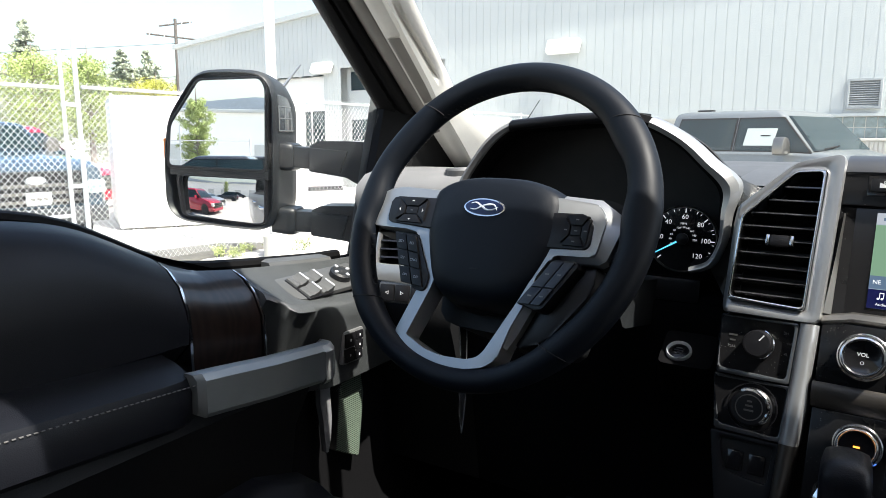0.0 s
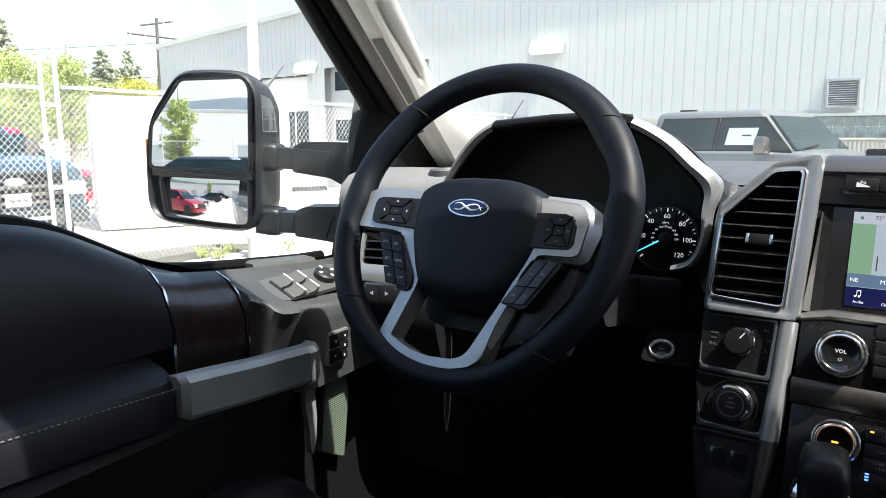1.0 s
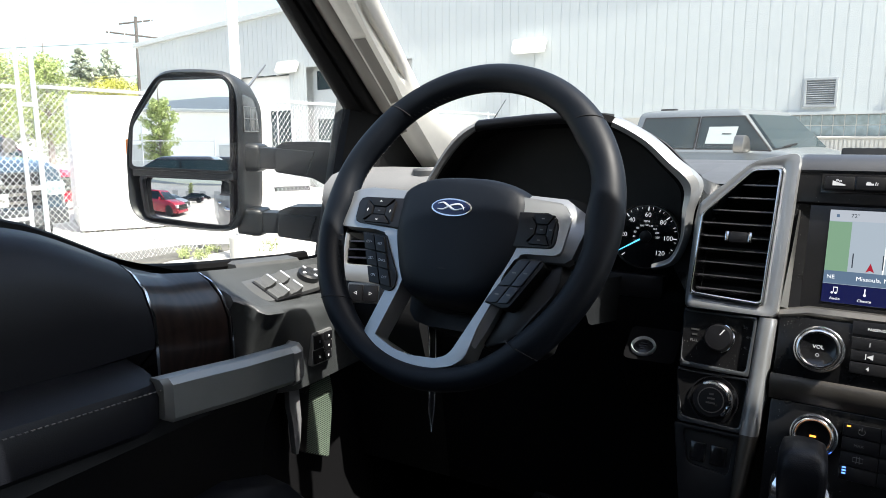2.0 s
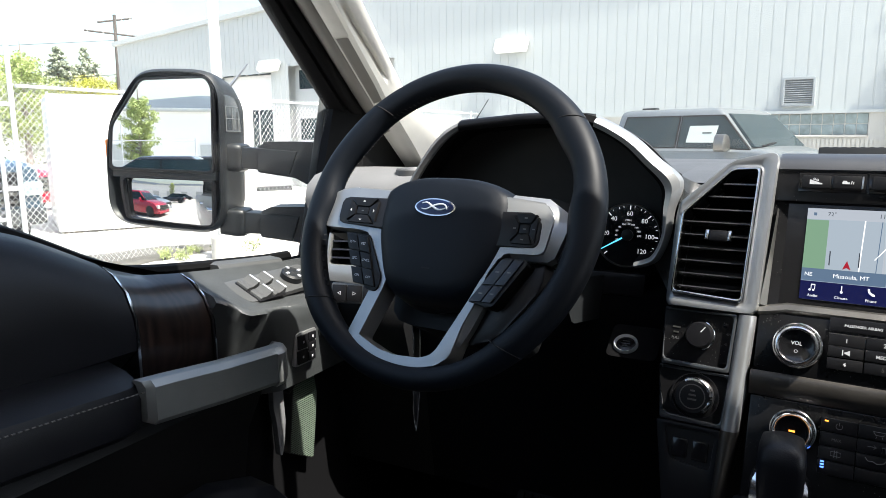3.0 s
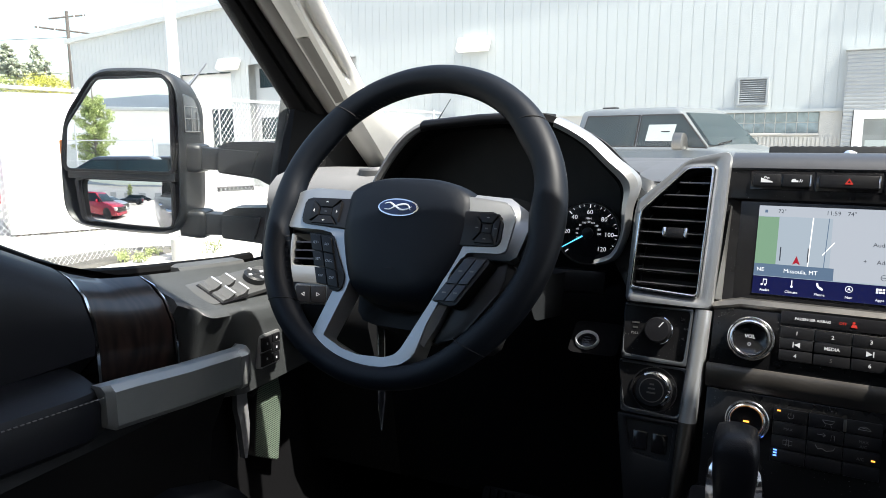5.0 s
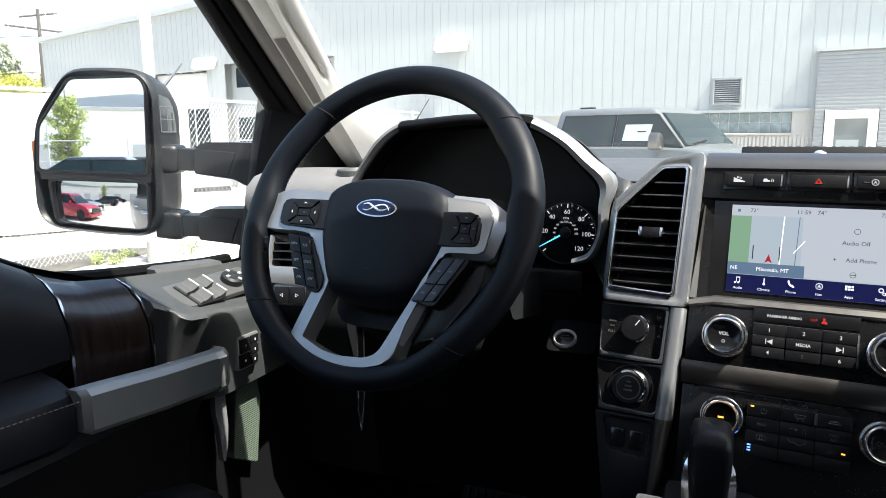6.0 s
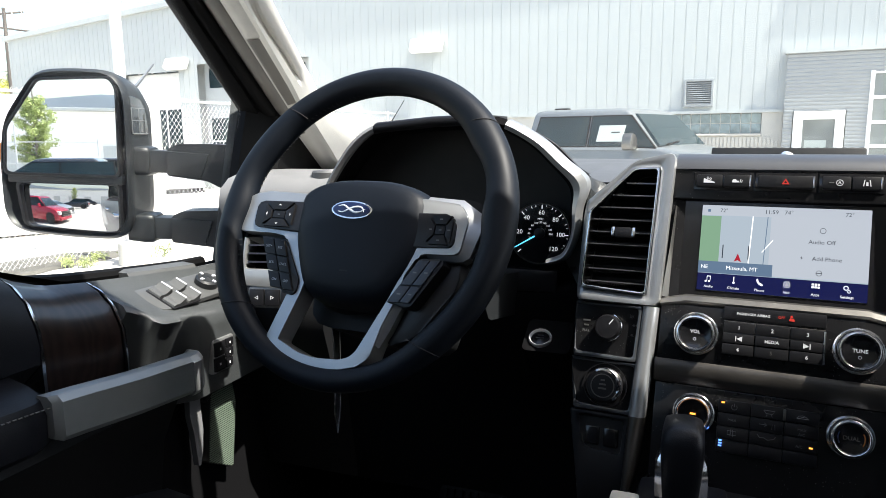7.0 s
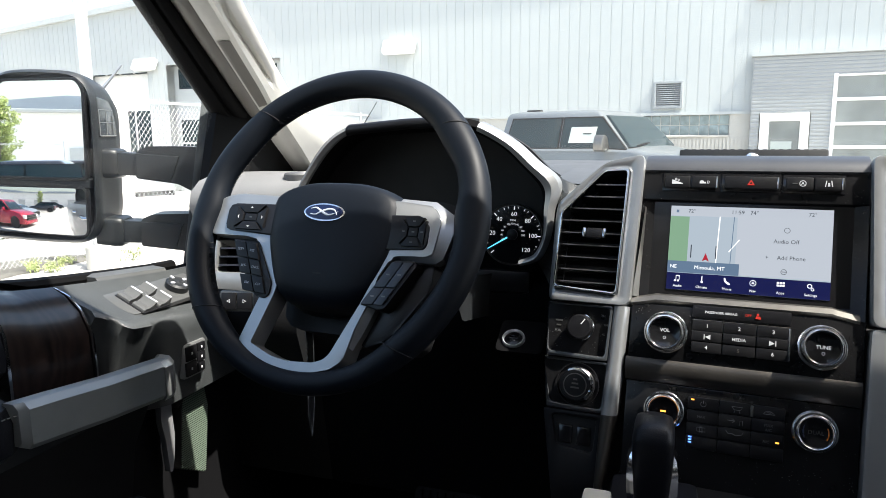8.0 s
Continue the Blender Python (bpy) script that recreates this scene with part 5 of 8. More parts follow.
    for text, x, y, s in (("1", -0.0375, -0.093, 0.0060), ("2", -0.003, -0.093, 0.0060), ("3", 0.0325, -0.093, 0.0060), ("MEDIA", -0.003, -0.1055, 0.0050), ("4", -0.0375, -0.118, 0.0058), ("5", -0.003, -0.118, 0.0058), ("6", 0.0325, -0.118, 0.0058)):
        words("lettering", text, s, x, y, 0.0082, SM, ICON if text != "5" else PEWTER, radio, bold=0.0001)
    for x, s in ((-0.0375, -1), (0.0325, 1)):
        mark(radio, [(x - s * 0.004, -0.1085), (x + s * 0.002, -0.1055), (x - s * 0.004, -0.1025)][::s], 0.0072)
        mark(radio, rect(x + s * 0.0028 - 0.0005, x + s * 0.0028 + 0.0005, -0.1085, -0.1025), 0.0072)
    for x0, x1, y0, y1 in ((cols[0], cols[3], rowsy[0] - 0.0002, rowsy[0] + 0.0006), (cols[1] - 0.0003, cols[1] + 0.0003, rowsy[1], rowsy[0]), (cols[2] - 0.0003, cols[2] + 0.0003, rowsy[1], rowsy[0]), (cols[0], cols[3], rowsy[1] - 0.0003, rowsy[1] + 0.0003)):
        button(radio, x0, x1, y0, y1, 0.002, 0.0060, PEWTER, 0.0002, "key_separator")
    for y in rowsy[:1]:
        bm = bmesh.new()
        box(bm, cols[3] - 0.0015, cols[3] + 0.0008, -0.1235, y - 0.001, 0.003, 0.0076, SM, 0.0006)
        part("chrome_tip", bm, CHROME, radio)
    # satin band between radio and climate controls
    bm = bmesh.new()
    sec = [(-0.136, -0.012), (-0.138, 0.003), (-0.143, 0.0055), (-0.156, 0.0035), (-0.165, -0.002), (-0.166, -0.012)]
    loft(bm, [[SM @ Vector((x, a, b)) for a, b in sec] for x in (-0.128, -0.06, 0, 0.06, 0.122)])
    part("satin_band", bm, BRONZE, st, "bronze-grey satin band", smooth=50)
    bm = bmesh.new()
    box(bm, -0.126, 0.122, -0.300, -0.166, -0.02, -0.003, SM, 0.002)
    clim = part("climate_panel", bm, PANEL, st, "gloss black climate panel with small lamps")
    for x, nm in ((-0.0795, ""), (0.0785, "DUAL")):
        k, m, dp = knob(clim, "temperature_knob", x, -0.1965, 0.0205, "ringed chrome temperature knob", depth=0.014)
        if nm:
            words("lettering", nm, 0.006, 0, 0, dp * 0.84, m, PEWTER, k)
            for a0, mt in ((150, LED_BLUE), (-30, LED_RED)):
                bm = bmesh.new()
                pts = [m @ Vector((0.0125 * math.cos(radians(a0 + 12 * i)), 0.0125 * math.sin(radians(a0 + 12 * i)), dp * 0.8)) for i in range(6)]
                tube(bm, pts, 0.0006, 5)
                part("heat_arc", bm, EMBLEM if mt is LED_BLUE else AMBER, k)
        else:
            bm = bmesh.new()
            box(bm, -0.003, 0.003, -0.001, 0.001, dp * 0.8, dp * 0.84, m)
            part("lamp", bm, LED_AMBER, k, "small amber lamp")
    for i in range(3):
        for j in range(4):
            x0, y0 = -0.0535 + 0.0345 * i, -0.1905 - 0.0150 * j
            button(clim, x0, x0 + 0.0335, y0, y0 + 0.0140, -0.004, 0.002, BLACK, 0.001)
    arc = lambda cx, cy, r, a0, a1: [(cx + r * math.cos(radians(a)), cy + r * math.sin(radians(a))) for a in range(a0, a1 + 1, 20)]
    for strokes in ([arc(-0.0365, -0.1835, 0.0030, 125, 415), [(-0.0365, -0.1795), (-0.0365, -0.1830)]],                                          # power
                    [[(-0.0060, -0.1815), (0.0055, -0.1815), (0.0030, -0.1850), (-0.0035, -0.1850), (-0.0060, -0.1815)], [(-0.0025, -0.1860), (-0.0035, -0.1885)], [(0.002, -0.1860), (0.003, -0.1885)]],   # windshield
                    [[(-0.0420, -0.2105), (-0.0330, -0.2105), (-0.0330, -0.2150), (-0.0420, -0.2150), (-0.0420, -0.2105)], [(-0.0390, -0.2165), (-0.0385, -0.2090)], [(-0.0360, -0.2165), (-0.0365, -0.2090)]],   # rear window
                    [[(-0.0100, -0.1975), (-0.0020, -0.1975), (-0.0045, -0.1955)], [(-0.0020, -0.1975), (-0.0045, -0.1995)], [(0.0030, -0.2020), (0.0035, -0.1965), (0.0060, -0.1965), (0.0065, -0.2020)]],   # air at face height
                    [[(-0.0110, -0.2090), (-0.0085, -0.2125), (-0.0040, -0.2120), (-0.0005, -0.2140), (0.0060, -0.2120), (0.0075, -0.2090)]],       # air at the feet
                    [[(0.0270, -0.1850), (0.0290, -0.1825), (0.0330, -0.1815), (0.0365, -0.1830), (0.0390, -0.1850), (0.0270, -0.1850)], [(0.0310, -0.1832), (0.0345, -0.1832)]]):   # inside air
        bm = bmesh.new()
        for line in strokes:
            tube(bm, [SM @ Vector((x, y, 0.0022)) for x, y in line], 0.00035, 4)
        part("print", bm, DASHPALE, clim)
    button(clim, 0.0135, 0.0165, -0.1900, -0.1775, -0.004, 0.0032, PEWTER, 0.0006, "key_separator")
    for text, x, y in (("MAX", -0.038, -0.1985), ("MAX", 0.033, -0.1975), ("A/C", 0.033, -0.2025), ("A/C", 0.031, -0.2155)):
        words("lettering", text, 0.0042, x, y, 0.0022, SM, DASHPALE, clim)
    for x, y, mt in ((-0.0485, -0.1795, LED_AMBER), (0.0425, -0.2150, LED_AMBER), (-0.0490, -0.2225, LED_BLUE), (-0.0490, -0.2255, LED_BLUE), (-0.0490, -0.2285, LED_BLUE)):
        mark(clim, rect(x - 0.0018, x + 0.0018, y - 0.0008, y + 0.0008), 0.0022, mt, "lamp")
    for s in (1, -1):
        build_pod(st, s)


def fall(bm, s, edge=-0.2245):
    """Lets the outer side of a pod slope back, then sets it in place."""
    for v in bm.verts:
        x = v.co.x * s
        if x < edge and v.co.z > -0.03:
            v.co.z -= 0.026 * min(1.0, (edge - x) / 0.012)
    bmesh.ops.transform(bm, matrix=SM, verts=bm.verts)


def build_pod(st, s):
    """The silver side of the stack with its vent and the switch panels below; s = 1 on the driver's side."""
    def q(pts):
        pts = [(x * s, y) for x, y in pts]
        return pts if s > 0 else pts[::-1]
    outer = round_poly(q([(-0.127, -0.078), (-0.121, 0.114), (-0.170, 0.1030), (-0.2325, 0.0430), (-0.2335, -0.078)]), 0.012, 4)
    inner = round_poly(q([(-0.144, -0.066), (-0.139, 0.094), (-0.168, 0.092), (-0.221, 0.036), (-0.224, -0.062)]), 0.005, 4)
    bm = bmesh.new()
    ring(bm, outer, inner, -0.06, 0.013, None, 0.0062, 0.004)
    fall(bm, s)
    pod = part("vent_frame", bm, SILVER, st, "satin silver vent frame", smooth=50)
    c = [(sum(p[0] for p in inner) / len(inner)), sum(p[1] for p in inner) / len(inner)]
    inner2 = [(c[0] + (x - c[0]) * 0.94, c[1] + (y - c[1]) * 0.957) for x, y in inner]
    bm = bmesh.new()
    ring(bm, inner, inner2, -0.03, 0.0135, SM, 0.001)
    part("vent_chrome", bm, CHROME, pod, "chrome inner edge of the vent")
    bm = bmesh.new()
    prism(bm, inner, -0.062, -0.045, SM)
    part("vent_back", bm, DARKVOID, pod)
    for i in range(9):
        y = -0.052 + 0.0158 * i
        x0, x1 = -0.219, -0.143
        if y > 0.036:
            x0 = -0.219 + (y - 0.036) * 0.95
        bm = bmesh.new()
        a, b = sorted((x0 * s, x1 * s))
        sec = [(-0.0075, -0.034), (-0.0055, -0.034), (0.0012, 0.002), (0.0008, 0.0035), (-0.0012, 0.0035), (-0.0022, 0.001)]
        loft(bm, [[SM @ Vector((x, y + dy, dz)) for dy, dz in sec] for x in (a, b)])
        slat = part("vent_slat", bm, GLOSS, pod)
        bm = bmesh.new()
        box(bm, a + 0.002, b - 0.002, y - 0.0006, y + 0.0005, 0.0030, 0.0039, SM)
        part("slat_edge", bm, SHELL_GLOSS, slat)
    bm = bmesh.new()
    box(bm, s * -0.178 - 0.0105, s * -0.178 + 0.0105, 0.0045, 0.0175, 0.0, 0.009, SM, 0.003)
    tab = part("vent_tab", bm, BLACK, pod)
    for x in (-0.0125, 0.0125):
        bm = bmesh.new()
        box(bm, s * -0.178 + x - 0.002, s * -0.178 + x + 0.002, 0.005, 0.0175, 0.0, 0.0085, SM, 0.001)
        part("tab_chrome", bm, CHROME, tab)
    if s < 0:
        bm = bmesh.new()
        prism(bm, round_poly(q([(-0.122, -0.335), (-0.127, -0.079), (-0.238, -0.079), (-0.215, -0.335)]), 0.006), -0.05, 0.010, None, 0.004)
        fall(bm, s)
        part("side_cheek", bm, SILVER, st, "satin silver cheek of the stack", smooth=50)
        return
    # two switch panels below
    for y0, y1, kx, ky, r, label, mat in ((-0.148, -0.079, -0.1850, -0.1085, 0.0152, "four-wheel-drive switch panel", SHELL_GLOSS), (-0.212, -0.149, -0.184, -0.1800, 0.0205, "trailer knob panel", SHELL_GLOSS)):
        out = round_poly(q([(-0.1490, y0), (-0.1465, y1), (-0.2340, y1), (-0.2290 + (0.008 if y0 < -0.2 else 0), y0)]), 0.004)
        inn = round_poly(q([(-0.1535, y0 + 0.005), (-0.1505, y1 - 0.004), (-0.2295, y1 - 0.004), (-0.2250 + (0.008 if y0 < -0.2 else 0), y0 + 0.007)]), 0.005)
        bm = bmesh.new()
        ring(bm, out, inn, -0.05, 0.009 if y0 > -0.2 else 0.006, None, 0.002)
        fall(bm, s)
        fr = part("switch_frame", bm, mat, st, "satin frame of the switch panel", smooth=50)
        bm = bmesh.new()
        prism(bm, inn, -0.03, 0.002, SM)
        pan = part("switch_panel", bm, PANEL, fr, label)
        m = SM @ Matrix.Translation((kx, ky, 0.002))
        bm = bmesh.new()
        lathe(bm, [(r * 1.05, 0), (r * 1.05, 0.003), (r, 0.004), (r, 0.014), (r * 0.9, 0.017), (0.0, 0.0175)], m)
        part("rotary_knob", bm, BLACK, fr, "black rotary knob")
        if y0 > -0.2:
            bm = bmesh.new()
            box(bm, -0.0006, 0.0006, 0.004, 0.012, 0.0172, 0.018, m @ pose(0, 0, 0, 0, 0, -35))
            part("pointer", bm, ICON, fr)
            for text, dx, dy in (("2H", 0.026, 0.016), ("4H", 0.030, 0.005), ("4L", 0.028, -0.007), ("PULL", -0.029, -0.007)):
                words("lettering", text, 0.0042, kx + dx, ky + dy, 0.0024, SM, DASHPALE, fr)
            for dy, w in ((0.006, 0.009), (0.0, 0.006)):
                mark(fr, rect(kx - 0.029 - w / 2, kx - 0.029 + w / 2, ky + dy - 0.0010, ky + dy + 0.0010), 0.0022, PEWTER)
            # a glint of light on the knob's side, modelled as a chrome arc
            bm = bmesh.new()
            pts = [m @ Vector((0.0164 * math.cos(radians(a)), 0.0164 * math.sin(radians(a)), 0.010)) for a in range(-75, 70, 12)]
            tube(bm, pts, 0.0009, 6)
            part("knob_glint", bm, CHROME, fr, "glint on the knob's edge, shaped as a chrome arc")
        else:
            bm = bmesh.new()
            pts = [m @ Vector((0.0194 * math.cos(radians(a)), 0.0194 * math.sin(radians(a)), 0.015)) for a in range(-50, 125, 10)]
            tube(bm, pts, 0.0028, 8)
            part("knob_crescent", bm, CHROME, fr, "bright chrome crescent on the knob")
            for rr, z in ((0.0145, 0.0178), (0.027, 0.003)):
                bm = bmesh.new()
                ring(bm, circle(0, 0, rr, 32), circle(0, 0, rr - 0.0012, 32), z - 0.001, z, m)
                part("knob_circle", bm, PEWTER if rr < 0.02 else BLACK, fr)
            for y, w in ((0.002, 0.008), (-0.003, 0.010), (0.007, 0.005)):
                bm = bmesh.new()
                box(bm, -w / 2, w / 2, y - 0.0012, y + 0.0008, 0.0174, 0.018, m)
                part("print", bm, PEWTER, fr)
    # silver strip that runs down beside the switch panels
    bm = bmesh.new()
    rows = []
    for y, xl, xr in ((-0.0785, -0.1460, -0.1270), (-0.110, -0.1475, -0.1282), (-0.160, -0.1495, -0.1305), (-0.212, -0.1520, -0.1345), (-0.250, -0.1530, -0.1390), (-0.300, -0.1540, -0.1450)):
        rows.append([SM @ Vector((xl + (xr - xl) * f, y, z)) for f, z in ((0, -0.03), (0, 0.0075), (0.08, 0.0095), (0.35, 0.0108), (0.62, 0.0108), (0.80, 0.0090), (0.93, 0.0045), (1.0, -0.003), (1.0, -0.03))])
    loft(bm, rows[:4])
    part("side_strip", bm, SILVER, st, "satin silver strip beside the switch panels", smooth=60)
    # the strip's lower end lies in shadow, imitated here by darker bronze
    bm = bmesh.new()
    loft(bm, rows[3:])
    part("lower_strip", bm, BRONZE, st, "bronze foot of the strip, darkened by painted shade", smooth=60)
    # sockets at the foot
    bm = bmesh.new()
    out = round_poly(q([(-0.152, -0.330), (-0.150, -0.214), (-0.226, -0.214), (-0.205, -0.330)]), 0.004)
    inn = round_poly(q([(-0.160, -0.262), (-0.158, -0.220), (-0.215, -0.220), (-0.205, -0.258)]), 0.006)
    ring(bm, out, inn, -0.05, 0.0, SM, 0.002)
    fr = part("socket_frame", bm, BLACK, st, "black panel with power sockets", smooth=50)
    bm = bmesh.new()
    prism(bm, inn, -0.03, -0.006, SM)
    part("socket_recess", bm, DARKVOID, fr)
    for x in (-0.196, -0.173):
        bm = bmesh.new()
        box(bm, x * s - 0.009, x * s + 0.009, -0.255, -0.232, -0.008, -0.003, SM, 0.002)
        part("socket", bm, GLOSS, fr)


def build_dash_speaker():
    sp = thing("dash_top_tray", "dark slatted speaker strip on the dash with a chrome bolt", "speaker", cab(0.1, 1.0, -0.03))
    bm = bmesh.new()
    box(bm, -0.091, 0.090, 0.09, 0.1485, -0.15, -0.10, SM, 0.003)
    part("strip", bm, SHELL, sp)
    for k in range(18):
        bm = bmesh.new()
        box(bm, -0.085 + 0.0098 * k, -0.080 + 0.0098 * k, 0.1480, 0.1495, -0.145, -0.105, SM)
        part("slot_rib", bm, BLACK, sp)
    bm = bmesh.new()
    lathe(bm, [(0.009, -0.01), (0.009, 0.003), (0.006, 0.006), (0.0, 0.007)], SM @ Matrix.Translation((0.0, 0.134, -0.098)) @ pose(0, 0, 0, -25, 0, 0))
    part("bolt", bm, CHROME, sp, "chrome sensor dome")


# ---- console, shifter, seat ----
def build_console():
    c = thing("centre_console", "low black console between the seats with wood and cream trim", "console", cab(0.09, 0.4, -0.85))
    bm = bmesh.new()
    sec = lambda y, z: [cab(-0.05, y, -0.86), cab(-0.05, y, z - 0.02), cab(-0.035, y, z), cab(0.21, y, z), cab(0.225, y, z - 0.02), cab(0.225, y, -0.86)]
    loft(bm, [sec(-0.2, -0.40), sec(0.3, -0.41), sec(0.55, -0.41), sec(0.66, -0.40), sec(0.80, -0.40)])
    part("body", bm, SOFT, c)
    bm = bmesh.new()
    box(bm, -0.067, -0.037, 0.20, 0.668, EYE - 0.45, EYE - 0.36, None, 0.006)
    part("cream_rail", bm, CREAM, c, "cream side rail")
    bm = bmesh.new()
    box(bm, -0.036, -0.022, 0.20, 0.655, EYE - 0.45, EYE - 0.366, None, 0.003)
    part("wood_rail", bm, WOOD, c, "wood strip")


def build_shifter():
    s = thing("gear_shifter", "black leather gear shifter with chrome sides", "gear lever", cab(0.0, 0.70, -0.40))
    bm = bmesh.new()
    rows = []
    for z, w, d, y in ((-0.44, 0.015, 0.018, 0.69), (-0.40, 0.016, 0.02, 0.69), (-0.36, 0.0175, 0.024, 0.685), (-0.32, 0.020, 0.028, 0.68), (-0.298, 0.0205, 0.029, 0.678), (-0.286, 0.018, 0.026, 0.678), (-0.280, 0.010, 0.016, 0.678)):
        rows.append([cab(p[0], p[1], z) for p in round_poly([(0.001 - w, y - d), (0.001 + w, y - d), (0.001 + w, y + d), (0.001 - w, y + d)], 0.010)])
    loft(bm, rows)
    part("grip", bm, LEATHER, s, "black leather grip", smooth=60)
    for x in (-1, 1):
        bm = bmesh.new()
        rows = []
        for z, dx, half in ((-0.388, 0.006, 0.010), (-0.378, 0.002, 0.015), (-0.360, 0.0, 0.018), (-0.340, 0.0, 0.018), (-0.326, 0.002, 0.015), (-0.318, 0.006, 0.009)):
            rows.append([cab(0.001 + x * (0.0165 - dx), 0.69 - half, z), cab(0.001 + x * (0.0255 - dx), 0.69 - half * 0.7, z), cab(0.001 + x * (0.0270 - dx), 0.69 + half * 0.5, z), cab(0.001 + x * (0.0165 - dx), 0.69 + half, z)])
        loft(bm, rows)
        part("chrome_side", bm, CHROME, s, "chrome side plate")
    bm = bmesh.new()
    box(bm, -0.045, 0.05, 0.62, 0.76, EYE - 0.425, EYE - 0.385, None, 0.01)
    part("boot", bm, LEATHER, s, "black boot")


def build_seats():
    def seat(cx):
        t = thing("front_seat", "black leather front seat with stitched cushion", "car seat", cab(cx, 0, -0.85), group="front seats")
        bm = bmesh.new()
        rows = []
        for y, zt, w in ((0.0, -0.47, 0.24), (0.12, -0.455, 0.255), (0.3, -0.445, 0.262), (0.45, -0.432, 0.258), (0.55, -0.425, 0.248), (0.605, -0.436, 0.225), (0.628, -0.47, 0.20), (0.63, -0.52, 0.20)):
            rows.append([cab(cx + a * w, y, zt + b) for a, b in ((-0.92, -0.17), (-1.0, -0.10), (-0.98, -0.02), (-0.88, 0.008), (-0.72, 0.004), (-0.62, -0.008), (-0.3, 0.002), (0, 0.006), (0.3, 0.002), (0.62, -0.008), (0.72, 0.004), (0.88, 0.008), (0.98, -0.02), (1.0, -0.10), (0.92, -0.17))])
        loft(bm, rows)
        cu = part("cushion", bm, LEATHER, t, "black leather cushion", smooth=60)
        bm = bmesh.new()
        for x in (-0.155, 0.155):
            tube(bm, [cab(cx + x, y, z) for y, z in ((0.1, -0.462), (0.3, -0.451), (0.45, -0.438), (0.55, -0.431), (0.605, -0.442))], 0.0015, 5)
        part("piping", bm, BLACK, cu)
        bm = bmesh.new()
        rows = []
        for k in range(6):
            z, y = -0.48 + 0.135 * k, -0.06 - 0.055 * k
            w = (0.25, 0.26, 0.25, 0.24, 0.22, 0.15)[k]
            rows.append([cab(cx + a * w, y + b, z) for a, b in ((-1, -0.02), (-0.95, 0.05), (-0.7, 0.04), (-0.5, 0.02), (0, 0.025), (0.5, 0.02), (0.7, 0.04), (0.95, 0.05), (1, -0.02), (0.9, -0.10), (-0.9, -0.10))])
        loft(bm, rows)
        part("backrest", bm, LEATHER, t, smooth=60)
        bm = bmesh.new()
        box(bm, cx - 0.20, cx + 0.20, -0.05, 0.5, EYE - 0.86, EYE - 0.55)
        part("base", bm, BLACK, t)
    seat(-0.40)
    seat(0.59)


def build_pedal():
    p = thing("brake_pedal", "black ribbed rubber pedal in the dark footwell", "pedal", cab(-0.3, 0.95, -0.8))
    bm = bmesh.new()
    m = axes(cab(-0.325, 0.98, -0.612), Vector((1, 0, 0)), Vector((0, 0.5, 0.87)), Vector((0, -0.87, 0.5)))
    prism(bm, round_poly(rect(-0.06, 0.06, -0.035, 0.035), 0.012), -0.02, 0.0, m, 0.003)
    pad = part("pad", bm, RUBBER, p)
    for k in range(8):
        bm = bmesh.new()
        box(bm, -0.052 + 0.0135 * k, -0.045 + 0.0135 * k, -0.03, 0.03, 0.0, 0.005, m, 0.001)
        part("rib", bm, RUBBER, pad)
    bm = bmesh.new()
    tube(bm, [m @ Vector((0, 0, -0.01)), cab(-0.325, 1.06, -0.56), cab(-0.325, 1.17, -0.42)], 0.012, 8)
    part("arm", bm, BLACK, p)


def build_left_vent():
    v = thing("side_vent", "silver-framed air vent beside the steering column", "air vent", cab(-0.63, 0.86, -0.25))
    m = axes(cab(-0.615, 0.868, -0.185), Vector((0.97, 0.24, 0)), Vector((-0.05, 0.2, 0.975)).normalized(), Vector((0.24, -0.95, 0.2)).normalized())
    outer = round_poly([(-0.050, -0.040), (0.055, -0.048), (0.055, 0.052), (-0.042, 0.052)], 0.012)
    inner = round_poly([(-0.040, -0.014), (0.045, -0.016), (0.045, 0.042), (-0.034, 0.042)], 0.006)
    bm = bmesh.new()
    ring(bm, outer, inner, -0.04, 0.004, m, 0.003)
    fr = part("vent_frame", bm, SILVER, v, "satin silver vent frame", smooth=50)
    bm = bmesh.new()
    prism(bm, inner, -0.05, -0.035, m)
    part("vent_back", bm, DARKVOID, fr)
    for i in range(4):
        y = -0.004 + 0.013 * i
        bm = bmesh.new()
        loft(bm, [[m @ Vector((x, y + a, b)) for a, b in ((-0.005, -0.03), (-0.003, -0.03), (0.0015, 0.0), (-0.001, 0.001))] for x in (-0.037, 0.045)])
        part("vent_slat", bm, GLOSS, fr)
    bm = bmesh.new()
    prism(bm, round_poly(rect(-0.034, 0.055, -0.075, -0.042), 0.006), -0.03, 0.002, m, 0.002)
    sw = part("dimmer_panel", bm, PEWTER, v, "dark panel with two dimmer switches")
    for x, d in ((-0.031, -1), (-0.006, 1), (0.020, -1)):
        bm = bmesh.new()
        box(bm, x, x + 0.0235, -0.072, -0.046, 0.0, 0.005, m, 0.002)
        part("dimmer", bm, BLACK, sw)
        bm = bmesh.new()
        cx = x + 0.012
        ring(bm, [(cx + d * 0.0030, -0.059), (cx - d * 0.0025, -0.0620), (cx - d * 0.0025, -0.0560)], [(cx + d * 0.0018, -0.059), (cx - d * 0.0018, -0.0608), (cx - d * 0.0018, -0.0572)], 0.005, 0.0054, m)
        part("print", bm, ICON, sw)


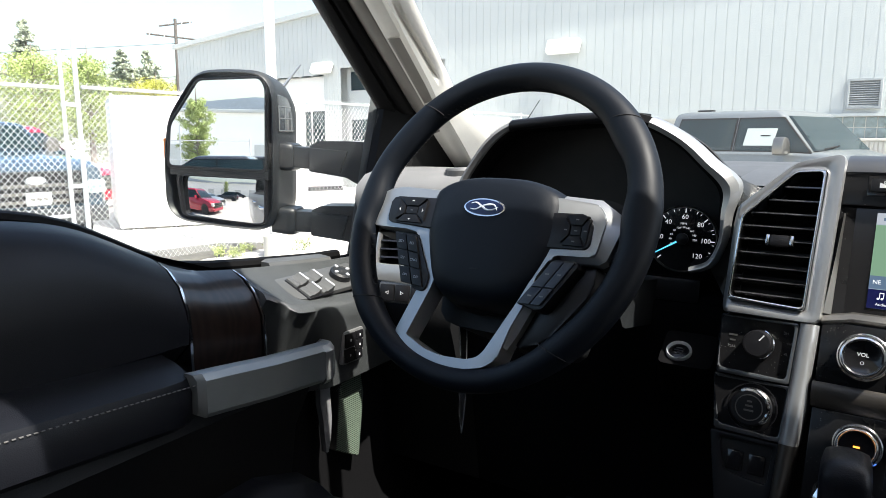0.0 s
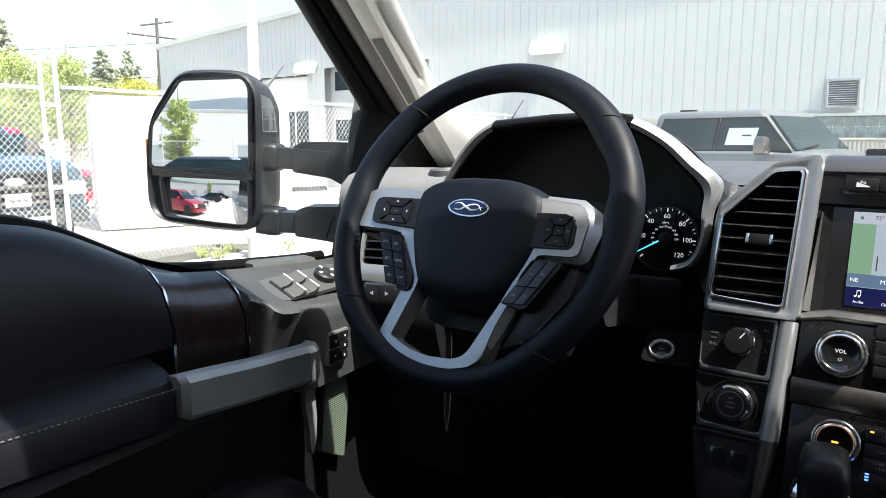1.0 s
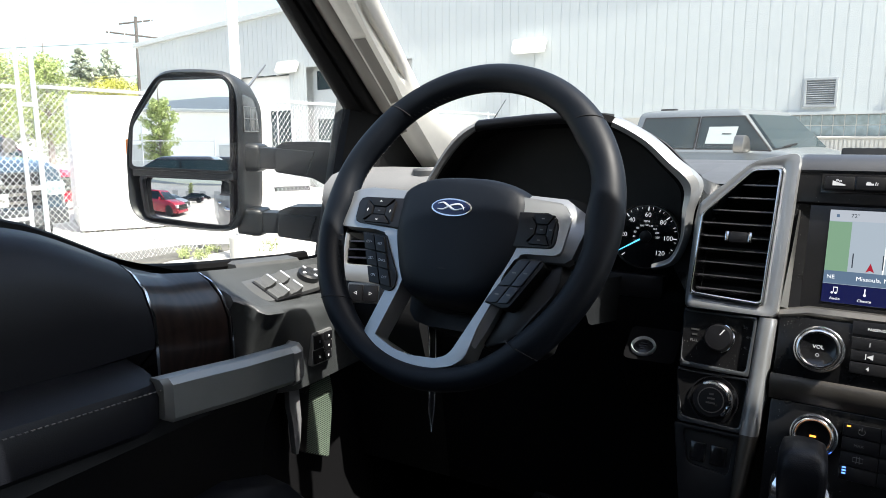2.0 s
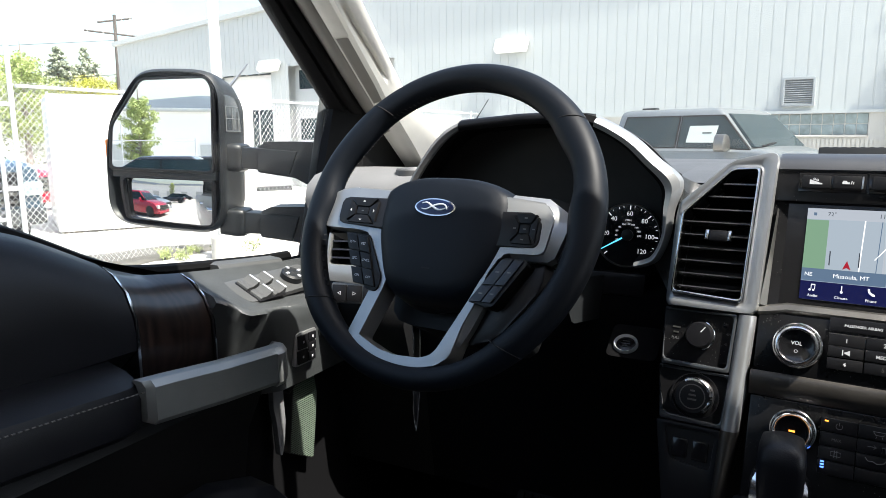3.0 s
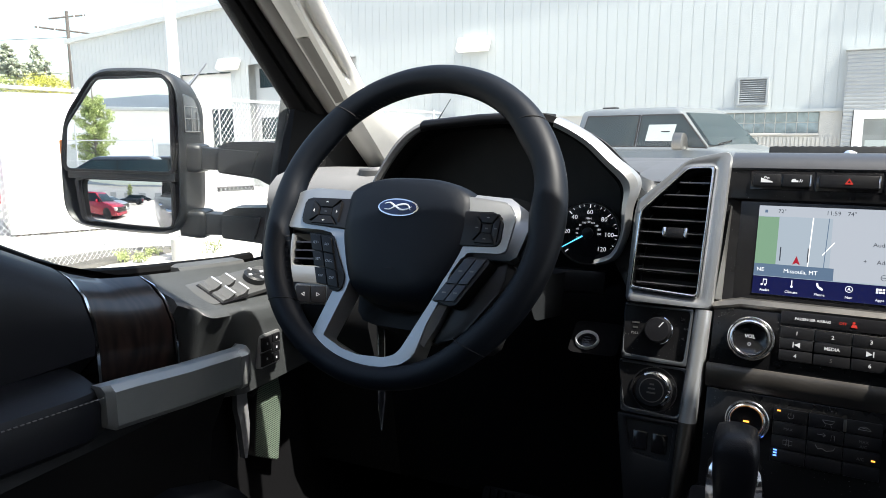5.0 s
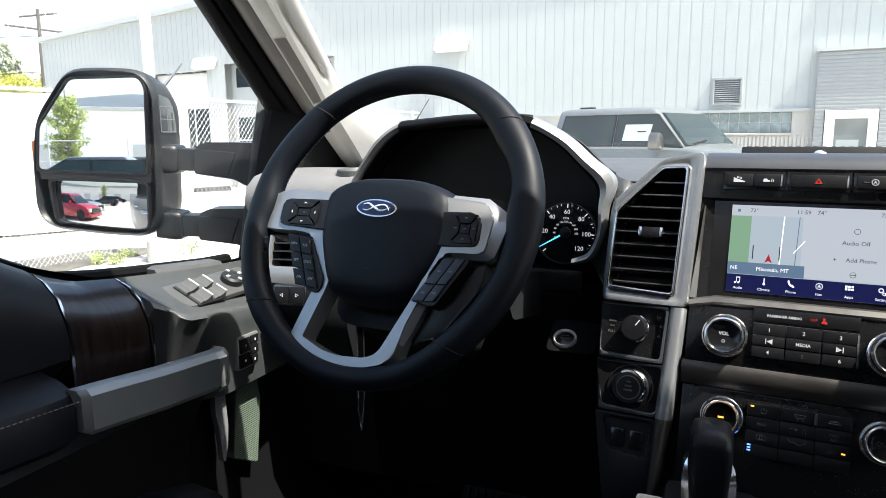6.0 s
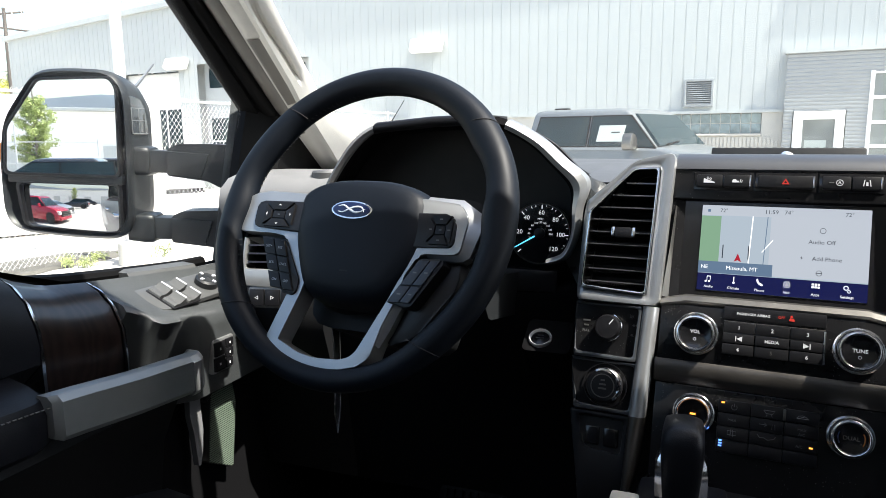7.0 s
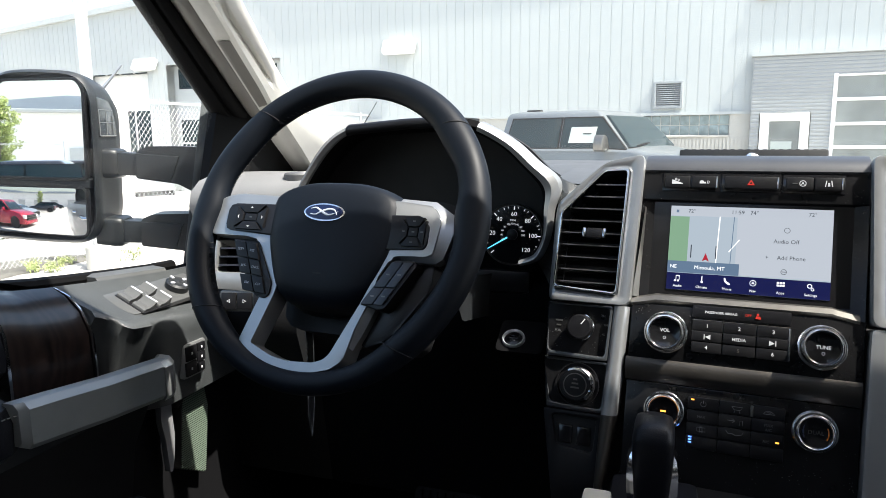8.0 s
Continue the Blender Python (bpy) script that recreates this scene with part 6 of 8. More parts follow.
# ---- towing mirror outside the driver's window ----
def build_mirror():
    n = Vector((0.36, -0.93, 0.0)).normalized()
    v = Vector((0, 0, 1))
    u = v.cross(n)
    m = axes(cab(-1.147, 0.98, -0.023), u, v, n)
    t = thing("towing_mirror", "dark grey towing mirror with two glasses on double arms", "side mirror", cab(-1.0, 1.05, -0.3))
    outline = round_poly([(-0.108, -0.155), (0.0, -0.168), (0.088, -0.173), (0.112, -0.140), (0.118, 0.0), (0.121, 0.118), (0.096, 0.154), (0.015, 0.159), (-0.052, 0.156), (-0.122, 0.064), (-0.136, -0.02), (-0.138, -0.128)], 0.03, 4)
    bm = bmesh.new()
    rows = []
    cx, cy = -0.01, -0.01
    for k, z, px, py in ((0.91, -0.030, cx, cy), (0.925, -0.002, cx, cy), (0.965, 0.004, cx, cy), (1.0, -0.004, cx, cy), (1.0, -0.02, cx, cy), (0.985, -0.05, 0.118, -0.05), (0.94, -0.085, 0.116, -0.06), (0.84, -0.112, 0.108, -0.06), (0.6, -0.125, 0.09, -0.05)):
        rows.append([m @ Vector((px + (x - px) * k, py + (y - py) * k, z)) for x, y in outline])
    loft(bm, rows)
    part("shell", bm, SHELL, t, "dark grey mirror shell", smooth=55)
    glass_hi = round_poly([(-0.120, -0.036), (0.094, -0.045), (0.101, 0.120), (0.09, 0.138), (-0.045, 0.136), (-0.112, 0.047)], 0.010, 3)
    glass_lo = round_poly([(-0.100, -0.058), (0.092, -0.066), (0.088, -0.155), (0.07, -0.157), (-0.092, -0.141)], 0.012, 3)

    def bezel(poly, z):
        c = [sum(p[i] for p in poly) / len(poly) for i in (0, 1)]
        return [(c[0] + (x - c[0]) * 1.06, c[1] + (y - c[1]) * 1.06) for x, y in poly]
    for poly, nm in ((glass_hi, "upper_bezel"), (glass_lo, "lower_bezel")):
        bm = bmesh.new()
        ring(bm, bezel(poly, 0), poly, -0.005, 0.006, m, 0.002)
        part(nm, bm, BLACK, t, "black mirror bezel")
    bm = bmesh.new()
    prism(bm, round_poly([(-0.121, -0.056), (0.100, -0.065), (0.100, -0.046), (-0.121, -0.037)], 0.002), -0.028, 0.0025, m, 0.003)
    part("divider", bm, SHELL, t)
    # flat upper glass
    hi_m = m @ Matrix.Translation((0, 0.05, 0.0)) @ HI_TILT @ Matrix.Translation((0, -0.05, 0.0))
    bm = bmesh.new()
    prism(bm, glass_hi, 0.001, 0.0035, hi_m)
    part("upper_glass", bm, MIRROR, t, "flat mirror glass", smooth=20)
    # convex lower glass
    bm = bmesh.new()
    lo_m = m @ Matrix.Translation((0, -0.11, 0.0)) @ LO_TILT @ Matrix.Translation((0, 0.11, 0.0))
    c = [sum(p[i] for p in glass_lo) / len(glass_lo) for i in (0, 1)]
    rim = [Vector(p).lerp(Vector(q), f / 10) for p, q in zip(glass_lo, glass_lo[1:] + glass_lo[:1]) for f in range(10 if (Vector(p) - Vector(q)).length > 0.02 else 1)]
    rows = []
    for k in span(0.02, 1.0, 16):
        row = []
        for x, y in rim:
            px, py = c[0] + (x - c[0]) * k, c[1] + (y - c[1]) * k
            row.append(lo_m @ Vector((px, py, 0.006 - ((px - c[0]) ** 2 + (py - c[1]) ** 2) / (2 * 0.58))))
        rows.append(row)
    loft(bm, rows, cap=True)
    part("lower_glass", bm, MIRROR_CONVEX, t, "convex wide-angle mirror glass", smooth=80)
    # inboard face: clear lamp and ribs
    side = axes(m @ Vector((0.1185, 0.0, 0.0)), (m.to_3x3() @ Vector((0, 0, -1))), Vector((0, 0, 1)), m.to_3x3() @ Vector((1, 0, 0)))
    bm = bmesh.new()
    prism(bm, round_poly([(0.012, 0.032), (0.088, 0.032), (0.080, 0.078), (0.060, 0.102), (0.012, 0.108)], 0.006), -0.012, 0.0035, side, 0.002)
    cap = part("inboard_lamp", bm, SHELL_GLOSS, t, "dark glossy inboard lamp with pale lines")
    for x0, x1, y0, y1 in ((0.013, 0.0145, 0.034, 0.085), (0.044, 0.0455, 0.034, 0.083), (0.073, 0.0745, 0.034, 0.074), (0.014, 0.084, 0.034, 0.0355), (0.014, 0.080, 0.059, 0.0605), (0.014, 0.074, 0.083, 0.0845)):
        bm = bmesh.new()
        box(bm, x0, x1, y0, y1, 0.002, 0.0042, side)
        part("lamp_line", bm, SILVER, cap)
    # turn lamp on the outer edge
    bm = bmesh.new()
    box(bm, -0.139, -0.128, -0.10, 0.02, -0.03, -0.006, m, 0.004)
    part("turn_lamp", bm, AMBER, t, "amber turn lamp")
    # arms
    for za, zb in ((-0.018, -0.056), (-0.153, -0.187)):
        a = m @ Vector((0.112, za, -0.052))
        b = cab(-0.84, 1.17, zb)
        d = (b - a)
        L = d.length
        d.normalize()
        e = Vector((0, 0, 1)).cross(d).normalized()
        am = axes(a, d, d.cross(e).normalized(), -e)
        bm = bmesh.new()
        rows = []
        for x, sc in ((-0.02, 0.9), (0.012, 1.0), (0.026, 0.97), (0.031, 0.86)):
            rows.append([am @ Vector((x, p[0] * sc, p[1] * sc)) for p in round_poly(rect(-0.030, 0.029, -0.034, 0.034), 0.012)])
        loft(bm, rows)
        part("arm_clamp", bm, SHELL, t, "rounded grey arm clamp", smooth=50)
        bm = bmesh.new()
        box(bm, 0.0, L * 0.5, -0.0225, 0.0225, -0.026, 0.026, am, 0.006)
        part("inner_arm", bm, SHELL, t, "grey sliding arm")
        bm = bmesh.new()
        prism(bm, round_poly([(L * 0.27, -0.027), (L * 0.60, -0.034), (L * 0.70, -0.046), (L + 0.02, -0.046), (L + 0.02, 0.042), (L * 0.60, 0.040), (L * 0.36, 0.037), (L * 0.27, 0.026)], 0.006), -0.030, 0.034, am, 0.003)
        part("outer_arm", bm, SHELL, t, "dark grey outer arm", smooth=28)
        bm = bmesh.new()
        prism(bm, [(L * 0.285, -0.022), (L * 0.55, -0.027), (L * 0.61, 0.020), (L * 0.285, 0.022)], 0.032, 0.0395, am, 0.0015)
        part("arm_cover", bm, SHELL, t, "black cover plate of the arm")
    bm = bmesh.new()
    rows = []
    for f in span(0, 1, 6):
        p = Vector((-0.830, 1.074, 0.075)).lerp(Vector((-0.862, 1.026, -0.245)), f)
        rows.append([cab(*(p + Vector(d))) for d in ((0, 0, 0), (0.010, 0.008, 0), (0.050, 0.10, 0), (0.036, 0.12, 0), (-0.012, 0.03, 0))])
    loft(bm, rows)
    part("mount", bm, MOUNT, t, "grey mirror mount on the door", smooth=40)
    bm = bmesh.new()
    tube(bm, [m @ Vector((0.10, 0.125, -0.085)), m @ Vector((0.135, 0.175, -0.105))], [0.004, 0.002], 6)
    part("marker_stub", bm, SILVER, t)


HI_TILT = pose(0, 0, 0, -0.95, 0, 0)
LO_TILT = pose(0, 0, 0, -0.15, -0.6, 0)


# ---- outdoors ----
def metal_sheet(name, color, rough=0.45):
    return material(name, color, rough, 0.0, 0.03, 3.0, 0.1, 30)


ASPHALT = material("pale_worn_concrete", (0.40, 0.385, 0.36), 0.9, 0, 0.2, 4.0, 0.5, 60)
SIDING = metal_sheet("pale_grey_siding", (0.445, 0.465, 0.458))
SIDING_DARK = metal_sheet("grey_corrugated_sheet", (0.28, 0.295, 0.30))
WHITE = material("white_paint", (0.78, 0.78, 0.76), 0.45, 0, 0.05, 6)
CONCRETE = material("painted_concrete", (0.48, 0.46, 0.42), 0.85, 0, 0.12, 5, 0.3, 60)
GLASSBLOCK = material("glass_block", (0.20, 0.25, 0.25), 0.12, 0, 0.5, 8)
PALEGLASS = material("pale_reflecting_glass", (0.22, 0.24, 0.23), 0.08, 0, 0.5, 1.5)
DARKGLASS = material("dark_window_glass", (0.012, 0.024, 0.028), 0.04, 0, 0.3, 2, spec=0.16)
GALV = material("galvanised_wire", (0.55, 0.56, 0.57), 0.5, 0.4, 0.1, 30)
LOUVRE = material("weathered_louvre_paint", (0.27, 0.29, 0.30), 0.6)
GREYPAINT = material("grey_car_paint", (0.13, 0.142, 0.148), 0.35, 0.3, 0.08, 8, coat=0.4)
BLUEPAINT = material("blue_car_paint", (0.05, 0.085, 0.12), 0.25, 0.4, 0.08, 8, coat=0.9)
REDPAINT = material("red_car_paint", (0.36, 0.008, 0.028), 0.25, 0.2, 0.08, 8, coat=0.9)
BLACKPAINT = material("black_car_paint", (0.015, 0.017, 0.02), 0.2, 0.2, 0.1, 8, coat=0.9)
TRUCKPAINT = material("pale_truck_paint", (0.60, 0.62, 0.64), 0.3, 0.15, 0.04, 8, coat=0.7)
SILVERPAINT = material("silver_car_paint", (0.42, 0.44, 0.46), 0.3, 0.7, 0.05, 8, coat=0.8)
TYRE = material("tyre_rubber", (0.02, 0.02, 0.02), 0.8, 0, 0.2, 30)
BARK = material("grey_bark", (0.22, 0.19, 0.17), 0.9, 0, 0.3, 20, 0.6, 40)
# leaf and needle greens are lifted paler, with haze painted into them
LEAF = material("fresh_green_leaves", (0.29, 0.35, 0.12), 0.6, 0, 0.45, 2.0)
NEEDLES = material("hazed_conifer_needles", (0.32, 0.35, 0.27), 0.7, 0, 0.4, 1.5)
WEED = material("dry_green_weeds", (0.26, 0.30, 0.12), 0.7, 0, 0.5, 3.0)
YELLOWLEAF = material("yellow_green_leaves", (0.34, 0.34, 0.05), 0.6, 0, 0.4, 2.0)
HILL = material("hazy_forest_hill", (0.05, 0.068, 0.088), 1.0, 0, 0.3, 0.2)
PAPER = material("white_sticker_paper", (0.40, 0.44, 0.42), 0.7, 0, 0.05, 30)
LENS = material("lamp_lens", (0.7, 0.7, 0.66), 0.2, 0, 0.05, 30)
DARKGROUND = material("dark_rough_ground", (0.085, 0.08, 0.07), 0.95, 0, 0.45, 9.0, 0.8, 70)
POLEWOOD = material("weathered_pole_wood", (0.075, 0.066, 0.060), 0.9, 0, 0.3, 12, 0.5, 40)


def build_ground():
    bm = bmesh.new()
    n = 24
    vs = [bm.verts.new((-2500 + 5000 * i / n, -2500 + 5000 * j / n, 0)) for j in range(n + 1) for i in range(n + 1)]
    for j in range(n):
        for i in range(n):
            a = j * (n + 1) + i
            bm.faces.new((vs[a], vs[a + 1], vs[a + n + 2], vs[a + n + 1]))
    tagged(part("ground", bm, ASPHALT), "pale worn asphalt car park", "ground", kind="structure")


# the workshop wall: across the front, a little aslant
WALL = pose(0, 0, EYE, 0, 0, -5.5) @ Matrix.Translation((0, 16.4, 0)) @ pose(0, 0, 0, 90, 0, 0)   # x along the wall, y up from the eye, z towards the car


def roof_z(u):
    return 3.6 + (u + 26.2) * 0.059


def build_building():
    b = thing("workshop_building", "large pale grey ribbed metal workshop building", "building", WALL @ Vector((-10, -EYE, 0)))
    G = -EYE
    # ribbed siding: one rib each 0.305 m, in sheets
    bm = bmesh.new()
    pitch = 0.242

    def ribs(u0, u1, y0, top, z=0.0):
        u = math.floor((u0 + 5.721) / pitch) * pitch - 5.721
        prof = [(u0, 0)]
        while u < u1 - 0.01:
            for du, dz in ((0, 0), (pitch - 0.030, 0), (pitch - 0.029, -0.0075), (pitch - 0.009, -0.0075), (pitch - 0.008, 0)):
                if u0 + 0.001 < u + du < u1 - 0.001:
                    prof.append((u + du, dz))
            u += pitch
        prof.append((u1, 0))
        lo = [bm.verts.new((x, y0, z + dz)) for x, dz in prof]
        hi = [bm.verts.new((x, top(x), z + dz)) for x, dz in prof]
        for i in range(len(prof) - 1):
            bm.faces.new((lo[i], lo[i + 1], hi[i + 1], hi[i]))
    ribs(-26.2, -20.2, G, roof_z)
    ribs(-20.2, -17.55, 2.1, roof_z)
    ribs(-17.55, -16.75, G, roof_z)
    ribs(-16.75, -12.4, 2.27, roof_z)
    ribs(-12.4, -0.03, 0.45, roof_z)
    ribs(-0.03, 14.0, 1.6, lambda x: 2.78)
    ribs(-0.03, 14.0, 2.80, roof_z, 0.03)
    bmesh.ops.transform(bm, matrix=WALL, verts=bm.verts)
    part("ribbed_siding", bm, SIDING, b, "pale grey ribbed sheet siding", smooth=20)
    bm = bmesh.new()
    box(bm, -0.05, 14.0, 2.765, 2.80, 0.0, 0.06, WALL)
    part("siding_flashing", bm, SIDING, b)
    # body behind
    bm = bmesh.new()
    prism(bm, [(-26.1, G), (14.0, G), (14.0, roof_z(14) - 0.05), (-26.1, roof_z(-26.1) - 0.05)], -22.0, -0.5, WALL)
    part("body", bm, SIDING, b)
    bm = bmesh.new()
    prism(bm, [(-26.35, 3.58), (14.0, roof_z(14.0)), (14.0, roof_z(14.0) + 0.16), (-26.35, 3.74)], -22.0, 0.14, WALL)
    part("roof", bm, SIDING, b, "low metal roof with pale edge trim")
    # base wall of blocks with a band of glass blocks
    bm = bmesh.new()
    box(bm, -12.4, -2.95, G, 0.45, -0.3, 0.02, WALL)
    box(bm, -2.95, -0.45, G, -0.02, -0.3, 0.02, WALL)
    box(bm, -0.45, -0.05, G, 0.45, -0.3, 0.02, WALL)
    part("base_wall", bm, CONCRETE, b, "painted concrete base wall")
    bm = bmesh.new()
    box(bm, -12.5, -0.05, 0.43, 0.49, 0.0, 0.07, WALL)
    part("sill_flashing", bm, SIDING, b)
    bm = bmesh.new()
    box(bm, -2.95, -0.45, -0.06, -0.015, 0.0, 0.08, WALL, 0.01)
    part("block_sill", bm, CONCRETE, b)
    for i in range(12):
        for j in range(2):
            bm = bmesh.new()
            x0, y0 = -2.93 + 0.2065 * i, -0.01 + 0.222 * j
            box(bm, x0, x0 + 0.195, y0, y0 + 0.21, -0.10, -0.02, WALL, 0.02)
            part("glass_block", bm, GLASSBLOCK, b)
    bm = bmesh.new()
    box(bm, -2.95, -0.45, -0.02, 0.45, -0.12, -0.035, WALL)
    part("block_mortar", bm, CONCRETE, b)
    # low ribbed skirt below the sill
    bm = bmesh.new()
    for i in range(36):
        x = -2.9 + 0.078 * i
        box(bm, x, x + 0.05, G, -0.09, 0.02, 0.045, WALL)
    tagged(part("ribbed_skirt", bm, CONCRETE, b), kind="stuff")
    # darker porch of horizontal corrugated sheet
    bm = bmesh.new()
    lo = []
    y = G
    prof = []
    while y < 1.58:
        prof += [(y, 0.26), (y + 0.03, 0.26), (y + 0.042, 0.250), (y + 0.055, 0.250)]
        y += 0.075
    prof.append((1.60, 0.26))
    spans = [(-0.03, 0.13, G), (0.13, 1.10, 0.44), (1.10, 1.50, G), (1.50, 5.2, 1.18), (5.2, 14.0, G)]
    for x0, x1, y0 in spans:
        rows = [[bm.verts.new((x, max(yy, y0), z)) for yy, z in prof if yy >= y0 - 0.09] for x in (x0, x1)]
        for i in range(len(rows[0]) - 1):
            bm.faces.new((rows[0][i], rows[1][i], rows[1][i + 1], rows[0][i + 1]))
    box(bm, -0.04, -0.03, G, 1.6, -0.1, 0.26)
    bmesh.ops.transform(bm, matrix=WALL, verts=bm.verts)
    part("corrugated_porch", bm, SIDING_DARK, b, "grey horizontally corrugated sheet", smooth=20)
    bm = bmesh.new()
    box(bm, -0.08, 14.0, 1.60, 1.68, -0.1, 0.32, WALL)
    part("porch_cap", bm, SIDING, b)
    # white door with a window, sign in it
    bm = bmesh.new()
    ring(bm, rect(0.15, 1.08, G, 0.43), rect(0.33, 0.91, -0.62, 0.26), 0.05, 0.28, WALL, 0.01)
    dr = part("door", bm, WHITE, b, "white door with a square window")
    bm = bmesh.new()
    box(bm, 0.33, 0.91, -0.62, 0.26, 0.16, 0.20, WALL)
    part("door_pane", bm, PALEGLASS, dr)
    bm = bmesh.new()
    box(bm, 0.38, 0.78, -0.34, -0.16, 0.205, 0.215, WALL)
    part("door_sign", bm, PAPER, dr)
    # garage door: white rails, panes
    xs, ys = (1.50, 2.62, 3.80, 5.20), (G, -0.75, -0.28, 0.19, 0.68, 1.17)
    for i in range(4):
        bm = bmesh.new()
        box(bm, xs[i] - 0.038, xs[i] + 0.038, G, 1.2, 0.16, 0.27, WALL, 0.006)
        part("garage_stile", bm, WHITE, b)
    for y in ys[1:]:
        bm = bmesh.new()
        box(bm, 1.5, 5.2, y - 0.033, y + 0.033, 0.17, 0.26, WALL, 0.006)
        part("garage_rail", bm, WHITE, b)
    for i in range(3):
        for j in range(5):
            bm = bmesh.new()
            box(bm, xs[i] + 0.035, xs[i + 1] - 0.035, ys[j] + 0.030, ys[j + 1] - 0.030, 0.19, 0.21, WALL)
            part("garage_pane", bm, PALEGLASS, b)
    # louvre
    bm = bmesh.new()
    ring(bm, rect(-2.07, -1.45, 0.58, 1.18), rect(-2.02, -1.50, 0.63, 1.13), 0.0, 0.09, WALL, 0.01)
    lv = part("louvre_frame", bm, LOUVRE, b, "square wall louvre")
    for k in range(11):
        bm = bmesh.new()
        y = 0.635 + 0.045 * k
        loft(bm, [[WALL @ Vector((x, y + a, z)) for a, z in ((0, 0.07), (0.01, 0.075), (0.045, 0.02), (0.035, 0.015))] for x in (-2.02, -1.50)])
        part("louvre_blade", bm, LOUVRE, lv)
    bm = bmesh.new()
    box(bm, -2.02, -1.50, 0.63, 1.13, 0.0, 0.012, WALL)
    part("louvre_back", bm, DARKVOID, lv)
    # far left bays: window strip, white roller door, panelled door
    bm = bmesh.new()
    box(bm, -20.2, -17.55, G, 2.08, -0.4, -0.25, WALL)
    part("roller_door", bm, WHITE, b, "white roller door")
    bm = bmesh.new()
    box(bm, -20.15, -17.6, 2.09, 2.30, -0.2, -0.15, WALL)
    part("strip_window", bm, DARKGLASS, b)
    for k in range(5):
        bm = bmesh.new()
        box(bm, -20.15 + 0.62 * k, -20.09 + 0.62 * k, 2.08, 2.32, -0.16, -0.1, WALL)
        part("strip_mullion", bm, SIDING, b)
    bm = bmesh.new()
    box(bm, -16.75, -12.4, G, 2.27, -0.45, -0.30, WALL)
    bay = part("panel_door", bm, SIDING, b, "pale panelled overhead door")
    for k in range(4):
        bm = bmesh.new()
        box(bm, -16.55 + 1.0 * k, -15.75 + 1.0 * k, 1.55, 2.16, -0.30, -0.285, WALL, 0.0)
        part("bay_pane", bm, DARKGLASS, bay)
    for k in range(4):
        for j in range(2):
            bm = bmesh.new()
            box(bm, -16.55 + 1.0 * k, -15.75 + 1.0 * k, -0.10 - 0.75 * j, 0.60 - 0.75 * j, -0.30, -0.285, WALL)
            part("bay_pane", bm, DARKGLASS, bay)
    for k in range(3):
        bm = bmesh.new()
        box(bm, -20.1 + 0.83 * k, -19.33 + 0.83 * k, -0.75, 0.92, -0.26, -0.24, WALL)
        part("roller_pane", bm, DARKGLASS, b)


def build_wall_lamp(u, group="wall lamps"):
    t = thing("wall_lamp", "pale slanted floodlight on the workshop wall", "lamp", WALL @ Vector((u, 2.1, 0.1)), group=group)
    m = WALL @ Matrix.Translation((u, 2.32, 0.18)) @ pose(0, 0, 0, -25, 0, 0)
    bm = bmesh.new()
    prism(bm, round_poly(rect(-0.45, 0.45, -0.17, 0.17), 0.03), -0.1, 0.06, m, 0.02)
    part("housing", bm, WHITE, t)
    bm = bmesh.new()
    box(bm, -0.42, 0.42, -0.15, 0.15, 0.055, 0.07, m, 0.004)
    part("lens", bm, LENS, t, "pale ribbed lens")
    bm = bmesh.new()
    box(bm, -0.06, 0.06, -0.05, 0.05, -0.25, -0.08, m)
    part("bracket", bm, SIDING_DARK, t)


FENCE_X = -7.9


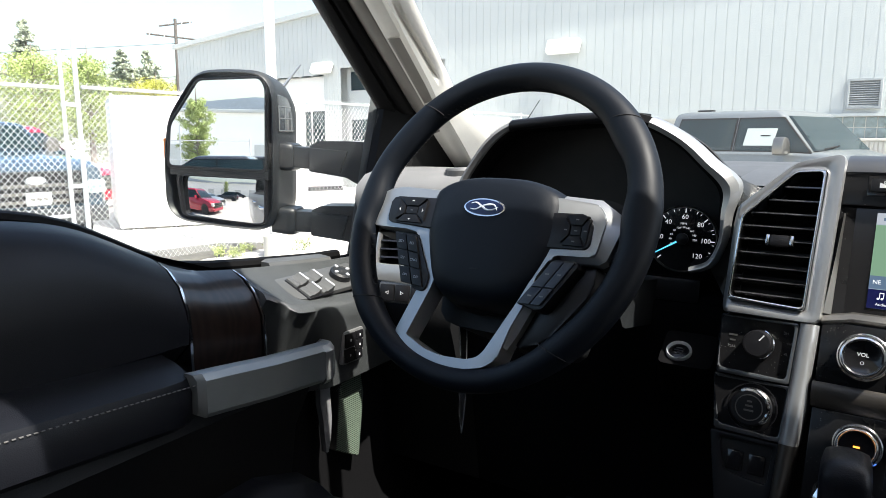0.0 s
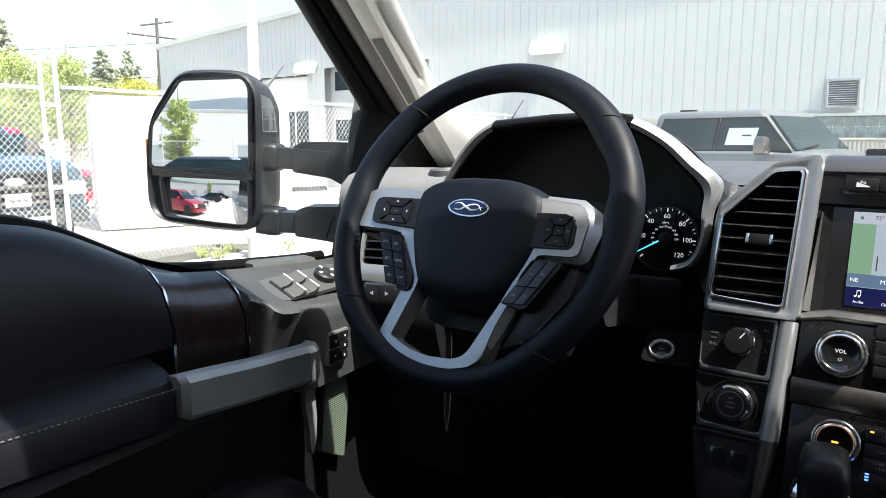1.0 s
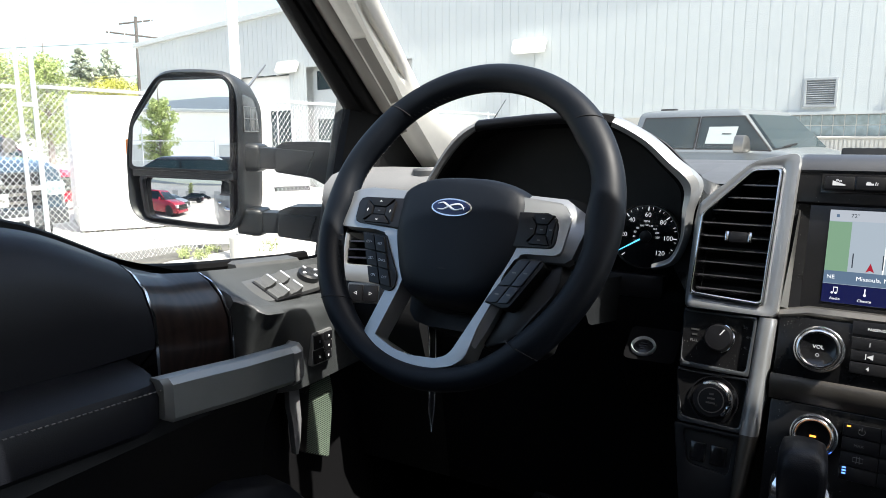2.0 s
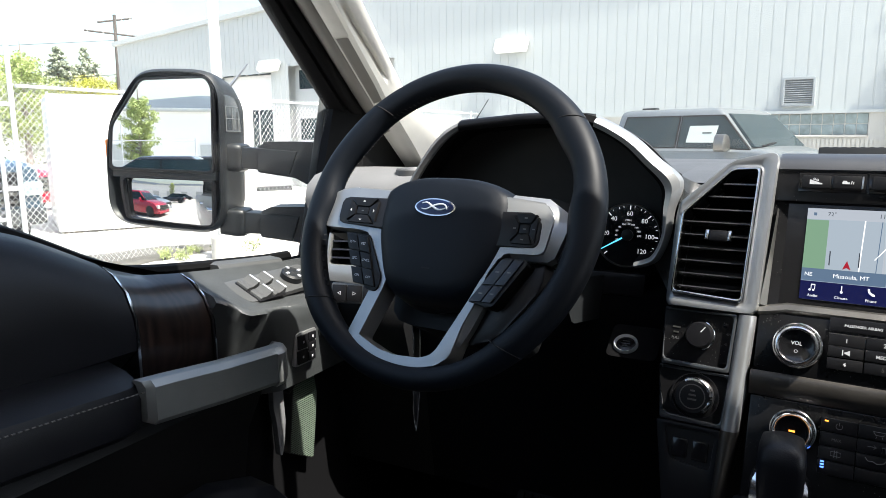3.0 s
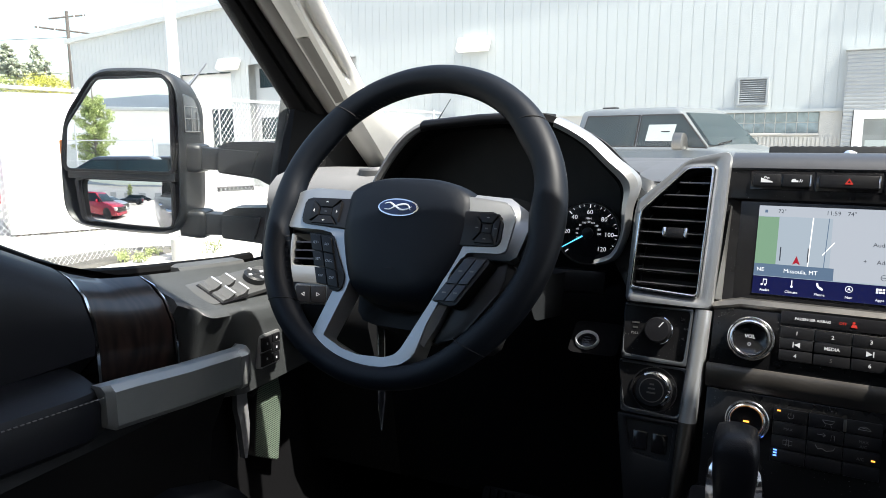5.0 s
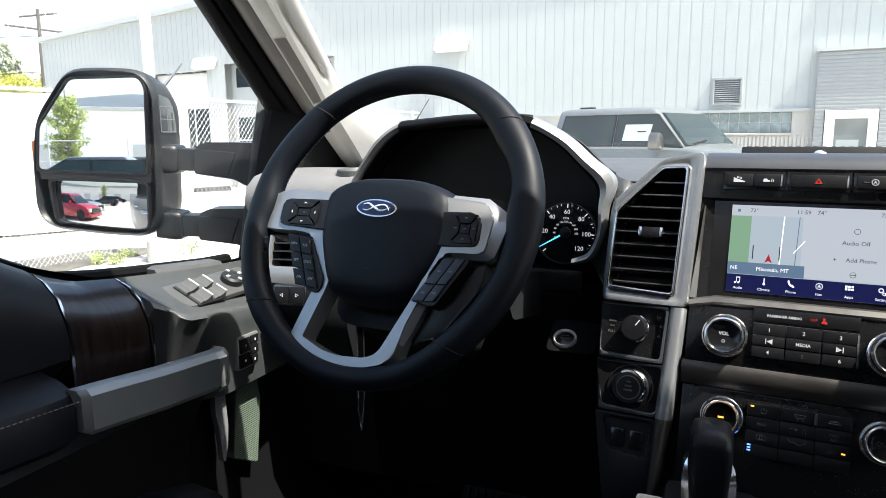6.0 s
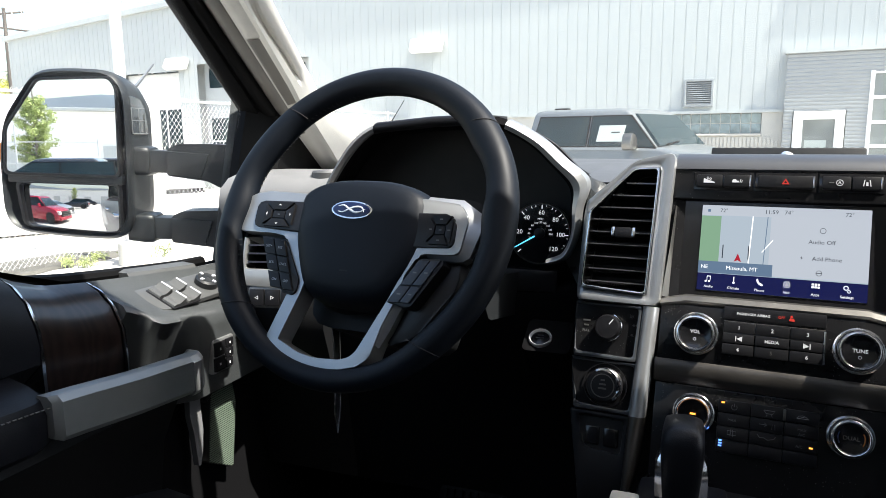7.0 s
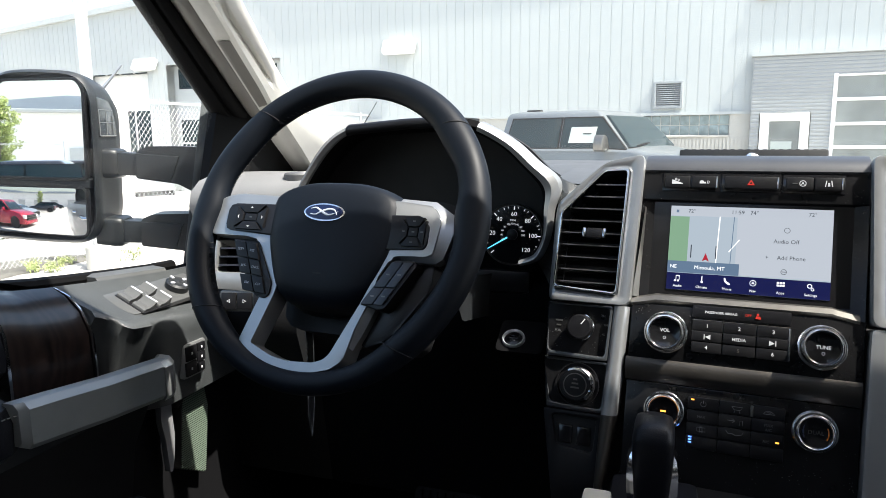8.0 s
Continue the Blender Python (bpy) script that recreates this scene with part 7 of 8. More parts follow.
def build_fence():
    f = thing("chain_link_fence", "galvanised chain-link fence with round posts", "fence", (FENCE_X, 8, 0))
    top = EYE + 0.60
    y0, y1 = 1.0, 17.2
    bm = bmesh.new()
    rad = 0.0022
    # zigzag wires as thin square bars
    verts, faces = [], []

    def bar(a, b):
        ax = Vector(b) - Vector(a)
        s = Vector((1, 0, 0))
        w = ax.cross(s).normalized() * rad
        s = s * rad
        i = len(verts)
        for p in (a, b):
            p = Vector(p)
            verts.extend((p + s, p + w, p - s, p - w))
        faces.extend(((i, i + 1, i + 5, i + 4), (i + 1, i + 2, i + 6, i + 5), (i + 2, i + 3, i + 7, i + 6), (i + 3, i, i + 4, i + 7)))
    for y0, y1, d in ((1.0, 6.9, 0.074), (6.9, 17.2, 0.098)):
        rows = int((top - 0.06) / (d * 0.55))
        for k in range(int((y1 - y0) / d)):
            y = y0 + d * k
            for j in range(rows):
                z = top - d * 0.55 * (rows - j)
                off = 0.5 * d if j % 2 else 0.0
                bar((FENCE_X, y + off, z), (FENCE_X, y + 0.5 * d - off, z + d * 0.55))
                bar((FENCE_X + 0.003, y + d - off, z), (FENCE_X + 0.003, y + 0.5 * d + off, z + d * 0.55))
            bar((FENCE_X, y, top), (FENCE_X, y + 0.3 * d, top + 0.03))
            bar((FENCE_X, y + 0.6 * d, top), (FENCE_X, y + 0.3 * d, top + 0.03))
    me = bpy.data.meshes.new("wire_mesh")
    me.from_pydata([tuple(v) for v in verts], [], faces)
    ob = new("wire_mesh", me)
    hang(ob, f)
    finish(ob, GALV)
    tagged(ob, "diamond wire mesh", kind="stuff")
    for y in (1.2, 7.6, 10.6, 13.6, 16.6):
        bm = bmesh.new()
        tube(bm, [(FENCE_X + 0.03, y, 0), (FENCE_X + 0.03, y, top + 0.05)], 0.03, 10)
        part("post", bm, GALV, f)
    for z in (top - 0.02,):
        bm = bmesh.new()
        tube(bm, [(FENCE_X + 0.03, 4.7, z), (FENCE_X + 0.03, 17.2, z)], 0.02, 8)
        part("top_rail", bm, GALV, f)
    # gate frame beside the tall gate posts
    for y, h, r in ((4.45, EYE + 1.02, 0.022), (4.62, EYE + 1.10, 0.027)):
        bm = bmesh.new()
        tube(bm, [(FENCE_X + 0.08, y, 0), (FENCE_X + 0.1, y - 0.02, h)], r, 12)
        part("gate_post", bm, GALV, f, "tall gate post")
    for z in (0.78, top - 0.04):
        bm = bmesh.new()
        tube(bm, [(FENCE_X + 0.05, 1.2, z), (FENCE_X + 0.05, 4.45, z)], 0.020, 8)
        part("gate_rail", bm, GALV, f)
    for z in (top - 0.25, 1.1, 0.3):
        bm = bmesh.new()
        box(bm, FENCE_X + 0.06, FENCE_X + 0.12, 4.42, 4.63, z, z + 0.045, None, 0.01)
        part("hinge", bm, GALV, f)


def build_dark_bed():
    """A low uneven patch of darker ground at the foot of the fence."""
    bm = bmesh.new()
    rng = random.Random(12)
    edge = smooth_poly([(-7.80, 5.4), (-7.78, 6.3), (-7.74, 7.1), (-7.85, 7.75), (-8.30, 7.70), (-8.75, 7.25), (-8.95, 6.4), (-9.10, 5.4)], 4)
    c = Vector((-8.3, 6.4))
    rows = []
    for k, z in ((1.0, 0.004), (0.93, 0.018), (0.7, 0.028), (0.4, 0.032), (0.05, 0.034)):
        rows.append([Vector((c.x + (x - c.x) * k + rng.uniform(-0.02, 0.02), c.y + (y - c.y) * k + rng.uniform(-0.02, 0.02), z + rng.uniform(-0.003, 0.004))) for x, y in edge])
    loft(bm, rows)
    ob = part("dark_ground_bed", bm, DARKGROUND, None)
    tagged(ob, "low dark patch of ground at the fence", "gravel", kind="structure")


def build_light_pole():
    t = thing("light_pole", "plain white steel light pole", "pole", (-7.11, 6.97, 0))
    bm = bmesh.new()
    tube(bm, [(-7.11, 6.97, 0), (-7.11, 6.97, 9.0)], [0.075, 0.062], 14)
    part("shaft", bm, WHITE, t)
    bm = bmesh.new()
    lathe(bm, [(0.2, 0), (0.2, 0.3), (0.18, 0.32), (0.0, 0.32)], Matrix.Translation((-7.11, 6.97, 0)))
    part("footing", bm, CONCRETE, t, "concrete footing")


def car_wheel(parent, x, y, r, m, w=0.24):
    wm = m @ Matrix.Translation((x, y, r)) @ pose(0, 0, 0, 90, 0, 0) @ Matrix.Translation((0, 0, -w / 2))
    bm = bmesh.new()
    lathe(bm, [(r * 0.62, 0), (r * 0.95, 0), (r, 0.04), (r, w - 0.04), (r * 0.95, w), (r * 0.62, w)], wm, 28)
    wh = part("wheel", bm, TYRE, parent, "black tyre")
    bm = bmesh.new()
    lathe(bm, [(r * 0.62, 0.02), (r * 0.62, w - 0.02)], wm, 28)
    part("rim", bm, SILVERPAINT, wh)
    for k in range(5):
        bm = bmesh.new()
        for z0 in (0.015, w - 0.035):
            box(bm, 0.03, r * 0.6, -0.035, 0.035, z0, z0 + 0.02, wm @ pose(0, 0, 0, 0, 0, 72 * k))
        part("spoke", bm, SILVERPAINT, wh)


def build_vehicle(name, label, m, paint, shape="pickup", length=5.9, width=2.0, height=1.96, group="", sticker=False):
    """A parked vehicle; it faces +x in its own frame, with y across."""
    t = thing(name, label, "car" if shape != "pickup" else "pickup truck", m.translation, group)
    h, L, w = height, length, width / 2
    if shape == "pickup":
        body = [(-L / 2, 0.60), (-L / 2, 1.42), (-1.2, 1.46), (0.6, 1.47), (1.15, 1.45), (1.35, 1.40), (1.9, 1.37), (2.70, 1.30), (2.90, 1.22), (L / 2, 1.0), (L / 2, 0.5), (-L / 2, 0.48)]
        roof = [(-1.20, 1.47), (-1.12, h - 0.09), (-1.10, h - 0.01), (0.53, h), (0.65, h - 0.04), (1.10, 1.48)]
        wheels = (-L * 0.31, L * 0.315)
        r = 0.41
    else:
        body = [(-L / 2, 0.5), (-L * 0.49, 1.02), (-L * 0.46, 1.10), (L * 0.20, 1.07), (L * 0.34, 0.98), (L * 0.43, 0.88), (L * 0.475, 0.76), (L * 0.495, 0.60), (L / 2, 0.40), (L * 0.48, 0.25), (-L / 2, 0.28)]
        roof = [(-L * 0.47, 1.06), (-L * 0.40, h - 0.06), (-L * 0.30, h), (L * 0.03, h - 0.02), (L * 0.08, h - 0.08), (L * 0.24, 1.07)]
        wheels = (-L * 0.30, L * 0.31)
        r = 0.35
    bm = bmesh.new()
    rows = []
    for y, k, dz in ((-w, 1.0, -0.02), (-w * 0.97, 0.6, 0.015), (-w * 0.88, 0.3, 0.035), (-w * 0.5, 0.05, 0.06), (w * 0.5, 0.05, 0.06), (w * 0.88, 0.3, 0.035), (w * 0.97, 0.6, 0.015), (w, 1.0, -0.02)):
        rows.append([m @ Vector((x * (1 - 0.05 * k), y, z + (dz if z > 0.85 else 0))) for x, z in body])
    loft(bm, rows)
    bd = part("body", bm, paint, t, smooth=40)
    # greenhouse: rounded outlines from the belt up to the roof
    z0 = roof[0][1]
    zr = roof[2][1]
    bm = bmesh.new()
    rows = []
    for f, crown in ((0.0, 0), (0.35, 0), (0.7, 0), (0.88, 0), (0.96, 0.02), (1.0, 0.07), (1.0, 0.2)):
        xr = roof[0][0] + (roof[2][0] - roof[0][0]) * min(f, 1) * 0.9 + crown * 0.5
        xf = roof[-1][0] + (roof[3][0] - roof[-1][0]) * f - crown * 0.9
        hw = w * (0.975 - 0.19 * f) - crown * 0.8
        z = z0 - 0.04 + (zr - z0 + 0.04) * f + (0.02 if crown == 0.2 else 0.0)
        rows.append([m @ Vector((x, y, z)) for x, y in round_poly([(xr, -hw), (xf, -hw), (xf, hw), (xr, hw)], 0.07, 3)])
    loft(bm, rows)
    part("cab_roof", bm, paint, bd, smooth=60)
    # side glass, one pane each side and door
    xa, xb = roof[0][0], roof[-1][0]
    z0, z1 = roof[0][1] + 0.03, h - 0.12
    mid = (xa + xb) / 2
    for s in (-1, 1):
        panes = [[(xa + 0.16, z0), (mid - 0.03, z0), (mid - 0.03, z1), (xa + 0.24, z1)], [(mid + 0.03, z0), (xb - 0.07, z0 - 0.01), (roof[3][0] + 0.06, z1), (mid + 0.03, z1)]]
        for pane in panes:
            bm = bmesh.new()

            def yy(z):
                return s * w * (0.975 - 0.19 * (z - roof[0][1] + 0.04) / (zr - roof[0][1] + 0.04))
            out = [bm.verts.new(m @ Vector((x, yy(z) + s * 0.012, z))) for x, z in pane]
            inn = [bm.verts.new(m @ Vector((x, yy(z) - s * 0.05, z))) for x, z in pane]
            bm.faces.new(out)
            bm.faces.new(inn[::-1])
            for i in range(4):
                bm.faces.new((out[i], out[(i + 1) % 4], inn[(i + 1) % 4], inn[i]))
            part("side_window", bm, DARKGLASS, bd)
            bm = bmesh.new()
            cx, cz = sum(p[0] for p in pane) / 4, sum(p[1] for p in pane) / 4
            wide = [(cx + (x - cx) * 1.05, cz + (z - cz) * 1.10) for x, z in pane]
            rims = [[bm.verts.new(m @ Vector((x, yy(z) + s * d, z))) for x, z in wide] for d in (0.007, -0.05)]
            bm.faces.new(rims[0])
            bm.faces.new(rims[1][::-1])
            for i in range(4):
                bm.faces.new((rims[0][i], rims[0][(i + 1) % 4], rims[1][(i + 1) % 4], rims[1][i]))
            part("window_trim", bm, RUBBER, bd, "black window trim")
            if sticker and s < 0 and pane is panes[1]:
                bm = bmesh.new()
                q = [(mid + 0.15, z0 + 0.07), (mid + 0.57, z0 + 0.07), (mid + 0.60, z0 + 0.31), (mid + 0.17, z0 + 0.31)]
                vs = [bm.verts.new(m @ Vector((x, yy(z) + s * d, z))) for d in (0.012, 0.018) for x, z in q]
                bm.faces.new(vs[:4])
                bm.faces.new(vs[4:])
                for i in range(4):
                    bm.faces.new((vs[i], vs[(i + 1) % 4], vs[4 + (i + 1) % 4], vs[4 + i]))
                st = part("window_sticker", bm, PAPER, bd, "white price sticker")
                bm = bmesh.new()
                q = [(mid + 0.38, z0 + 0.20), (mid + 0.52, z0 + 0.20), (mid + 0.52, z0 + 0.215), (mid + 0.38, z0 + 0.215)]
                vs = [bm.verts.new(m @ Vector((x, yy(z) + s * 0.021, z))) for x, z in q]
                bm.faces.new(vs)
                part("sticker_bar", bm, BLACK, bd)
        # pillar trim and door handles
        for x in (mid - 0.35, mid + 0.35):
            bm = bmesh.new()
            box(bm, x - 0.12, x + 0.12, s * w - 0.02, s * w + 0.035, roof[0][1] - 0.27, roof[0][1] - 0.23, m, 0.01)
            part("door_handle", bm, BLACK, bd)
    # windshield and rear glass
    for (xa2, za), (xb2, zb), nm in ((roof[-1], roof[3], "windshield"), (roof[0], (roof[0][0] + (roof[2][0] - roof[0][0]) * 0.9, roof[2][1]), "rear_window")):
        bm = bmesh.new()
        dx = 0.03 if nm == "windshield" else -0.03
        q = [(xa2 + (xb2 - xa2) * 0.08 + dx, -w * 0.86, za + 0.03), (xa2 + (xb2 - xa2) * 0.08 + dx, w * 0.86, za + 0.03), (xa2 + (xb2 - xa2) * 0.86 + dx, w * 0.70, za + (zb - za) * 0.86), (xa2 + (xb2 - xa2) * 0.86 + dx, -w * 0.70, za + (zb - za) * 0.86)]
        a = [bm.verts.new(m @ Vector(p)) for p in q]
        c = [bm.verts.new(m @ Vector((p[0] - dx * 2, p[1], p[2]))) for p in q]
        bm.faces.new(a)
        bm.faces.new(c[::-1])
        for i in range(4):
            bm.faces.new((a[i], a[(i + 1) % 4], c[(i + 1) % 4], c[i]))
        part(nm, bm, DARKGLASS, bd)
    if shape == "pickup":
        bm = bmesh.new()
        box(bm, roof[1][0] + 0.10, roof[1][0] + 0.34, -0.35, -0.22, h - 0.01, h + 0.05, m, 0.015)
        part("roof_fin", bm, BLACK, bd)
        bm = bmesh.new()
        tube(bm, [m @ Vector((roof[-1][0] + 0.02, -0.75, roof[-1][1] + 0.045)), m @ Vector((roof[-1][0] - 0.06, -0.1, roof[-1][1] + 0.085))], 0.012, 6)
        part("wiper", bm, RUBBER, bd)
    for x in wheels:
        for s in (-1, 1):
            bm = bmesh.new()
            lathe(bm, [(r * 1.16, 0), (r * 1.16, 0.03)], m @ Matrix.Translation((x, s * w, r)) @ pose(0, 0, 0, 90, 0, 0) @ Matrix.Translation((0, 0, -0.015)), 28)
            part("wheel_arch", bm, BLACK, bd)
            car_wheel(t, x, s * (w - 0.10), r, m)
    # front: grille, headlights, bumper; mirrors
    fx = L / 2
    zc = 0.88 if shape == "pickup" else 0.6
    bm = bmesh.new()
    box(bm, fx - 0.05, fx + 0.03, -w * 0.70, w * 0.70, zc - 0.13, zc + (0.34 if shape == "pickup" else 0.2), m, 0.02)
    gr = part("grille", bm, BLACK, t, "black barred grille")
    for k in range(3):
        bm = bmesh.new()
        box(bm, fx + 0.02, fx + 0.045, -w * 0.6, w * 0.6, zc - 0.09 + 0.11 * k, zc - 0.05 + 0.11 * k, m, 0.008)
        part("grille_bar", bm, PEWTER, gr)
    for s in (-1, 1):
        bm = bmesh.new()
        box(bm, fx - 0.16, fx + 0.015, s * w * 0.80 - 0.16, s * w * 0.80 + 0.16, zc + 0.0, zc + 0.2, m, 0.03)
        part("headlight", bm, GLASSBLOCK if shape == "pickup" else LENS, t, "clear headlight")
        bm = bmesh.new()
        mx = roof[-1][0] - (0.36 if shape == "pickup" else 0.55)
        prism(bm, smooth_poly([(-0.10, 0.0), (-0.095, 0.16), (-0.02, 0.22), (0.085, 0.17), (0.10, 0.04), (0.03, -0.02)], 3)[::-1], -0.07, 0.07, m @ axes(Vector((mx, s * w * 1.14, roof[0][1])), Vector((0, 1, 0)), Vector((0, 0, 1)), Vector((1, 0, 0))), 0.02)
        box(bm, mx - 0.04, mx + 0.04, min(s * w * 0.95, s * w * 1.1), max(s * w * 0.95, s * w * 1.1), roof[0][1] + 0.01, roof[0][1] + 0.06, m)
        part("door_mirror", bm, PEWTER if shape == "pickup" else paint, t)
        bm = bmesh.new()
        box(bm, -fx - 0.02, -fx + 0.10, s * w * 0.9 - 0.08, s * w * 0.9 + 0.08, zc, zc + 0.35, m, 0.02)
        part("tail_light", bm, REDPAINT, t, "red tail light")
    bm = bmesh.new()
    nose = 0.10 if shape == "pickup" else 0.02
    box(bm, fx - 0.22 + nose, fx + nose, -w * 0.95 + 0.10 - nose, w * 0.95 - 0.10 + nose, zc - 0.40, zc - 0.16, m, 0.05 if shape == "pickup" else 0.09, 3)
    part("bumper", bm, SHELL_GLOSS if shape == "pickup" else paint, t)
    if shape == "pickup":
        bm = bmesh.new()
        box(bm, fx + 0.10, fx + 0.115, -0.16, 0.16, zc - 0.11, zc + 0.06, m, 0.004)
        plate = part("number_plate", bm, PAPER, t, "white number plate")
        for k in range(3):
            bm = bmesh.new()
            box(bm, fx + 0.113, fx + 0.118, -0.11 + 0.08 * k, -0.05 + 0.08 * k, zc - 0.05, zc - 0.01, m)
            part("plate_bar", bm, PEWTER, plate)
        bm = bmesh.new()
        prism(bm, circle(0, 0, 0.13, 28, 0.055), 0.0, 0.05, m @ axes(Vector((fx + 0.02, 0, zc + 0.22)), Vector((0, 1, 0)), Vector((0, 0, 1)), Vector((1, 0, 0))), 0.01)
        part("grille_badge", bm, SILVERPAINT, gr, "oval badge")
    return t


def leaf_cloud(bm_verts, bm_faces, centre, size, count, leaf, rng, flat=1.0):
    for _ in range(count):
        d = Vector((rng.gauss(0, 1), rng.gauss(0, 1), rng.gauss(0, 1)))
        d = d.normalized() * (rng.random() ** 0.5) * size
        d.z *= flat
        p = centre + d
        a = Vector((rng.gauss(0, 1), rng.gauss(0, 1), rng.gauss(0, 1))).normalized()
        b = a.cross(Vector((rng.gauss(0, 1), rng.gauss(0, 1), rng.gauss(0, 1)))).normalized()
        s = leaf * (0.6 + 0.8 * rng.random())
        i = len(bm_verts)
        bm_verts.extend((p - a * s, p + b * s * 0.6, p + a * s, p - b * s * 0.6))
        bm_faces.append((i, i + 1, i + 2, i + 3))


def build_tree(x, y, height, kind, seed, spread=0.3, label="", group=""):
    rng = random.Random(seed)
    t = thing("tree", label or "leafy green tree with gaps in its crown", "tree", (x, y, 0), group)
    bm = bmesh.new()
    base = Vector((x, y, 0))
    k = height
    tube(bm, [base, base + Vector((0.01 * k, 0, 0.4 * k)), base + Vector((0, 0.01 * k, 0.97 * k))], [0.028 * k, 0.018 * k, 0.003 * k], 9)
    vs, fs = [], []
    if kind == "conifer":
        for i in range(170):
            f = 0.08 + 0.90 * (i + rng.random()) / 170
            a = rng.random() * 6.28
            L = spread * k * (1 - f) * (0.75 + 0.5 * rng.random()) + 0.006 * k
            d = Vector((math.cos(a), math.sin(a), -0.12))
            p0 = base + Vector((0, 0, f * k))
            tube(bm, [p0, p0 + d * L], [0.004 * k, 0.001 * k], 4)
            for s in range(4):
                leaf_cloud(vs, fs, p0 + d * L * (0.25 + 0.24 * s), L * 0.17 + 0.010 * k, 24, 0.011 * k, rng, 0.6)
    else:
        for i in range(40):
            f = 0.22 + 0.74 * (i + rng.random()) / 40
            a = 2.4 * i + rng.uniform(-0.5, 0.5)
            wdt = math.sin(min(1.0, max(0.05, (f - 0.12) / 0.88)) * math.pi) ** 0.6
            L = spread * k * wdt * (0.6 + 0.5 * rng.random())
            d = Vector((math.cos(a), math.sin(a), 0.45)).normalized()
            p0 = base + Vector((0, 0, f * k * 0.85))
            tube(bm, [p0, p0 + d * L * 0.9], [0.008 * k, 0.002 * k], 5)
            for s in range(4):
                leaf_cloud(vs, fs, p0 + d * L * (0.35 + 0.22 * s), spread * k * 0.24, 75, 0.0085 * k, rng, 0.85)
    part("trunk", bm, BARK, t, "tapered trunk with limbs")
    me = bpy.data.meshes.new("crown")
    me.from_pydata([tuple(v) for v in vs], [], fs)
    ob = new("crown", me)
    hang(ob, t)
    finish(ob, {"conifer": NEEDLES, "yellow": YELLOWLEAF}.get(kind, LEAF), 180)
    return t


def build_weeds(spots, seed=31):
    # low tufts growing through the dark ground at the fence's foot
    rng = random.Random(seed)
    vs, fs = [], []
    for x, y, wide, high in spots:
        for _ in range(5):
            c = Vector((x + rng.uniform(-wide, wide), y + rng.uniform(-wide, wide), 0))
            for j in range(rng.randint(3, 6)):
                lean = Vector((rng.gauss(0, 0.25), rng.gauss(0, 0.25), 1)).normalized()
                top = c + lean * high * rng.uniform(0.5, 1.0)
                side = lean.cross(Vector((rng.gauss(0, 1), rng.gauss(0, 1), 0.1))).normalized() * 0.004
                i = len(vs)
                vs.extend((c - side, c + side, top))
                fs.append((i, i + 1, i + 2))
                for f in (0.45, 0.7, 0.95):
                    leaf_cloud(vs, fs, c + (top - c) * f, 0.05, 4, 0.013, rng, 0.8)
    me = bpy.data.meshes.new("weeds")
    me.from_pydata([tuple(v) for v in vs], [], fs)
    ob = new("weeds", me)
    finish(ob, WEED, 180)
    tagged(ob, "low yellow-green weeds growing at the fence foot", "weeds", kind="stuff")


def build_utility_pole():
    t = thing("utility_pole", "wooden utility pole with crossarms", "pole", (-35.4, 27.1, 0))
    bm = bmesh.new()
    tube(bm, [(-35.4, 27.1, 0), (-35.3, 27.1, EYE + 6.9)], [0.14, 0.09], 10)
    part("shaft", bm, POLEWOOD, t)
    d = Vector((0.6, 0.8, 0)).normalized()
    for z, L, tilt in ((5.85, 1.6, -0.12), (6.60, 0.9, 0.16)):
        bm = bmesh.new()
        c = Vector((-35.3, 27.1, EYE + z))
        tube(bm, [c - d * L + Vector((0, 0, -tilt)), c + d * L + Vector((0, 0, tilt))], 0.055, 6)
        arm = part("crossarm", bm, POLEWOOD, t)
        for s in (-0.9, -0.4, 0.4, 0.9):
            bm = bmesh.new()
            tube(bm, [c + d * L * s, c + d * L * s + Vector((0, 0, 0.25))], 0.05, 6)
            part("insulator", bm, WHITE, arm)
    for z in (5.5, 3.6):
        bm = bmesh.new()
        pts = [(-35.3 - 30 * k, 27.1 - 42 * k, EYE + z - 2.2 * math.sin(math.pi * k * 0.8)) for k in span(0, 1, 10)]
        tube(bm, pts, 0.011, 4)
        part("cable", bm, BLACK, t)


def build_trailer():
    t = thing("box_trailer", "plain white box trailer behind the fence", "trailer", (-12.5, 8.0, 0))
    m = pose(-12.2, 8.6, 0, 0, 0, 60)
    bm = bmesh.new()
    box(bm, -0.7, 2.8, -1.2, 1.2, 0.035, EYE + 0.75, m, 0.03)
    bd = part("box", bm, WHITE, t)
    for x in (-0.72, 2.78):
        bm = bmesh.new()
        box(bm, x, x + 0.04, -1.23, -1.19, 0.5, EYE + 0.78, m)
        part("corner_trim", bm, GALV, bd)
    for x in (0.5, 1.4):
        for s in (-1, 1):
            car_wheel(t, x, s * 0.9, 0.36, m)
    bm = bmesh.new()
    box(bm, 2.8, 4.0, -0.06, 0.06, 0.5, 0.6, m)
    part("drawbar", bm, BLACK, t)


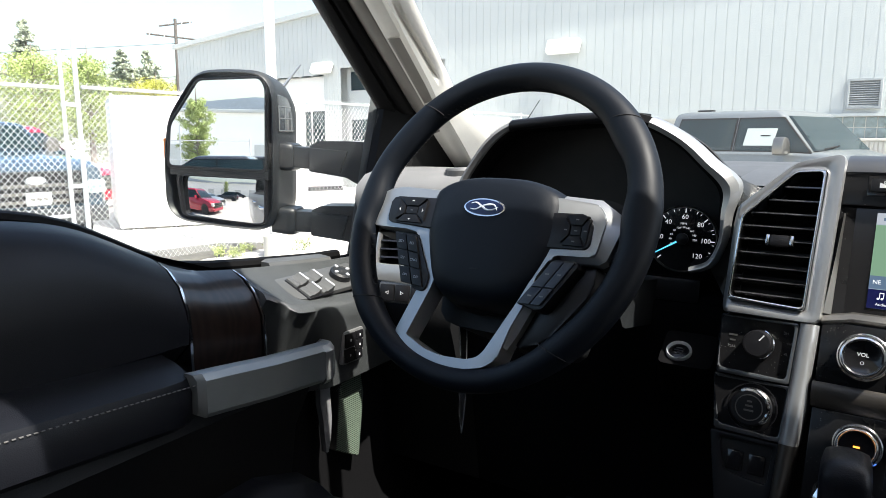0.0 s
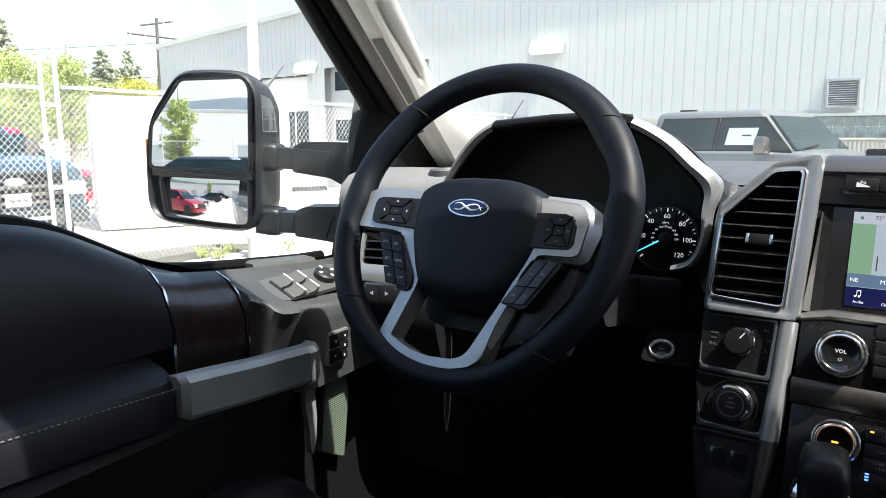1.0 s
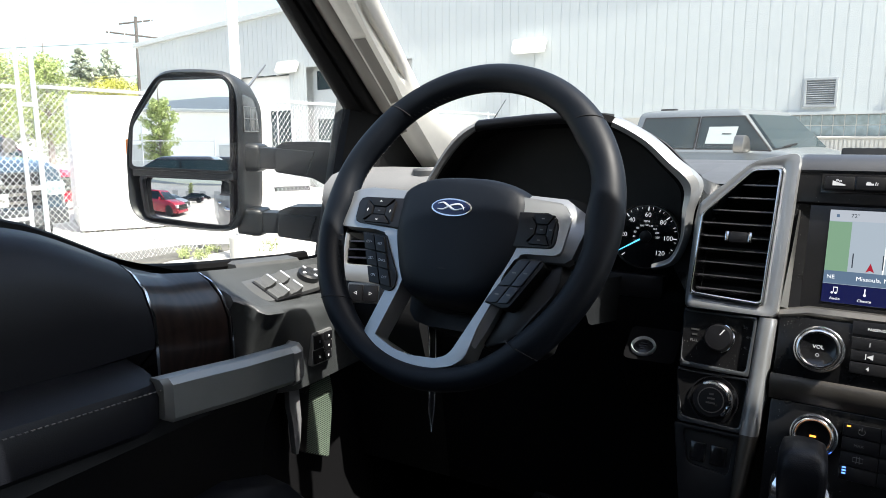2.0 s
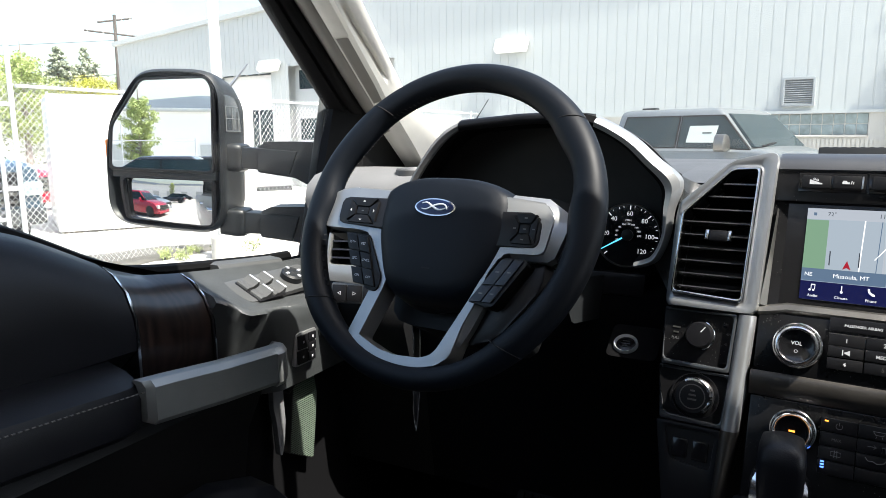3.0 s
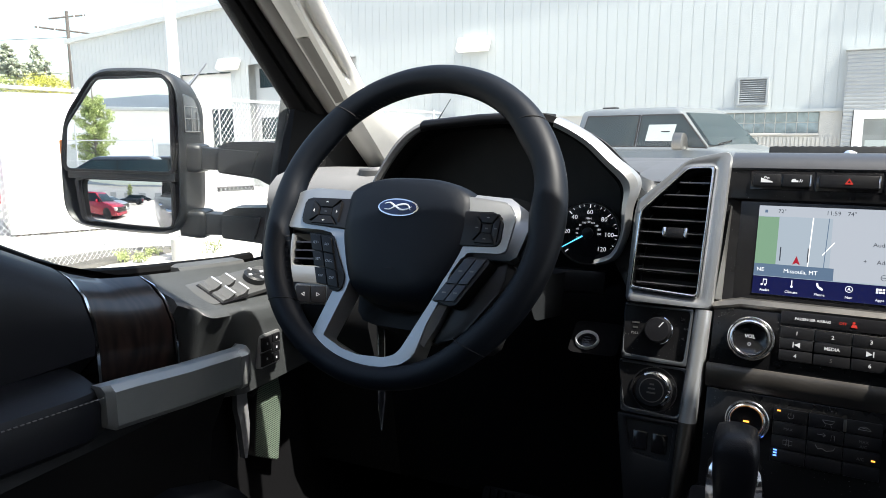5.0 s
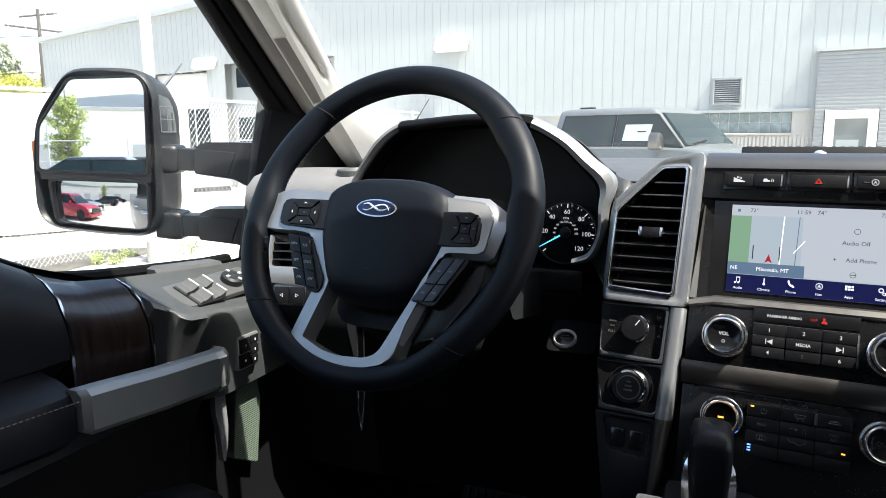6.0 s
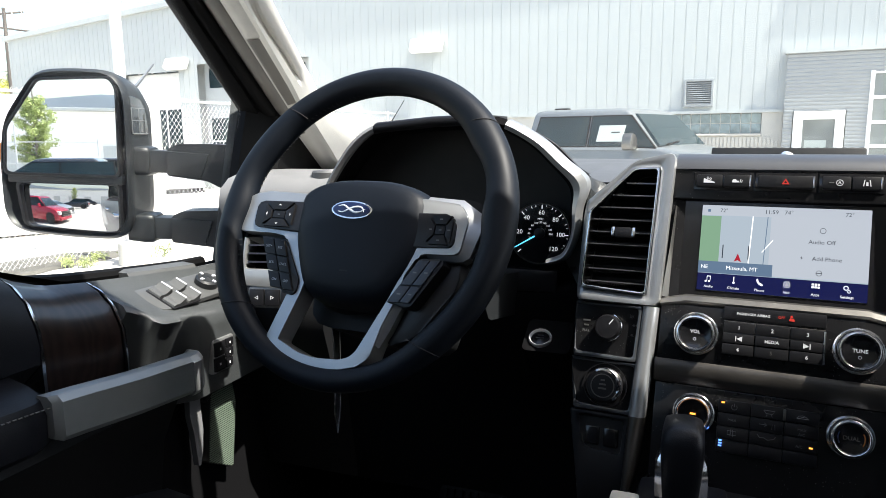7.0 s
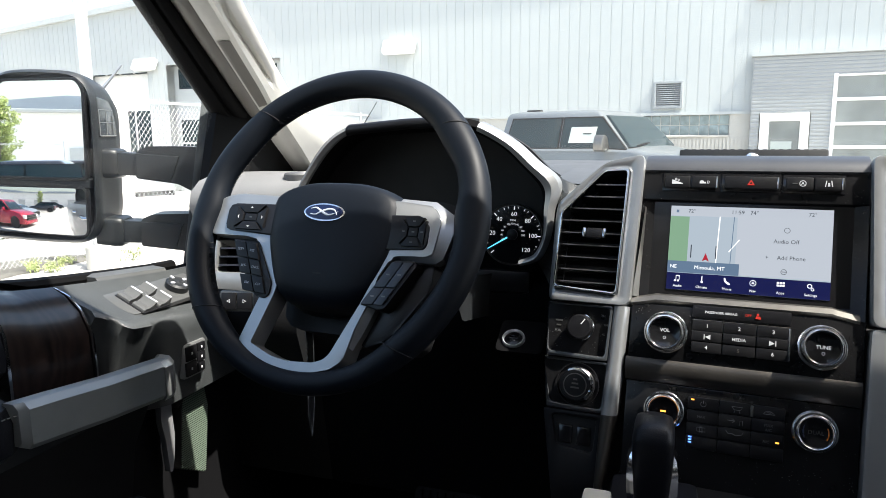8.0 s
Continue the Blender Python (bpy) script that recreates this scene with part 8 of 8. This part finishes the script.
def build_own_truck():
    """Outer skin of the truck that the camera sits in: hood ahead and flank behind the mirror."""
    t = thing("own_truck_body", "pale grey truck body around the cab with a dusty hood", "pickup truck", (0.1, 0, 0))
    bm = bmesh.new()
    rows = []
    for y, z, c in ((1.42, -0.155, 0.03), (1.7, -0.135, 0.045), (2.2, -0.16, 0.05), (2.6, -0.21, 0.05), (2.75, -0.30, 0.03)):
        rows.append([cab(0.1 + x * 0.95, y, z + c * (1 - x * x) - (0.10 if abs(x) > 0.95 else 0)) for x in (-1, -0.92, -0.6, -0.55, -0.3, 0, 0.3, 0.55, 0.6, 0.92, 1)])
    loft(bm, rows, closed=False)
    bmesh.ops.solidify(bm, geom=bm.faces[:], thickness=0.02)
    part("hood", bm, TRUCKPAINT, t, "pale metallic hood", smooth=50)
    for s in (-1, 1):
        bm = bmesh.new()
        rows = []
        for y in (-4.2, -1.8, -0.1, 0.5, 1.2, 2.72):
            zt = belt(y) - 0.05 if y > -1.8 else -0.12
            rows.append([cab(0.1 + s * 0.93, y, zt), cab(0.1 + s * 0.985, y, zt - 0.09), cab(0.1 + s * 1.0, y, -0.5), cab(0.1 + s * 0.98, y, -1.1), cab(0.1 + s * 0.9, y, -1.15)])
        loft(bm, rows, closed=False)
        bmesh.ops.solidify(bm, geom=bm.faces[:], thickness=0.02)
        part("flank", bm, TRUCKPAINT, t, "pale silver door skin", smooth=50)
    bm = bmesh.new()
    box(bm, -0.84, 1.04, -4.2, -1.78, EYE - 0.72, EYE - 0.68)
    part("bed_floor", bm, BLACK, t, "black truck bed floor")
    bm = bmesh.new()
    box(bm, -0.86, 1.06, -4.24, -4.18, EYE - 0.95, EYE - 0.13, None, 0.015)
    part("tailgate", bm, TRUCKPAINT, t)
    bm = bmesh.new()
    box(bm, -0.84, 1.04, 2.70, 2.85, EYE - 1.1, EYE - 0.30, None, 0.04)
    part("front_end", bm, BLACK, t, "black grille and front end")
    for y in (1.9, -2.6):
        for s in (-1, 1):
            car_wheel(t, y, -(0.1 + s * 0.85), 0.42, pose(0, 0, 0, 0, 0, 90))
    bm = bmesh.new()
    tube(bm, [cab(-0.935, 1.99, -0.24), cab(-0.934, 1.992, 0.04), cab(-0.891, 2.008, 0.113)], [0.004, 0.003, 0.0015], 6)
    part("aerial", bm, BLACK, t, "short black aerial on the fender")
    for y in (0.05, -0.9):
        bm = bmesh.new()
        tube(bm, [cab(-0.885, y, -0.27), cab(-0.93, y - 0.02, -0.27), cab(-0.93, y - 0.2, -0.27), cab(-0.885, y - 0.22, -0.27)], 0.016, 8)
        part("door_handle", bm, CHROME, t, "chrome door handle")
    # unseen roof with the headliner's opening and front edge, for the same sun patches
    bm = bmesh.new()
    ring(bm, rect(-0.80, 1.0, -1.76, 0.583), rect(-0.36, 0.10, -0.25, 0.22), EYE + 0.502, EYE + 0.53)
    part("roof_skin", bm, TRUCKPAINT, t)
    bm = bmesh.new()
    loft(bm, [[cab(0.1 + x * 0.88, 1.43 + 0.03 * (1 - x * x), -0.10) for x in span(-1, 1, 8)], [cab(0.1 + x * 0.88, 1.36 + 0.08 * (1 - x * x), -0.085) for x in span(-1, 1, 8)]], closed=False)
    bmesh.ops.solidify(bm, geom=bm.faces[:], thickness=0.01)
    part("cowl", bm, BLACK, t)


def build_hills():
    rng = random.Random(5)
    h = tagged(new("hills"), "hazy wooded hills on the horizon", "hills", kind="structure")
    h.location = (-300, -900, 0)
    bm = bmesh.new()
    rows = []
    for j in range(9):
        row = []
        for i in range(61):
            a = radians(115 + 135 * i / 60)
            r = 900 + 60 * j
            f = math.sin(j / 8 * math.pi * 0.5)
            z = f * (112 + 32 * noise.noise(Vector((i * 0.16, 3.3, 0))) + 9 * noise.noise(Vector((i * 0.6, j * 0.4, 2))))
            row.append(Vector((r * math.sin(a), r * math.cos(a), z - 2)))
        rows.append(row)
    loft(bm, rows, closed=False)
    part("slope", bm, HILL, h, "dark wooded slope", smooth=180)


def build_white_hall():
    t = thing("white_hall", "long low white hall far behind the lot", "building", (-12, -46, 0))
    bm = bmesh.new()
    box(bm, -45, 14, -58, -46, 0, 4.75, None, 0.05)
    part("wall", bm, WHITE, t)
    bm = bmesh.new()
    box(bm, -45.4, 14.4, -58.4, -45.6, 4.75, 4.95, None, 0.05)
    part("roof", bm, SIDING, t)
    for k in range(9):
        bm = bmesh.new()
        box(bm, -41 + 6 * k, -38.5 + 6 * k, -46.02, -45.9, 0.0, 2.6)
        part("door", bm, SIDING, t)
    f = thing("pipe_rail_fence", "low grey pipe fence at the edge of the lot", "fence", (-8, -26, 0))
    for z in (0.8, 1.6, 2.35):
        bm = bmesh.new()
        tube(bm, [(-30, -26, z), (-3.5, -26, z)], 0.018, 6)
        part("rail", bm, GALV, f)
    for k in range(11):
        bm = bmesh.new()
        tube(bm, [(-30 + 2.65 * k, -26, 0), (-30 + 2.65 * k, -26, 2.45 + 0.5 * (k % 3 == 0))], 0.026, 6)
        part("post", bm, GALV, f)


# ---- put it together: outdoors, then the cab, small things last ----
build_ground()
build_building()
for u in (-8.5, -17.5):
    build_wall_lamp(u)
build_fence()
build_dark_bed()
build_light_pole()
build_trailer()
build_utility_pole()
build_hills()
for x, y, hgt, kind, seed, spread, label in (
        (-46, 24, 9.2, "conifer", 1, 0.34, "tall dark pine with ragged outline"), (-44.5, 29.6, 7.8, "conifer", 2, 0.50, "dark pointed pine behind the fence"), (-44.6, 31.6, 8.0, "conifer", 3, 0.52, "dark pointed pine behind the fence"), (-43, 34.0, 7.6, "conifer", 9, 0.50, "dark pointed pine behind the fence"),
        (-37, 19.5, 6.7, "leaf", 4, 0.40, "broad fresh green tree behind the fence"), (-38.2, 23.2, 7.1, "leaf", 5, 0.28, "slim fresh green tree behind the fence"), (-41, 29.6, 6.2, "yellow", 6, 0.42, "low yellow-green bush behind the fence"), (-40, 31.8, 5.8, "yellow", 7, 0.42, "low yellow-green bush behind the fence"),
        (-7.1, -36.0, 5.6, "leaf", 21, 0.18, "young fresh green tree by the lot")):
    build_tree(x, y, hgt, kind, seed, spread, label)
build_weeds([(-7.35, 7.30, 0.16, 0.26), (-7.20, 7.52, 0.12, 0.22), (-7.75, 6.45, 0.14, 0.20), (-7.55, 6.62, 0.10, 0.16), (-7.75, 7.0, 0.08, 0.14)])
build_vehicle("grey_pickup", "grey crew-cab pickup with a window sticker, parked", pose(-1.31, 11.55, 0, 0, 0, -20), GREYPAINT, "pickup", 6.0, 2.03, 2.06, sticker=True)
build_vehicle("blue_pickup", "blue pickup parked nose-on behind the fence", pose(-12.6, 5.36, 0, 0, 0, -7), BLUEPAINT, "pickup", 5.9, 2.0, 1.93)
build_vehicle("red_car", "red car parked behind the blue pickup", pose(-17.5, 8.6, 0, 0, 0, 20), REDPAINT, "suv", 4.7, 1.85, 1.95)
build_vehicle("red_suv", "bright red small sport-utility car parked in the lot", pose(-5.43, -8.5, 0, 0, 0, 18), REDPAINT, "suv", 4.5, 1.85, 1.72)
build_vehicle("silver_car", "silver car parked in the row", pose(-5.7, -11.7, 0, 0, 0, 18), SILVERPAINT, "suv", 4.5, 1.8, 1.42)
build_vehicle("black_suv", "black sport-utility car parked in the row", pose(-4.7, -22.6, 0, 0, 0, 186), BLACKPAINT, "suv", 4.9, 1.9, 1.73, "parked black cars")
build_vehicle("black_suv", "black sport-utility car parked further down the row", pose(-3.0, -37.0, 0, 0, 0, 6), BLACKPAINT, "suv", 4.9, 1.9, 1.78, "parked black cars")
build_white_hall()
build_own_truck()
build_mirror()
build_shell()
build_pillar()
build_door()
build_dash()
build_gauge()
build_start_button()
build_left_vent()
build_stack()
build_dash_speaker()
build_console()
build_shifter()
build_seats()
build_pedal()
build_wheel()
